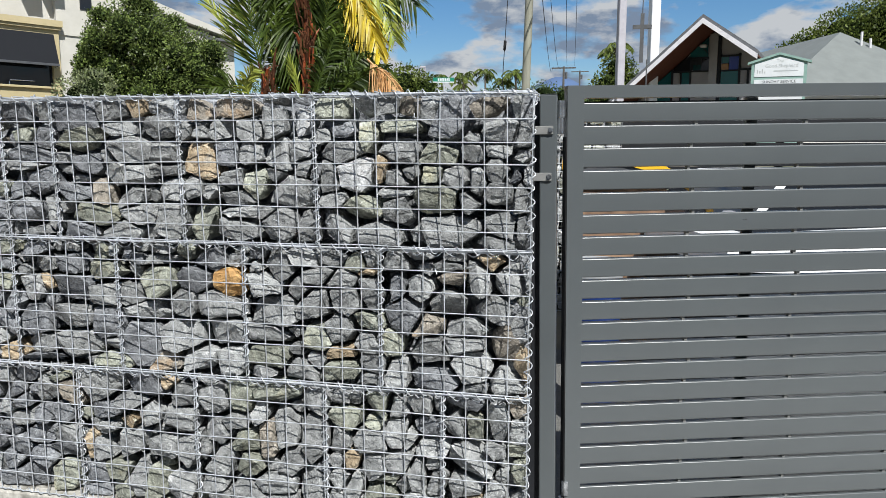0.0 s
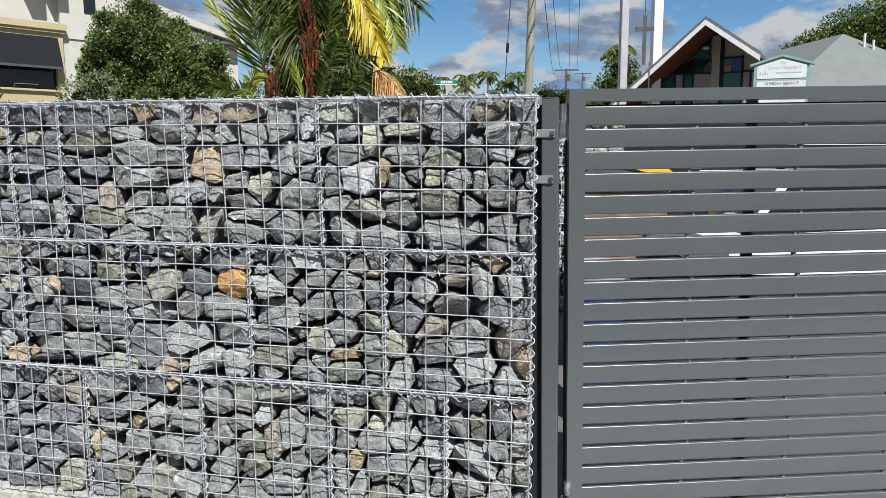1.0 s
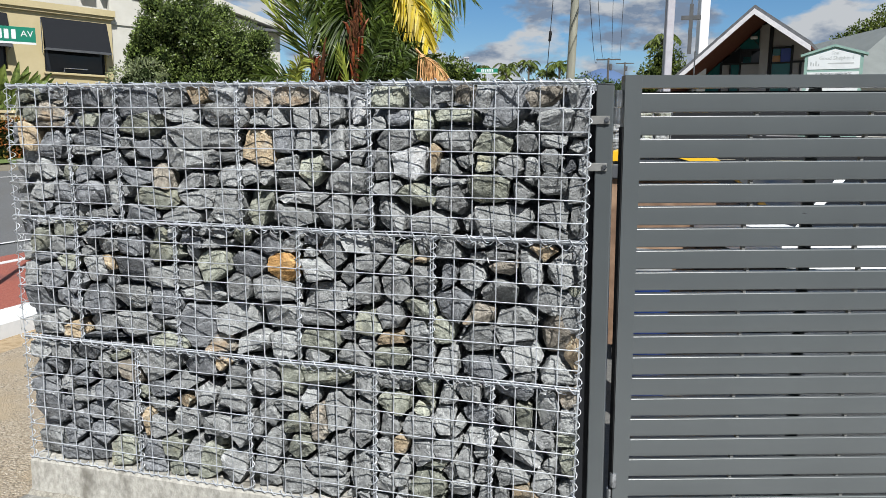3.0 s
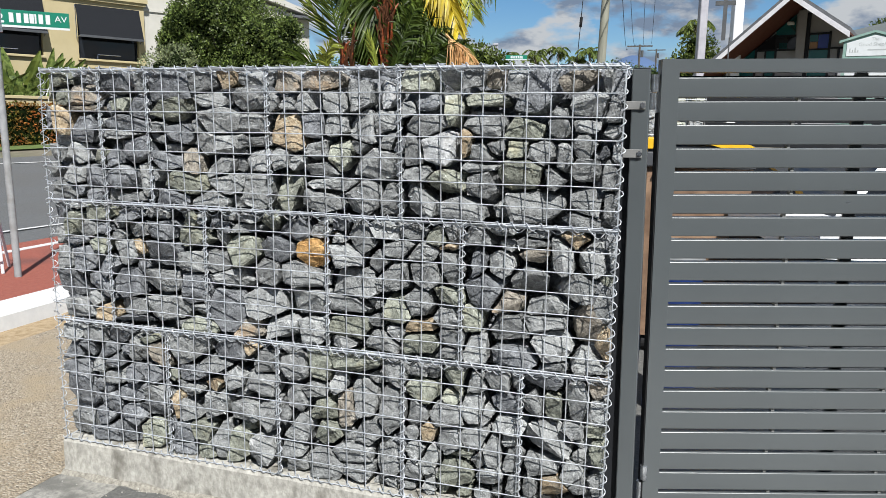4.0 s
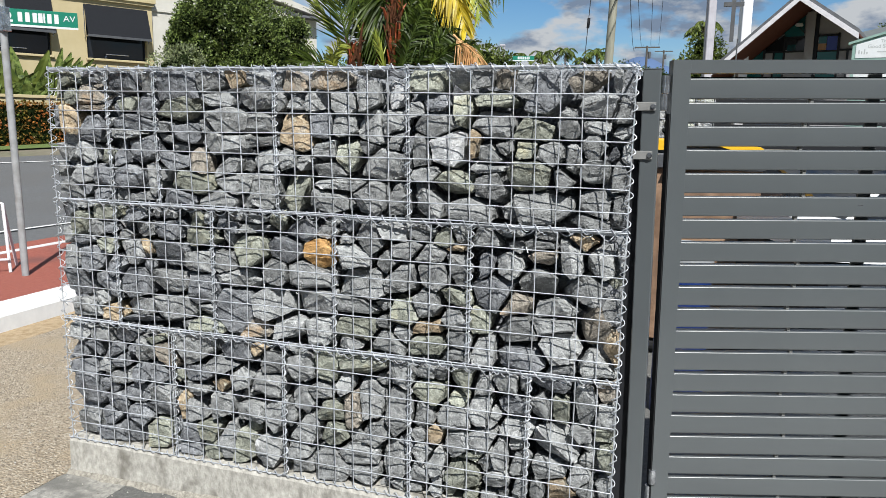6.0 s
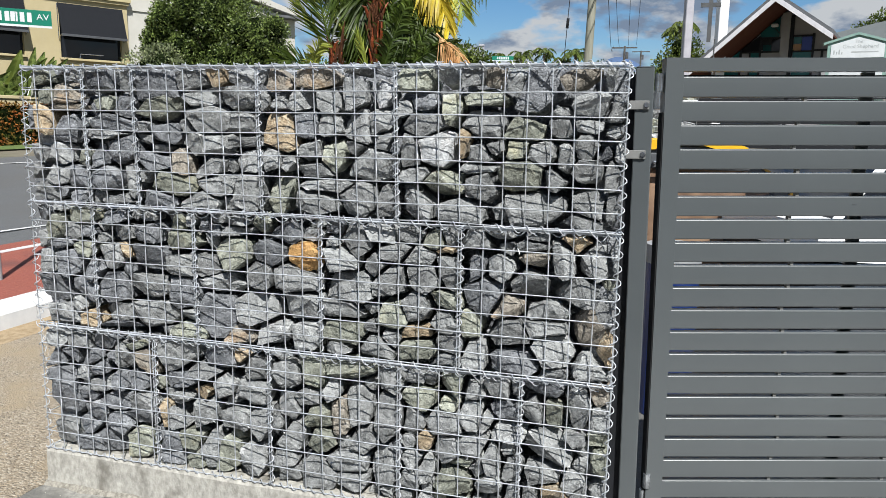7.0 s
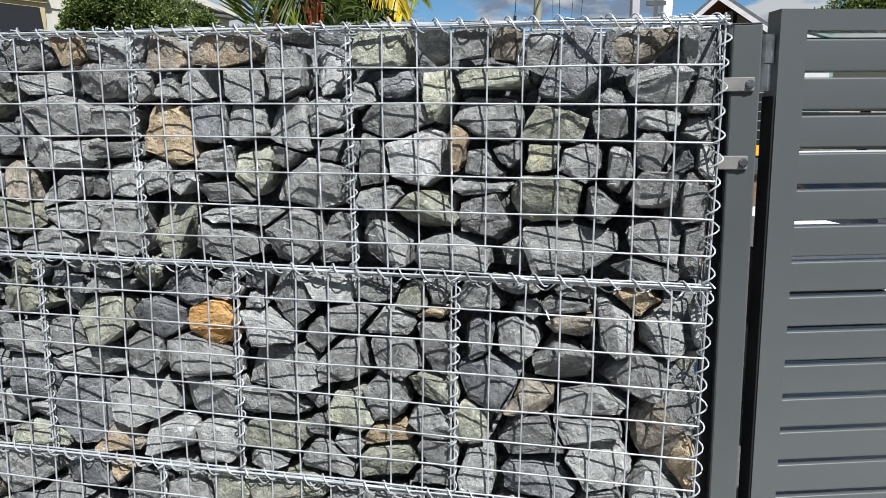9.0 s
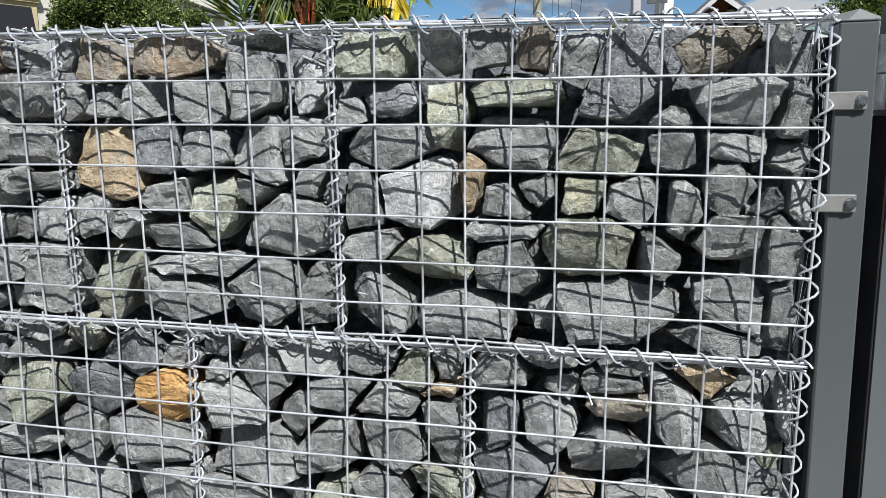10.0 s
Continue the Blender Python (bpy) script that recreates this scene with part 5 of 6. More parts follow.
# slats near-black rather than charcoal, to stand for shade across the yard
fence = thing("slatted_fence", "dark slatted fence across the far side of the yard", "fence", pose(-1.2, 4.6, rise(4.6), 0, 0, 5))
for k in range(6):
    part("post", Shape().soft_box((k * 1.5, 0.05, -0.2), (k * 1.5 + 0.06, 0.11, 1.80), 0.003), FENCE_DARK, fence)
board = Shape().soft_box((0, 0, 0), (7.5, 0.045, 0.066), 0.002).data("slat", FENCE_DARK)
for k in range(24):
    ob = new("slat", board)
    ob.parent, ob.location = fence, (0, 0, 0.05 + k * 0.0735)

# ---- street sign on the traffic island ----
sign = thing("street_sign", "green street name blade on a leaning galvanised pole", "street sign", pose(-5.43, 2.61, 0.13, 1.2, 0.4, 0))
part("pole", Shape().tube([(0, 0, 0), (0, 0, 2.42)], 0.03, 16), POLE_GREY, sign, "dull galvanised pole", True)
BM = pose(-0.02, -0.035, 2.188, 0, 0.3, 47) @ Matrix.Diagonal((0.93, 1, 0.88, 1))
blade = part("blade", Shape().soft_box((0, -0.004, 0), (0.66, 0.004, 0.152), 0.002, BM), SIGN_GREEN, sign)
part("border", Shape().box((0.0, -0.0055, -0.012), (0.66, -0.0045, 0.008), BM), SIGN_WHITE, blade, "white lower edge")
part("bracket", Shape().soft_box((-0.01, -0.045, 2.13), (0.05, 0.04, 2.33), 0.004), ZINC, sign)
part("emblem", Shape().prism([BM @ Vector((0.095 + 0.022 * math.cos(a), -0.0052, 0.088 + 0.030 * math.sin(a))) for a in [i * 0.6283 for i in range(10)]], BM.to_3x3() @ Vector((0, -0.0008, 0))).box((0.065, -0.006, 0.026), (0.125, -0.0052, 0.048), BM), SIGN_WHITE, blade, "small white emblem")
for i, x in enumerate((0.165, 0.225, 0.285, 0.33, 0.372, 0.404, 0.462)):
    part("bar", Shape().box((x, -0.006, 0.034), (x + (0.014 if i == 4 else 0.036), -0.0052, 0.124), BM), SIGN_WHITE, blade)


def lettering(text, size, m, material, parent, name="lettering", depth=0.0006):
    cu = bpy.data.curves.new(name, "FONT")
    cu.body, cu.size, cu.extrude, cu.align_x = text, size, depth, "CENTER"
    cu.materials.append(material)
    tmp = new(name, cu)
    me = bpy.data.meshes.new_from_object(tmp.evaluated_get(bpy.context.evaluated_depsgraph_get()))
    bpy.data.objects.remove(tmp)
    bpy.data.curves.remove(cu)
    ob = new(name, me)
    ob.parent, ob.matrix_basis = parent, m
    return ob


lettering("AV", 0.082, BM @ pose(0.588, -0.0052, 0.062, 90, 0, 0), SIGN_WHITE, blade)
trestle = thing("folding_trestle", "white tube folding sign stand on the red island", "sign stand", pose(-5.78, 2.80, 0.132, 0, 0, 40))
for a in (0, 1):
    for b in (0, 1):
        part("leg", Shape().tube([(-0.62 * a, -0.18 + 0.36 * b, 0), (-0.62 * a - 0.05, 0.0, 0.62)], 0.014, 8), TRIM, trestle)
part("crossbar", Shape().tube([(0, -0.18, 0.12), (-0.62, -0.18, 0.12)], 0.012, 8), TRIM, trestle)
part("crossbar", Shape().tube([(-0.05, 0.0, 0.62), (-0.67, 0.0, 0.62)], 0.012, 8), TRIM, trestle)

# ---- plants ----
def leaves(s, centres, n, size, rnd, squash=0.9, out=0.6):
    """Small folded leaves over lumps (x, y, z, radius), thick at the surface and with gaps."""
    for i in range(n):
        cx, cy, cz, r = rnd.choices(centres, [c[3] ** 2 for c in centres])[0]
        d = Vector((rnd.gauss(0, 1), rnd.gauss(0, 1), rnd.gauss(0, 1))).normalized()
        k = 1 + 0.16 * noise.noise(d * 3.1 + Vector((cx, cy, cz))) + 0.12 * noise.noise(d * 9 + Vector((cz, cx, cy)))
        if noise.noise(d * 5.3 + Vector((cy, cz, cx))) < rnd.uniform(-0.5, -0.05):
            k -= rnd.uniform(0.12, 0.34)
        p = Vector((cx, cy, cz)) + Vector((d.x, d.y, d.z * squash)) * (r * k * rnd.uniform(0.74, 1.03))
        t = (d * out + Vector((rnd.gauss(0, 0.6), rnd.gauss(0, 0.6), rnd.gauss(0, 0.6) + 0.2))).normalized()
        w = t.cross(Vector((rnd.gauss(0, 1), rnd.gauss(0, 1), rnd.gauss(0, 1)))).normalized()
        h = size * rnd.uniform(0.65, 1.3)
        q = len(s.v)
        s.v += [tuple(p), tuple(p + t * h * 0.5 + w * h * 0.27), tuple(p + t * h), tuple(p + t * h * 0.5 - w * h * 0.27)]
        s.f.append((q, q + 1, q + 2, q + 3))
    return s


def lump(s, c, r, rnd, rings=8, segs=12, squash=0.9):
    """An uneven near-black lump that stands for the shade inside a crown."""
    k = len(s.v)
    for i in range(rings + 1):
        a = math.pi * i / rings
        for j in range(segs):
            b = 2 * math.pi * j / segs
            d = Vector((math.sin(a) * math.cos(b), math.sin(a) * math.sin(b), math.cos(a)))
            q = r * (0.86 + 0.15 * noise.noise(d * 3 + Vector(c)))
            s.v.append((c[0] + d.x * q, c[1] + d.y * q, c[2] + d.z * q * squash))
    for i in range(rings):
        for j in range(segs):
            s.f.append((k + i * segs + j, k + i * segs + (j + 1) % segs, k + (i + 1) * segs + (j + 1) % segs, k + (i + 1) * segs + j))
    return s


def tree(name, label, base, lumps, n, size, leaf, seed, trunk=0.12, category="tree", squash=0.9, core=0.86):
    """A trunk with limbs, and a crown of leaves over lumps given relative to the base."""
    rnd = random.Random(seed)
    ob = thing(name, label, category, pose(*base))
    mid = Vector((sum(l[0] for l in lumps) / len(lumps), sum(l[1] for l in lumps) / len(lumps), min(l[2] - l[3] * 0.3 for l in lumps)))
    tr = Shape().tube([(0, 0, -0.3), (0.03, 0.02, mid.z * 0.5), tuple(mid)], trunk, 10, r1=trunk * 0.6)
    part("trunk", tr, BARK, ob)
    for x, y, z, r in lumps[:7]:
        tip = mid.lerp(Vector((x, y, z)), 0.7)
        part("limb", Shape().tube([tuple(mid * 0.8), tuple((mid + tip) / 2 + Vector((rnd.uniform(-0.1, 0.1), 0, 0))), tuple(tip)], trunk * 0.5, 8, r1=trunk * 0.15), BARK, ob)
    # solid lumps in a near-black colour give the crown its inner shade
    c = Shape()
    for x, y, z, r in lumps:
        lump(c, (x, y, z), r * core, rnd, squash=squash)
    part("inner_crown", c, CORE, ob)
    part("crown", leaves(Shape(), lumps, n, size, rnd, squash), leaf, ob, kind="stuff")
    return ob


def frond(s, p0, p1, p2, n, length, rnd, spread=0.75, droop=0.3, width=0.022, grow=1.0, upright=None, stem=0.010):
    """A feathered palm leaf along a bent rib, with two rows of tapering, creased leaflets."""
    p0, p1, p2 = Vector(p0), Vector(p1), Vector(p2)
    rib = []
    for i in range(13):
        t = i / 12
        rib.append(p0 * (1 - t) ** 2 + p1 * 2 * t * (1 - t) + p2 * t * t)
    s.tube(rib, stem, 5, r1=stem * 0.3)
    for i in range(n):
        t = 0.14 + 0.86 * (i + rnd.random() * 0.6) / n
        p = p0 * (1 - t) ** 2 + p1 * 2 * t * (1 - t) + p2 * t * t
        g = ((p1 - p0) * 2 * (1 - t) + (p2 - p1) * 2 * t).normalized()
        side = g.cross(upright or Vector((0.38, -0.92, 0.2))).normalized()
        for k in (-1, 1):
            lg = length * (0.35 + 0.65 * math.sin(math.pi * min(1, 0.15 + 0.8 * t))) * rnd.uniform(0.8, 1.1) * grow
            d = (g * (1 - spread * 0.6) + side * k * spread + Vector((rnd.gauss(0, 0.09), rnd.gauss(0, 0.22), rnd.gauss(0, 0.09)))).normalized()
            w = d.cross(Vector((rnd.gauss(0, 0.4), -1, rnd.gauss(0, 0.4)))).normalized() * width * 0.5
            q = len(s.v)
            steps = ((0.0, 0.35), (0.3, 1.0), (0.65, 0.8), (1.0, 0.06))
            for u, ww in steps:
                c = p + d * (lg * u) + Vector((0, 0, -droop * lg * u * u))
                s.v += [tuple(c + w * ww), tuple(c - w * ww)]
            for j in range(3):
                a = q + 2 * j
                s.f.append((a, a + 1, a + 3, a + 2))
    return s


# palm clump behind the wall: places across (to the right as seen from the street), depth and height
PALM = pose(-2.19, 3.39, 0.0, 0, 0, 22.6)
palm = thing("palm_clump", "clumping palm with red stems, green fronds and one yellow frond", "palm", PALM)
for x, y, r, top in ((-0.02, 0.0, 0.036, 2.75), (-0.36, 0.12, 0.035, 2.2), (0.16, 0.22, 0.034, 2.6), (-0.14, 0.30, 0.03, 2.35)):
    part("stem", Shape().tube([(x * 0.6, y, -0.05), (x * 0.8, y, 0.9), (x, y, 1.7)], r * 1.1, 12, r1=r), BARK, palm)
    part("crownshaft", Shape().tube([(x, y, 1.7), (x + 0.01, y, 1.95), (x + 0.02, y, 2.2), (x + 0.03, y, top)], r * 1.25, 12, r1=r * 0.6), PALM_RED, palm, "red crownshaft", True)
pr2 = random.Random(12)
for k in range(84):
    # torn brown sheaths about the stems
    x, z = pr2.choice((-0.05, -0.02, 0.0, 0.02, 0.05, -0.34, -0.28)), pr2.uniform(1.95, 2.75)
    if x < -0.2:
        z = pr2.uniform(1.85, 2.2)
    a, w = pr2.uniform(-0.06, 0.06), pr2.uniform(0.006, 0.020)
    part("sheath", Shape().tube([(x, -0.03, z), (x + a * 0.5, -0.06, z + 0.07), (x + a, -0.05, z + pr2.uniform(0.05, 0.22))], w, 6, r1=0.004), PALM_FIBRE if k % 5 else PALM_RED, palm)


def fr(mat, p0, p1, p2, n, length, seed, label="", **kw):
    kw.setdefault("width", 0.0155)
    part("frond", frond(Shape(), p0, p1, p2, int(n * 1.45), length, random.Random(seed), **kw), mat, palm, label)


fr(FROND, (-0.30, 0.0, 2.05), (-0.50, -0.05, 2.45), (-0.42, -0.1, 3.05), 34, 0.42, 1, spread=0.55, droop=0.05)
fr(FROND_LIGHT, (-0.36, 0.05, 2.1), (-0.62, 0.1, 2.5), (-0.98, 0.05, 3.0), 22, 0.20, 2, spread=0.25, droop=0.1)
fr(FROND_LIGHT, (-0.20, 0.1, 2.2), (-0.52, 0.1, 2.7), (-0.74, 0.05, 3.3), 30, 0.40, 3, spread=0.42, droop=0.05)
fr(FROND, (-0.25, 0.1, 2.2), (-0.22, 0.15, 2.7), (-0.30, 0.1, 3.4), 32, 0.45, 4, spread=0.6, droop=0.15)
fr(FROND, (0.0, 0.15, 2.3), (0.06, 0.2, 2.9), (0.32, 0.1, 3.2), 32, 0.48, 5, spread=0.7, droop=0.55)
fr(FROND, (0.06, 0.1, 2.0), (0.14, 0.05, 2.5), (0.24, 0.0, 2.95), 36, 0.36, 6, spread=0.5, droop=0.3)
fr(FROND, (0.14, 0.1, 1.95), (0.26, 0.05, 2.3), (0.38, 0.0, 2.72), 34, 0.34, 7, spread=0.5, droop=0.4)
fr(FROND_YELLOW, (0.24, 0.05, 3.0), (0.46, -0.02, 2.85), (0.60, -0.05, 2.30), 34, 0.26, 8, "ripe yellow frond", spread=0.5, droop=0.5, width=0.019)
fr(FROND_YELLOW, (0.30, 0.08, 3.2), (0.42, 0.05, 2.9), (0.46, 0.0, 2.45), 30, 0.25, 18, "ripe yellow frond", spread=0.5, droop=0.5, width=0.018)
fr(FROND_LIGHT, (0.32, 0.1, 3.1), (0.58, 0.12, 3.0), (0.74, 0.1, 2.45), 34, 0.30, 9, spread=0.6, droop=0.35)
fr(FROND_DRY, (0.52, -0.22, 2.20), (0.62, -0.25, 2.18), (0.74, -0.26, 2.00), 22, 0.18, 10, "dry orange frond tip", spread=0.65, droop=1.3, width=0.007)
fr(FROND_DRY, (0.48, -0.2, 2.26), (0.58, -0.23, 2.18), (0.64, -0.25, 1.98), 20, 0.18, 20, "dry orange frond tip", spread=0.65, droop=1.3, width=0.007)
fr(FROND, (0.24, -0.12, 1.98), (0.44, -0.18, 2.16), (0.66, -0.18, 2.20), 30, 0.25, 11, spread=0.6, droop=0.7)
fr(FROND, (0.16, -0.08, 1.95), (0.30, -0.1, 2.25), (0.50, -0.1, 2.30), 28, 0.32, 13, spread=0.6, droop=0.9)
fr(FROND, (0.05, -0.08, 1.9), (0.12, -0.1, 2.2), (0.24, -0.1, 2.46), 30, 0.26, 14, spread=0.6, droop=0.5)
fr(FROND_LIGHT, (-0.04, -0.1, 1.85), (-0.07, -0.12, 2.05), (-0.14, -0.12, 2.25), 12, 0.16, 15, spread=0.2, droop=0.1, width=0.010)
fr(FROND_LIGHT, (-0.46, 0.0, 1.95), (-0.52, -0.05, 2.08), (-0.42, -0.1, 2.18), 14, 0.18, 16, spread=0.5, droop=0.4)
fr(FROND, (0.3, 0.2, 2.9), (0.6, 0.25, 3.15), (0.95, 0.2, 2.75), 30, 0.36, 21, spread=0.6, droop=0.5)
fr(FROND, (-0.42, 0.1, 1.9), (-0.62, 0.05, 2.1), (-0.78, 0.0, 2.02), 20, 0.26, 22, spread=0.6, droop=0.3)
fr(FROND, (-0.10, 0.25, 2.0), (0.12, 0.3, 2.5), (0.26, 0.3, 3.1), 40, 0.40, 31, spread=0.7, droop=0.6)
fr(FROND, (0.05, 0.3, 2.2), (0.3, 0.3, 2.7), (0.45, 0.3, 2.6), 38, 0.40, 32, spread=0.65, droop=0.8)
fr(FROND, (0.1, 0.2, 1.85), (0.22, 0.2, 2.2), (0.42, 0.2, 2.35), 34, 0.34, 35, spread=0.6, droop=0.7)
fr(FROND_LIGHT, (0.12, 0.1, 2.5), (0.3, 0.15, 3.0), (0.42, 0.1, 3.4), 30, 0.40, 36, spread=0.6, droop=0.4)
for k in range(1, 13):
    # inner leaves that close the heart of the clump
    x = -0.24 + 0.05 * k
    fr(FROND, (x * 0.6, 0.34, 1.75), (x, 0.38, 2.3), (x * 1.5 + 0.05, 0.36, 2.75 + 0.12 * (k % 3)), 44, 0.40, 60 + k, spread=0.6, droop=0.45, width=0.022)
fr(FROND, (-0.16, 0.2, 2.1), (-0.08, 0.22, 2.5), (0.02, 0.2, 2.95), 34, 0.34, 23, spread=0.7, droop=0.3)
for k in range(7):
    # dense hanging leaves about the red stems
    x = -0.10 + 0.07 * k
    fr(FROND, (x * 0.5, 0.16, 2.55), (x, 0.14, 2.75), (x * 1.4 + 0.03, 0.12, 2.15 + 0.09 * (k % 3)), 38, 0.34, 80 + k, spread=0.55, droop=0.55, width=0.018)

CROWN = [(0.0, 0.0, 3.12, 1.02), (0.80, 0.45, 2.72, 0.88), (-0.42, -0.25, 2.55, 0.74), (0.35, 0.10, 2.10, 1.08), (1.1, 0.65, 2.0, 0.66)]
cr = random.Random(15)
for k in range(70):
    # boughs that stand out of the crown
    x, y, z, r = CROWN[k % 5]
    d = Vector((cr.gauss(0, 1), cr.gauss(0, 1) - 0.5, cr.gauss(0, 1) + 0.2)).normalized() * r
    CROWN.append((x + d.x * 0.93, y + d.y * 0.93, z + d.z * 0.88, cr.uniform(0.15, 0.30)))
tree("clipped_tree", "dense round-clipped dark green tree before the cream building", (-9.4, 11.7, rise(11.7)),
     CROWN, 100000, 0.053, LEAF, 5, squash=0.95, core=0.80)
tree("shrub", "small pale-leaved shrub beside the clipped tree", (-9.75, 10.2, rise(10.2)), [(0, 0, 2.15, 0.42), (0.3, 0.1, 2.3, 0.40), (0.35, 0.1, 1.9, 0.45)], 3600, 0.055, PALE_LEAF, 6, 0.04, "shrub", core=0.5)
tree("shrub", "light green shrub at the foot of the palms", (-7.0, 12.0, rise(12)), [(0, 0, 1.9, 0.6), (0.55, 0.2, 1.75, 0.5)], 3400, 0.06, TREE_LEAF, 7, 0.04, "shrub", core=0.55)

# ---- cream building across the street; along its front, out from it, up ----
FX = Vector((0.486, 0.874, 0))
FM = Matrix(((FX.x, FX.y, 0, -20.0), (FX.y, -FX.x, 0, 18.9), (0, 0, 1, 0), (0, 0, 0, 1)))
house = thing("apartment_building", "two-storey cream rendered building with charcoal window awnings", "building", FM)
# wall with two window openings, 0.3 m thick
WINS = ((-3.3, -1.12), (0.02, 2.1))
wl2 = Shape()
edges = [-9.0] + [v for w in WINS for v in w] + [2.35]
for i in range(0, len(edges), 2):
    wl2.box((edges[i], -0.3, 0.2), (edges[i + 1], 0, 5.6))
for a, b in WINS:
    wl2.box((a, -0.3, 0.2), (b, 0, 3.62))
    wl2.box((a, -0.3, 5.44), (b, 0, 5.6))
part("wall", wl2, CREAM, house)
part("cornice", Shape().box((-9, -0.1, 5.602), (2.40, 0.10, 5.70)).box((-9, -0.1, 5.702), (2.45, 0.16, 5.92)), CREAM, house)
part("upper_wall", Shape().box((-9, -1.6, 5.4), (2.9, -0.35, 7.9)).box((2.352, -0.5, 0.2), (5.6, -0.12, 8.2)), OFFWHITE, house, "off-white upper wall")
# unseen fins above the view, added to cast two slanted shadows below
for x0, x1 in ((1.04, 1.52), (1.77, 2.33)):
    part("wall_fin", Shape().box((x0, -0.349, 7.25), (x1, 0.515, 7.9)), OFFWHITE, house)
part("string_course", Shape().box((2.36, -0.12, 5.48), (5.6, -0.07, 5.56)), OFFWHITE, house)
part("roof", Shape().prism([(5.0, -0.2, 7.45), (10.0, -0.2, 6.2), (10.0, -0.2, 6.03), (5.0, -0.2, 7.05)], (0, -6, 0)), OFFWHITE, house, "pale raked roof")
part("wing_wall", Shape().prism([(5.602, -0.45, 0.2), (9.8, -0.45, 0.2), (9.8, -0.45, 5.91), (5.602, -0.45, 6.9)], (0, -4, 0)), OFFWHITE, house)
part("eave", Shape().box((8.6, -0.75, 5.92), (9.95, 0.1, 6.02)), ROOF_DARK, house)
for x0, x1, z0, z1 in ((3.2, 3.62, 6.45, 7.5), (1.0, 1.5, 7.0, 7.6)):
    win = part("window", Shape().box((x0, -0.118 if x0 > 2 else -0.348, z0), (x1, -0.09 if x0 > 2 else -0.32, z1)), MULLION, house)
    part("pane", Shape().box((x0 + 0.04, -0.089 if x0 > 2 else -0.319, z0 + 0.04), (x1 - 0.04, -0.086 if x0 > 2 else -0.316, z1 - 0.04)), DARK_GLASS, win)
for a, b in WINS:
    win = part("window", Shape().box((a, -0.26, 3.62), (a + 0.05, -0.16, 5.44)).box((b - 0.05, -0.26, 3.62), (b, -0.16, 5.44)).box((a, -0.26, 3.622), (b, -0.16, 3.68)).box((a, -0.26, 5.38), (b, -0.16, 5.438)), MULLION, house, "dark window frame")
    part("pane", Shape().box((a + 0.05, -0.22, 3.68), (b - 0.05, -0.2, 5.38)), DARK_GLASS, win)
    part("sill", Shape().soft_box((a - 0.05, -0.02, 3.54), (b + 0.05, 0.1, 3.618), 0.01), CREAM, house)
    aw = part("awning", Shape().prism([(a - 0.05, 0.02, 5.42), (a - 0.05, 0.06, 5.44), (a - 0.05, 0.40, 4.40), (a - 0.05, 0.37, 4.39)], (b - a + 0.1, 0, 0)), BLIND, house, "charcoal fabric drop awning")
    part("awning_bar", Shape().box((a - 0.06, 0.36, 4.32), (b + 0.06, 0.41, 4.40)), BIN_GREY, aw)
    for x in (a - 0.06, b + 0.06):
        part("awning_arm", Shape().tube([(x, 0.02, 4.30), (x, 0.40, 4.36)], 0.012, 6).tube([(x, 0.03, 5.42), (x, 0.05, 4.25)], 0.010, 6), ZINC, aw)
    part("rail", Shape().tube([(a + 0.6, 0.03, 3.64), (a + 0.62, 0.03, 3.78), (a + 1.4, 0.03, 3.78)], 0.014, 6), ZINC, house)
garden = thing("garden_wall", "low cream rendered garden wall behind the hedge", "wall", FM)
part("wall_body", Shape().box((-9, 1.6, 0.3), (4.0, 1.85, 2.12)), CREAM, garden)
part("coping", Shape().soft_box((-9, 1.55, 2.122), (4.0, 1.9, 2.22), 0.01), CREAM, garden)
hedge = thing("hedge", "clipped hedge of green and red leaves", "hedge", FM)
hr = random.Random(21)
hs, hc = Shape(), Shape().box((-8.9, 2.0, 0.45), (3.4, 2.75, 1.9))
for i in range(5200):
    x, z, y = hr.uniform(-8, 0.5), hr.uniform(0.6, 1.98), hr.choice((2.78, 2.76, 2.8)) + hr.gauss(0, 0.03)
    if hr.random() < 0.2:
        z, y = 1.95 + hr.gauss(0, 0.03), hr.uniform(2.0, 2.8)
    t = Vector((hr.gauss(0, 0.7), 0.7, hr.gauss(0, 0.7))).normalized()
    w = t.cross(Vector((hr.gauss(0, 1), hr.gauss(0, 1), hr.gauss(0, 1)))).normalized()
    h, p, k = hr.uniform(0.06, 0.12), Vector((x, y, z)), len(hs.v)
    hs.v += [tuple(p), tuple(p + t * h * 0.5 + w * h * 0.3), tuple(p + t * h), tuple(p + t * h * 0.5 - w * h * 0.3)]
    hs.f.append((k, k + 1, k + 2, k + 3))
# the solid inner box stands for the shade within the hedge
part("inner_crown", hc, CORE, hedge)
part("crown", hs, HEDGE_LEAF, hedge, kind="stuff")
br3 = random.Random(31)
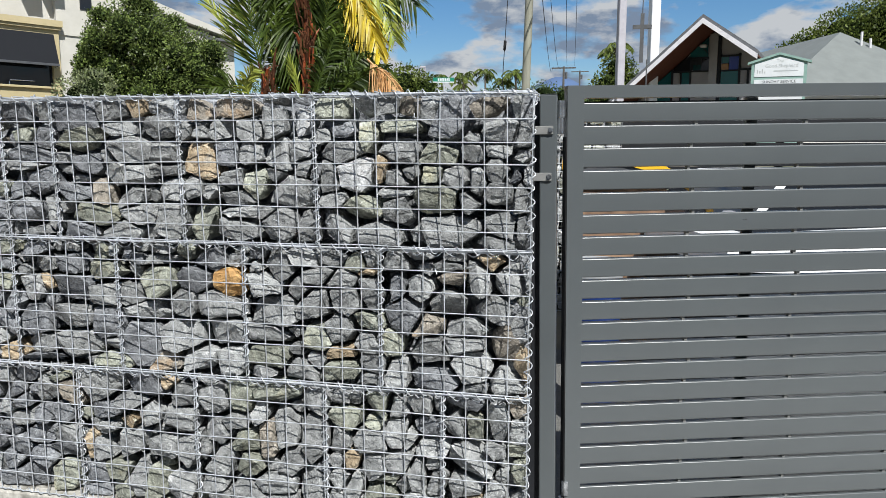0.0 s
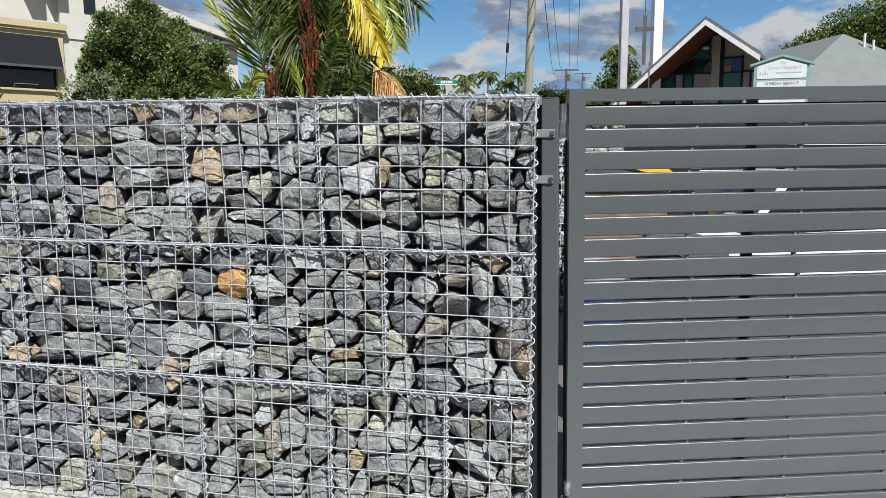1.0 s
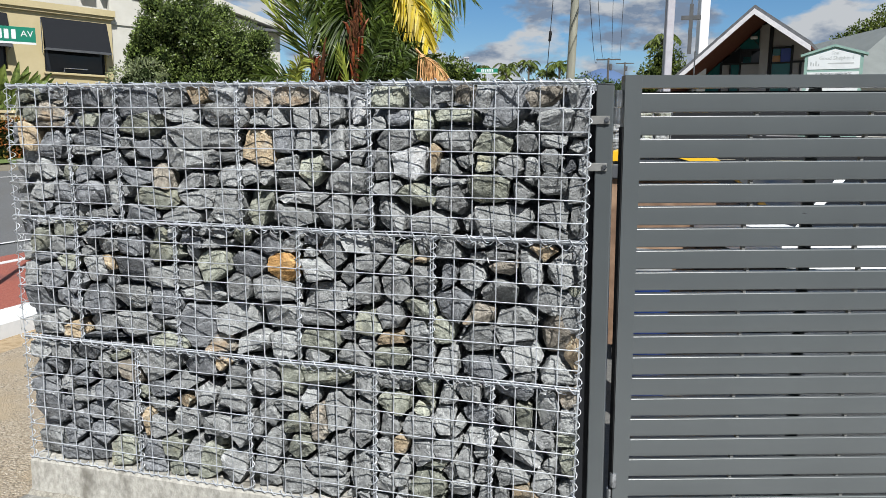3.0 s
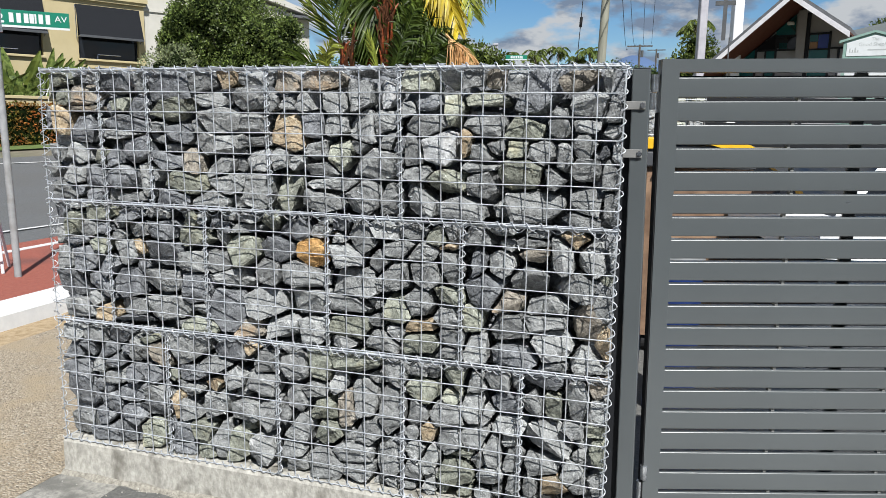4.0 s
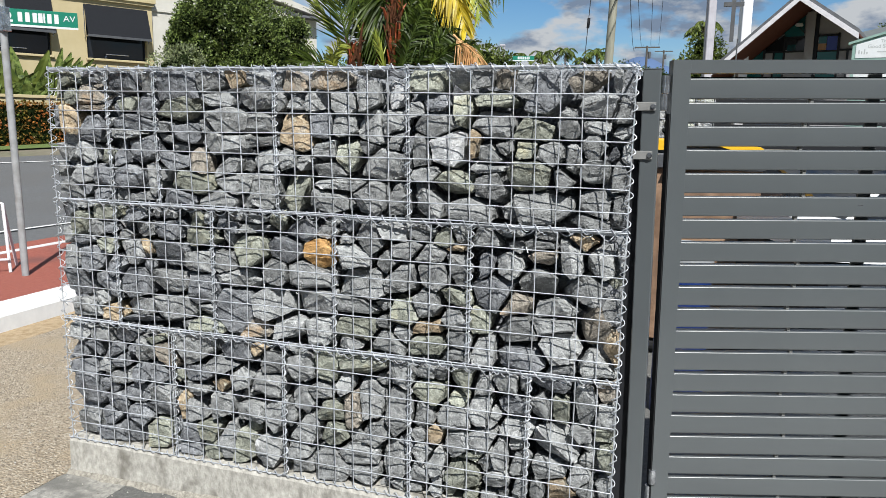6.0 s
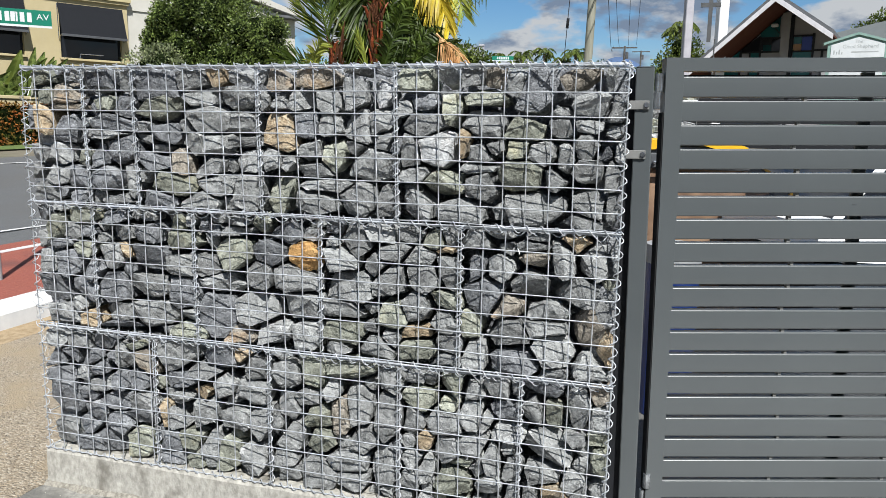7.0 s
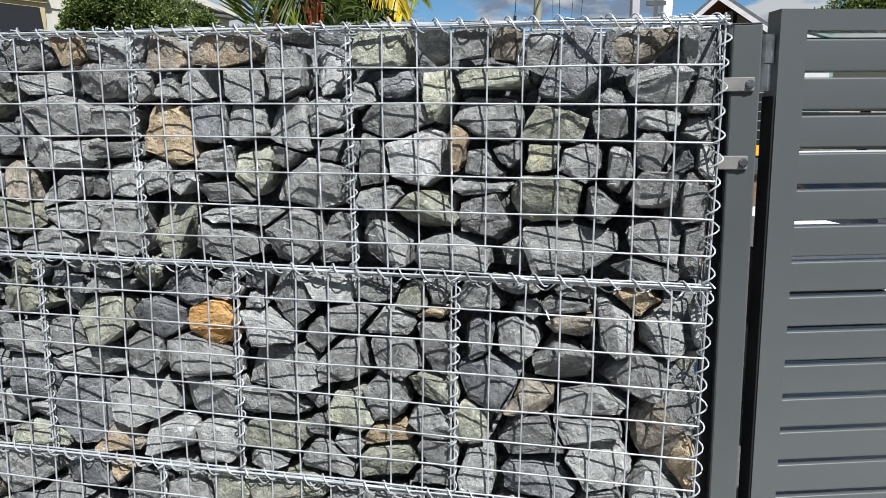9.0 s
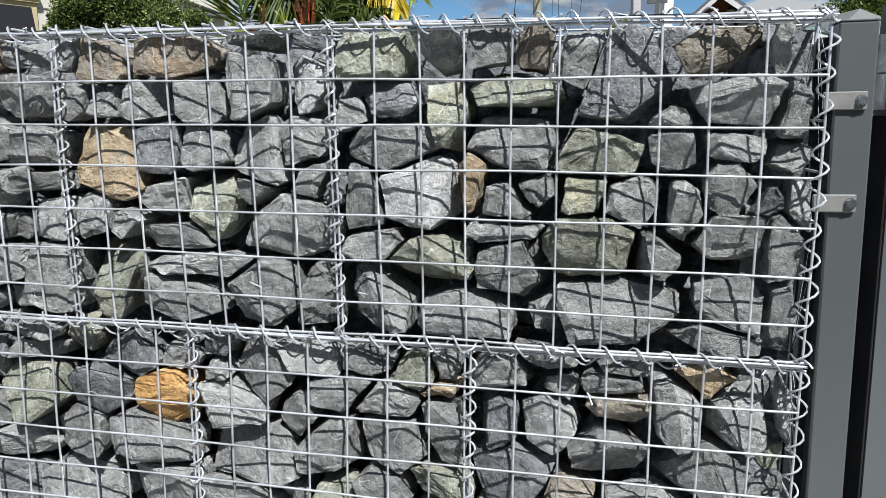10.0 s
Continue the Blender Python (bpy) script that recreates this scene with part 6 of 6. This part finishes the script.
for i in range(7):
    x = -6.2 + i * 0.75 + br3.uniform(-0.2, 0.2)
    pad = thing("broadleaf_plant", "broad-leaved green garden plant behind the low wall", "plant", FM @ pose(x, 1.1, 1.5), "garden plants along the wall")
    for k in range(20):
        a, lg = br3.uniform(-0.75, 0.75), br3.uniform(1.0, 2.5)
        s = Shape()
        w = br3.uniform(0.13, 0.22)
        for j in range(7):
            u = j / 6
            c = Vector((a * lg * u + 0.1 * a, br3.uniform(-0.05, 0.05) + 0.35 * u * math.sin(k), lg * (u - 0.35 * abs(a) * u * u)))
            ww = w * math.sin(math.pi * min(1, max(0.04, (u - 0.25) / 0.78))) if u > 0.25 else 0.015
            s.v += [(c.x - ww, c.y, c.z), (c.x, c.y - 0.03, c.z), (c.x + ww, c.y, c.z)]
        for j in range(6):
            q = 3 * j
            s.f += [(q, q + 1, q + 4, q + 3), (q + 1, q + 2, q + 5, q + 4)]
        part("leaf", s, TREE_LEAF if k % 3 == 0 else LEAF, pad)

# ---- chapel: along its front, into it, up ----
CX = Vector((0.96, -0.28, 0))
CM = Matrix(((CX.x, -CX.y, 0, 3.59), (CX.y, CX.x, 0, 27.36), (0, 0, 1, 0), (0, 0, 0, 1)))
chapel = thing("chapel", "gabled chapel with white barge boards and coloured glass panes", "church", CM)
APEX, PEAK, LEFT, RIGHT, DEPTH = 6.42, 0.12, -4.6, 2.08, 3.0


def under(x, drop=0.0):
    return APEX - (0.885 if x < PEAK else 0.72) * abs(x - PEAK) - drop


for x1 in (LEFT, RIGHT):
    part("roof", Shape().prism([(PEAK, -0.03, APEX + 0.04), (x1, -0.03, under(x1) + 0.04), (x1, -0.03, under(x1, 0.10)), (PEAK, -0.03, APEX - 0.10)], (0, 14, 0)), ROOF_DARK, chapel)
    part("barge_board", Shape().prism([(PEAK, -0.07, APEX - 0.10), (x1, -0.07, under(x1, 0.10)), (x1, -0.07, under(x1, 0.30)), (PEAK, -0.07, APEX - 0.30)], (0, 0.05, 0)), TRIM, chapel, "white barge board")
    part("soffit", Shape().prism([(PEAK, 0.0, APEX - 0.11), (x1, 0.0, under(x1, 0.11)), (x1, 0.0, under(x1, 0.17)), (PEAK, 0.0, APEX - 0.17)], (0, DEPTH, 0)), SOFFIT, chapel, "red-brown boarded soffit")
part("wall", Shape().prism([(LEFT + 0.2, DEPTH, 1.2), (RIGHT - 0.1, DEPTH, 1.2), (RIGHT - 0.1, DEPTH, under(RIGHT, 0.1)), (PEAK, DEPTH, APEX - 0.2), (LEFT + 0.2, DEPTH, under(LEFT, 0.1))], (0, 8, 0)), CHAPEL_WALL, chapel)
part("column", Shape().box((-0.04, DEPTH - 0.2, 1.2), (0.27, DEPTH, under(0.27, 0.2))), CHAPEL_WALL, chapel, "pale rendered column")
part("column_gap", Shape().box((0.272, DEPTH - 0.12, 1.2), (0.40, DEPTH - 0.004, under(0.4, 0.2))), MULLION, chapel)


def pane(mat, x0, x1, z0, z1):
    top0, top1 = min(z1, under(x0, 0.2)), min(z1, under(x1, 0.2))
    if max(top0, top1) > z0:
        part("pane", Shape().prism([(x0, DEPTH - 0.04, z0), (x1, DEPTH - 0.04, z0), (x1, DEPTH - 0.04, max(z0 + 0.01, top1)), (x0, DEPTH - 0.04, max(z0 + 0.01, top0))], (0, 0.03, 0)), mat, chapel)


# DARK_GLASS here is only a dark fill for two upper panels
for mat, x0, x1, z0, z1 in ((TEAL, -2.3, -1.56, 3.4, 5.2), (TEAL, -1.14, -0.8, 3.4, 4.68), (TEAL, -0.82, -0.12, 5.2, 6.2), (MULLION, -0.78, -0.38, 4.72, 5.17), (DARK_GLASS, -1.48, -0.82, 4.69, 5.3), (DARK_GLASS, -0.37, -0.05, 4.69, 5.14),
                            (TEAL, -0.68, -0.38, 4.68, 4.92), (TEAL, 0.42, 1.10, 3.4, 4.60), (COBALT, 0.72, 1.08, 4.66, 5.18), (AMBER, 0.42, 0.70, 4.66, 4.91), (TEAL, 0.42, 0.70, 4.93, 5.18)):
    pane(mat, x0, x1, z0, z1)
for x0, x1, z0, z1 in ((-1.56, -1.48, 3.4, 4.9), (-0.82, -0.75, 3.4, 5.24), (-1.5, -0.05, 4.62, 4.69), (-1.19, -1.13, 3.4, 4.64), (-0.8, -0.08, 5.15, 5.22), (0.4, 1.16, 5.18, 5.25), (1.09, 1.17, 3.4, 5.3), (1.17, 1.9, 4.62, 4.69), (1.42, 1.50, 3.4, 4.64), (0.4, 1.12, 4.60, 4.66)):
    part("mullion", Shape().box((x0, DEPTH - 0.08, z0), (x1, DEPTH - 0.004, min(z1, under(x0, 0.2), under(x1, 0.2)))), MULLION, chapel)
lamp = part("floodlight", Shape().soft_box((-0.42, DEPTH - 0.35, 5.58), (-0.16, DEPTH - 0.12, 5.70), 0.03), TRIM, chapel, "small white floodlight")
part("lamp_bracket", Shape().tube([(-0.29, DEPTH - 0.2, 5.56), (-0.1, DEPTH - 0.1, 5.34)], 0.02, 6), MULLION, lamp)
hall = thing("church_hall", "low hall with a grey metal hipped roof", "building", pose(10.34, 34.19, 0))
part("roof", Shape().prism([(0, 0, 6.6), (-2.08, 7.24, 6.6), (-6.5, 5.6, 3.9), (-3.4, -5.2, 3.9)], (0, 0, -0.08)).prism([(0, 0, 6.6), (-3.4, -5.2, 3.9), (4.6, -2.9, 3.9)], (0, 0, -0.08)).prism([(0, 0, 6.6), (4.6, -2.9, 3.9), (2.6, 9.0, 3.9), (-2.08, 7.24, 6.6)], (0, 0, -0.08)), ROOF_GREY, hall)
part("wall", Shape().prism([(-5.8, 5.0, 1.0), (-3.1, -4.6, 1.0), (4.0, -2.6, 1.0), (2.2, 8.4, 1.0)], (0, 0, 2.95)), OFFWHITE, hall)
for x, y, z in ((0.62, -0.9, 6.05), (0.95, -1.0, 5.75)):
    part("vent_pipe", Shape().tube([(x, y, z - 0.4), (x, y, z + 0.42)], 0.05, 8), TRIM, hall)
for name, x, y, r, mat, lab in (("steeple_post", 0.69, 24.55, 0.13, GREY_STEEL, "tall grey square steeple post"), ("steeple_post", 2.10, 30.0, 0.19, WHITE_STEEL, "tall white square steeple post")):
    sp = thing(name, lab, "steeple post", pose(x, y, rise(y), 0, 0, 20), "posts of the steeple")
    part("shaft", Shape().soft_box((-r, -r, -0.3), (r, r, 12.0), 0.02), mat, sp)
cross = thing("steel_cross", "dark grey steel cross hung between the steeple posts", "cross", pose(1.43, 25.53, 0))
part("upright", Shape().box((-0.065, -0.05, 4.55), (0.065, 0.05, 6.25)), CROSS_STEEL, cross)
part("arm", Shape().box((-0.33, -0.049, 5.72), (0.33, 0.049, 5.86)), CROSS_STEEL, cross)
part("hanger", Shape().tube([(0, 0, 6.25), (0.04, 0, 11.0)], 0.018, 6), CROSS_STEEL, cross)
part("foot_post", Shape().tube([(0.22, 0.3, 1.2), (0.22, 0.3, 4.68)], 0.025, 8), CROSS_STEEL, cross)
SB = pose(4.75, 19.09, -0.05, 0, 0, -11)
board = thing("notice_board", "white church notice board in a gabled grey-green casing", "notice board", SB)
part("casing", Shape().prism([(-0.70, 0.0, 1.6), (0.66, 0.0, 1.6), (0.66, 0.0, 3.84), (0.0, 0.0, 4.06), (-0.70, 0.0, 3.84)], (0, 0.18, 0)), FRAME_GREEN, board)
part("cap", Shape().prism([(-0.80, -0.04, 3.80), (-0.02, -0.04, 4.04), (0.76, -0.04, 3.80), (0.76, -0.04, 3.86), (-0.02, -0.04, 4.10), (-0.80, -0.04, 3.86)], (0, 0.26, 0)), FRAME_GREEN, board)
part("face", Shape().prism([(-0.62, -0.012, 3.47), (0.58, -0.012, 3.47), (0.58, -0.012, 3.80), (0.0, -0.012, 3.98), (-0.62, -0.012, 3.80)], (0, 0.01, 0)), SIGN_WHITE, board)
part("lower_face", Shape().box((-0.62, -0.012, 2.6), (0.58, -0.002, 3.40)), SIGN_WHITE, board)
lettering("The", 0.11, pose(0.0, -0.014, 3.84, 90, 0, 0), INK, board)
lettering("Good Shepherd", 0.125, pose(0.04, -0.014, 3.71, 90, 0, 0), INK, board)
for x, w, z, h in ((-0.15, 0.6, 3.60, 0.03), (-0.56, 0.03, 3.56, 0.10), (-0.50, 0.03, 3.56, 0.07), (-0.44, 0.03, 3.56, 0.12), (-0.38, 0.03, 3.56, 0.05)):
    part("bar", Shape().box((x, -0.0145, z), (x + w, -0.0125, z + h)), INK, board)
lettering("SUNDAY SERVICE", 0.105, pose(0.0, -0.014, 3.30, 90, 0, 0), BLACK, board)
for x in (-0.6, 0.5):
    part("leg", Shape().box((x, 0.05, 0.6), (x + 0.1, 0.15, 1.6)), FRAME_GREEN, board)

# ---- poles and cables along the street ----
up = thing("utility_pole", "weathered timber utility pole", "utility pole", pose(-2.44, 22.44, rise(22.4), 0, 1.4, 0))
part("shaft", Shape().tube([(0, 0, -0.5), (0.01, 0, 4), (0, 0, 10.5)], 0.145, 14, r1=0.12), POLE_WOOD, up, smooth=True)
part("crossarm", Shape().soft_box((-1.1, -0.06, 9.6), (1.1, 0.06, 9.72), 0.01), POLE_WOOD, up)
guy = thing("guy_wire", "stay wire with a blue-black insulator", "guy wire", pose(-2.6, 20.0, 0))
part("cable", Shape().tube([(-0.37, 0.0, 0.8), (0.05, 0.0, 8.5)], 0.012, 6), BLACK, guy)
part("insulator", Shape().tube([(-0.17, 0, 4.40), (-0.165, 0, 4.46), (-0.155, 0, 4.62), (-0.152, 0, 4.68)], 0.045, 8), BLACK, guy, "dark blue insulator")
for i, (x, y, h) in enumerate(((-5.7, 106.0, 12.8), (-4.9, 150.0, 16.5))):
    fp = thing("utility_pole", "far timber utility pole with a crossarm", "utility pole", pose(x, y, rise(y)), "utility poles along the street")
    t = h - rise(y)
    part("shaft", Shape().tube([(0, 0, -0.5), (0, 0, t)], 0.19, 8, r1=0.15), OLD_POLE, fp)
    part("crossarm", Shape().box((-1.7, -0.08, t - 0.3), (1.7, 0.08, t - 0.12)), OLD_POLE, fp)
    part("transformer", Shape().tube([(0.35, 0, t - 1.7), (0.35, 0, t - 0.8)], 0.2, 8), CROSS_STEEL, fp)
for i, (x, z) in enumerate(((-1.9, 6.5), (-1.75, 7.6), (-1.15, 8.3), (-0.75, 8.6))):
    cb = thing("power_cable", "thin black overhead power cable", "power cable", group="overhead cables")
    pts = []
    a, b = Vector((-5.7 - 1.5 + i * 1.0, 106.0, 12.95)), Vector((x, 22.4, z))
    for k in range(19):
        t = k / 17
        p = a.lerp(b, t)
        pts.append((p.x, p.y, p.z - 1.6 * math.sin(math.pi * min(1, t))))
    part("cable", Shape().tube(pts, 0.016, 4), BLACK, cb)
rs = thing("street_sign", "distant green street name blade on a pole", "street sign", pose(-6.55, 28.84, rise(28.8), 0, 0, 12))
hz = 4.32 - rise(28.8)
part("pole", Shape().tube([(0.02, 0.03, 0), (0.02, 0.03, hz)], 0.035, 8), GALV, rs)
bl = part("blade", Shape().soft_box((-0.45, -0.01, hz - 0.05), (0.45, 0.01, hz + 0.13), 0.003), SIGN_GREEN, rs)
part("border", Shape().box((-0.45, -0.014, hz - 0.08), (0.45, -0.011, hz - 0.04)), SIGN_WHITE, bl)
for k in range(7):
    part("bar", Shape().box((-0.24 + k * 0.075, -0.014, hz - 0.01), (-0.19 + k * 0.075, -0.011, hz + 0.10)), SIGN_WHITE, bl)
lp = thing("light_pole", "thin grey light pole before the far trees", "light pole", pose(-9.6, 38.0, rise(38)))
part("shaft", Shape().tube([(0, 0, 0), (0, 0, 3.9)], 0.05, 8), GREY_STEEL, lp)
part("lamp_head", Shape().soft_box((-0.25, -0.08, 3.9), (0.05, 0.08, 4.0), 0.02), GREY_STEEL, lp)

# ---- far trees and hills ----
tree("far_tree", "round green tree along the far street", (-10.8, 38, rise(38)), [(0.2, 0, 2.9, 1.35), (-1.3, 0.5, 2.2, 1.5), (1.2, 0, 2.6, 1.05), (1.9, 0.2, 1.9, 0.9), (-2.6, 0, 2.6, 1.6)], 9000, 0.17, TREE_LEAF, 51, 0.15, core=0.72)
tree("far_tree", "leafy green tree behind the steeple posts", (0.9, 43, rise(43)), [(0, 0, 3.9, 1.0), (-0.6, 0, 2.9, 1.0), (0.7, 0, 2.9, 1.1), (1.5, 0, 2.2, 1.0), (-0.2, 0, 2.0, 1.2)], 5200, 0.17, TREE_LEAF, 52, 0.12, core=0.72)
tree("far_tree", "tall leafy tree behind the hall roof", (14.2, 47, rise(47)), [(0, 0, 5.6, 2.0), (-1.8, 0, 5.0, 1.4), (2.4, 0, 6.3, 2.4), (-3.0, 0, 4.6, 1.0), (4.6, 0, 5.6, 2.4), (0.6, 0.5, 3.4, 2.4), (3, 0, 3.6, 2.5)], 34000, 0.16, TREE_LEAF, 53, 0.2, core=0.72)
wr = random.Random(77)
wood_lumps = []
for i in range(34):
    x = -15 + i * 0.58 + wr.uniform(-0.3, 0.3)
    y = wr.uniform(58, 70)
    wood_lumps.append((x, y, rise(y) + wr.uniform(1.3, 2.5), wr.uniform(0.9, 1.6)))
# near-black lumps for the shade between the far leaves
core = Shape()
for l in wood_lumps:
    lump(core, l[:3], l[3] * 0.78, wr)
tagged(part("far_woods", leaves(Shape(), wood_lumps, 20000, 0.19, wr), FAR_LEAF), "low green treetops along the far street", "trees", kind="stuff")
tagged(part("far_woods_core", core, CORE), "near-black lumps standing for shade inside the far trees", "trees", kind="stuff")
for i, (x, y, z, k) in enumerate(((-10.9, 56.5, 7.25, 1.0), (-9.2, 56.8, 7.45, 0.9), (-7.9, 58.0, 6.9, 0.8), (-6.8, 57.1, 7.4, 1.05), (-12.8, 57.0, 7.3, 0.7), (0.75, 44.5, 7.75, 0.95), (-11.7, 60.0, 6.9, 0.8))):
    fpalm = thing("far_palm", "feathery palm tree far down the street", "palm", pose(x, y, rise(y)), "palms along the far street")
    t = z - rise(y) - 0.35
    part("trunk", Shape().tube([(0, 0, -0.2), (0.03, 0, t * 0.6), (0, 0, t)], 0.11 * k, 8, r1=0.08 * k), BARK, fpalm)
    pr4 = random.Random(90 + i)
    for j in range(14):
        a = j * 0.449 + pr4.uniform(-0.2, 0.2)
        e = pr4.uniform(0.2, 1.0)
        c, s2 = math.cos(a), math.sin(a)
        part("frond", frond(Shape(), (0, 0, t), (c * 0.5 * k, s2 * 0.5 * k, t + e * k), (c * 1.1 * k, s2 * 1.1 * k, t + (e - 0.75) * k), 20, 0.40 * k, pr4, spread=0.6, droop=0.6, width=0.06, upright=Vector((0, 0, 1)), stem=0.02), TREE_LEAF, fpalm)
ridge = Shape()
hn = 90
for i in range(hn + 1):
    x = -700 + 1100 * i / hn
    h = 119 + 8 * noise.noise(Vector((x * 0.009, 1.7, 0))) + 3 * noise.noise(Vector((x * 0.03, 4.2, 0))) + 27 * math.exp(-((x + 99) / 30) ** 2) + 9 * math.exp(-((x + 66) / 22) ** 2) + 8 * math.exp(-((x + 135) / 24) ** 2)
    ridge.v += [(x, 1500, 0), (x, 1500, h * 0.6), (x, 1590, h), (x, 1800, 0)]
for i in range(hn):
    for j in range(3):
        k = 4 * i + j
        ridge.f.append((k, k + 4, k + 5, k + 1))
tagged(part("backdrop_hills", ridge, HILL, smooth=True), "hazy blue hills on the horizon", "hills", kind="structure")
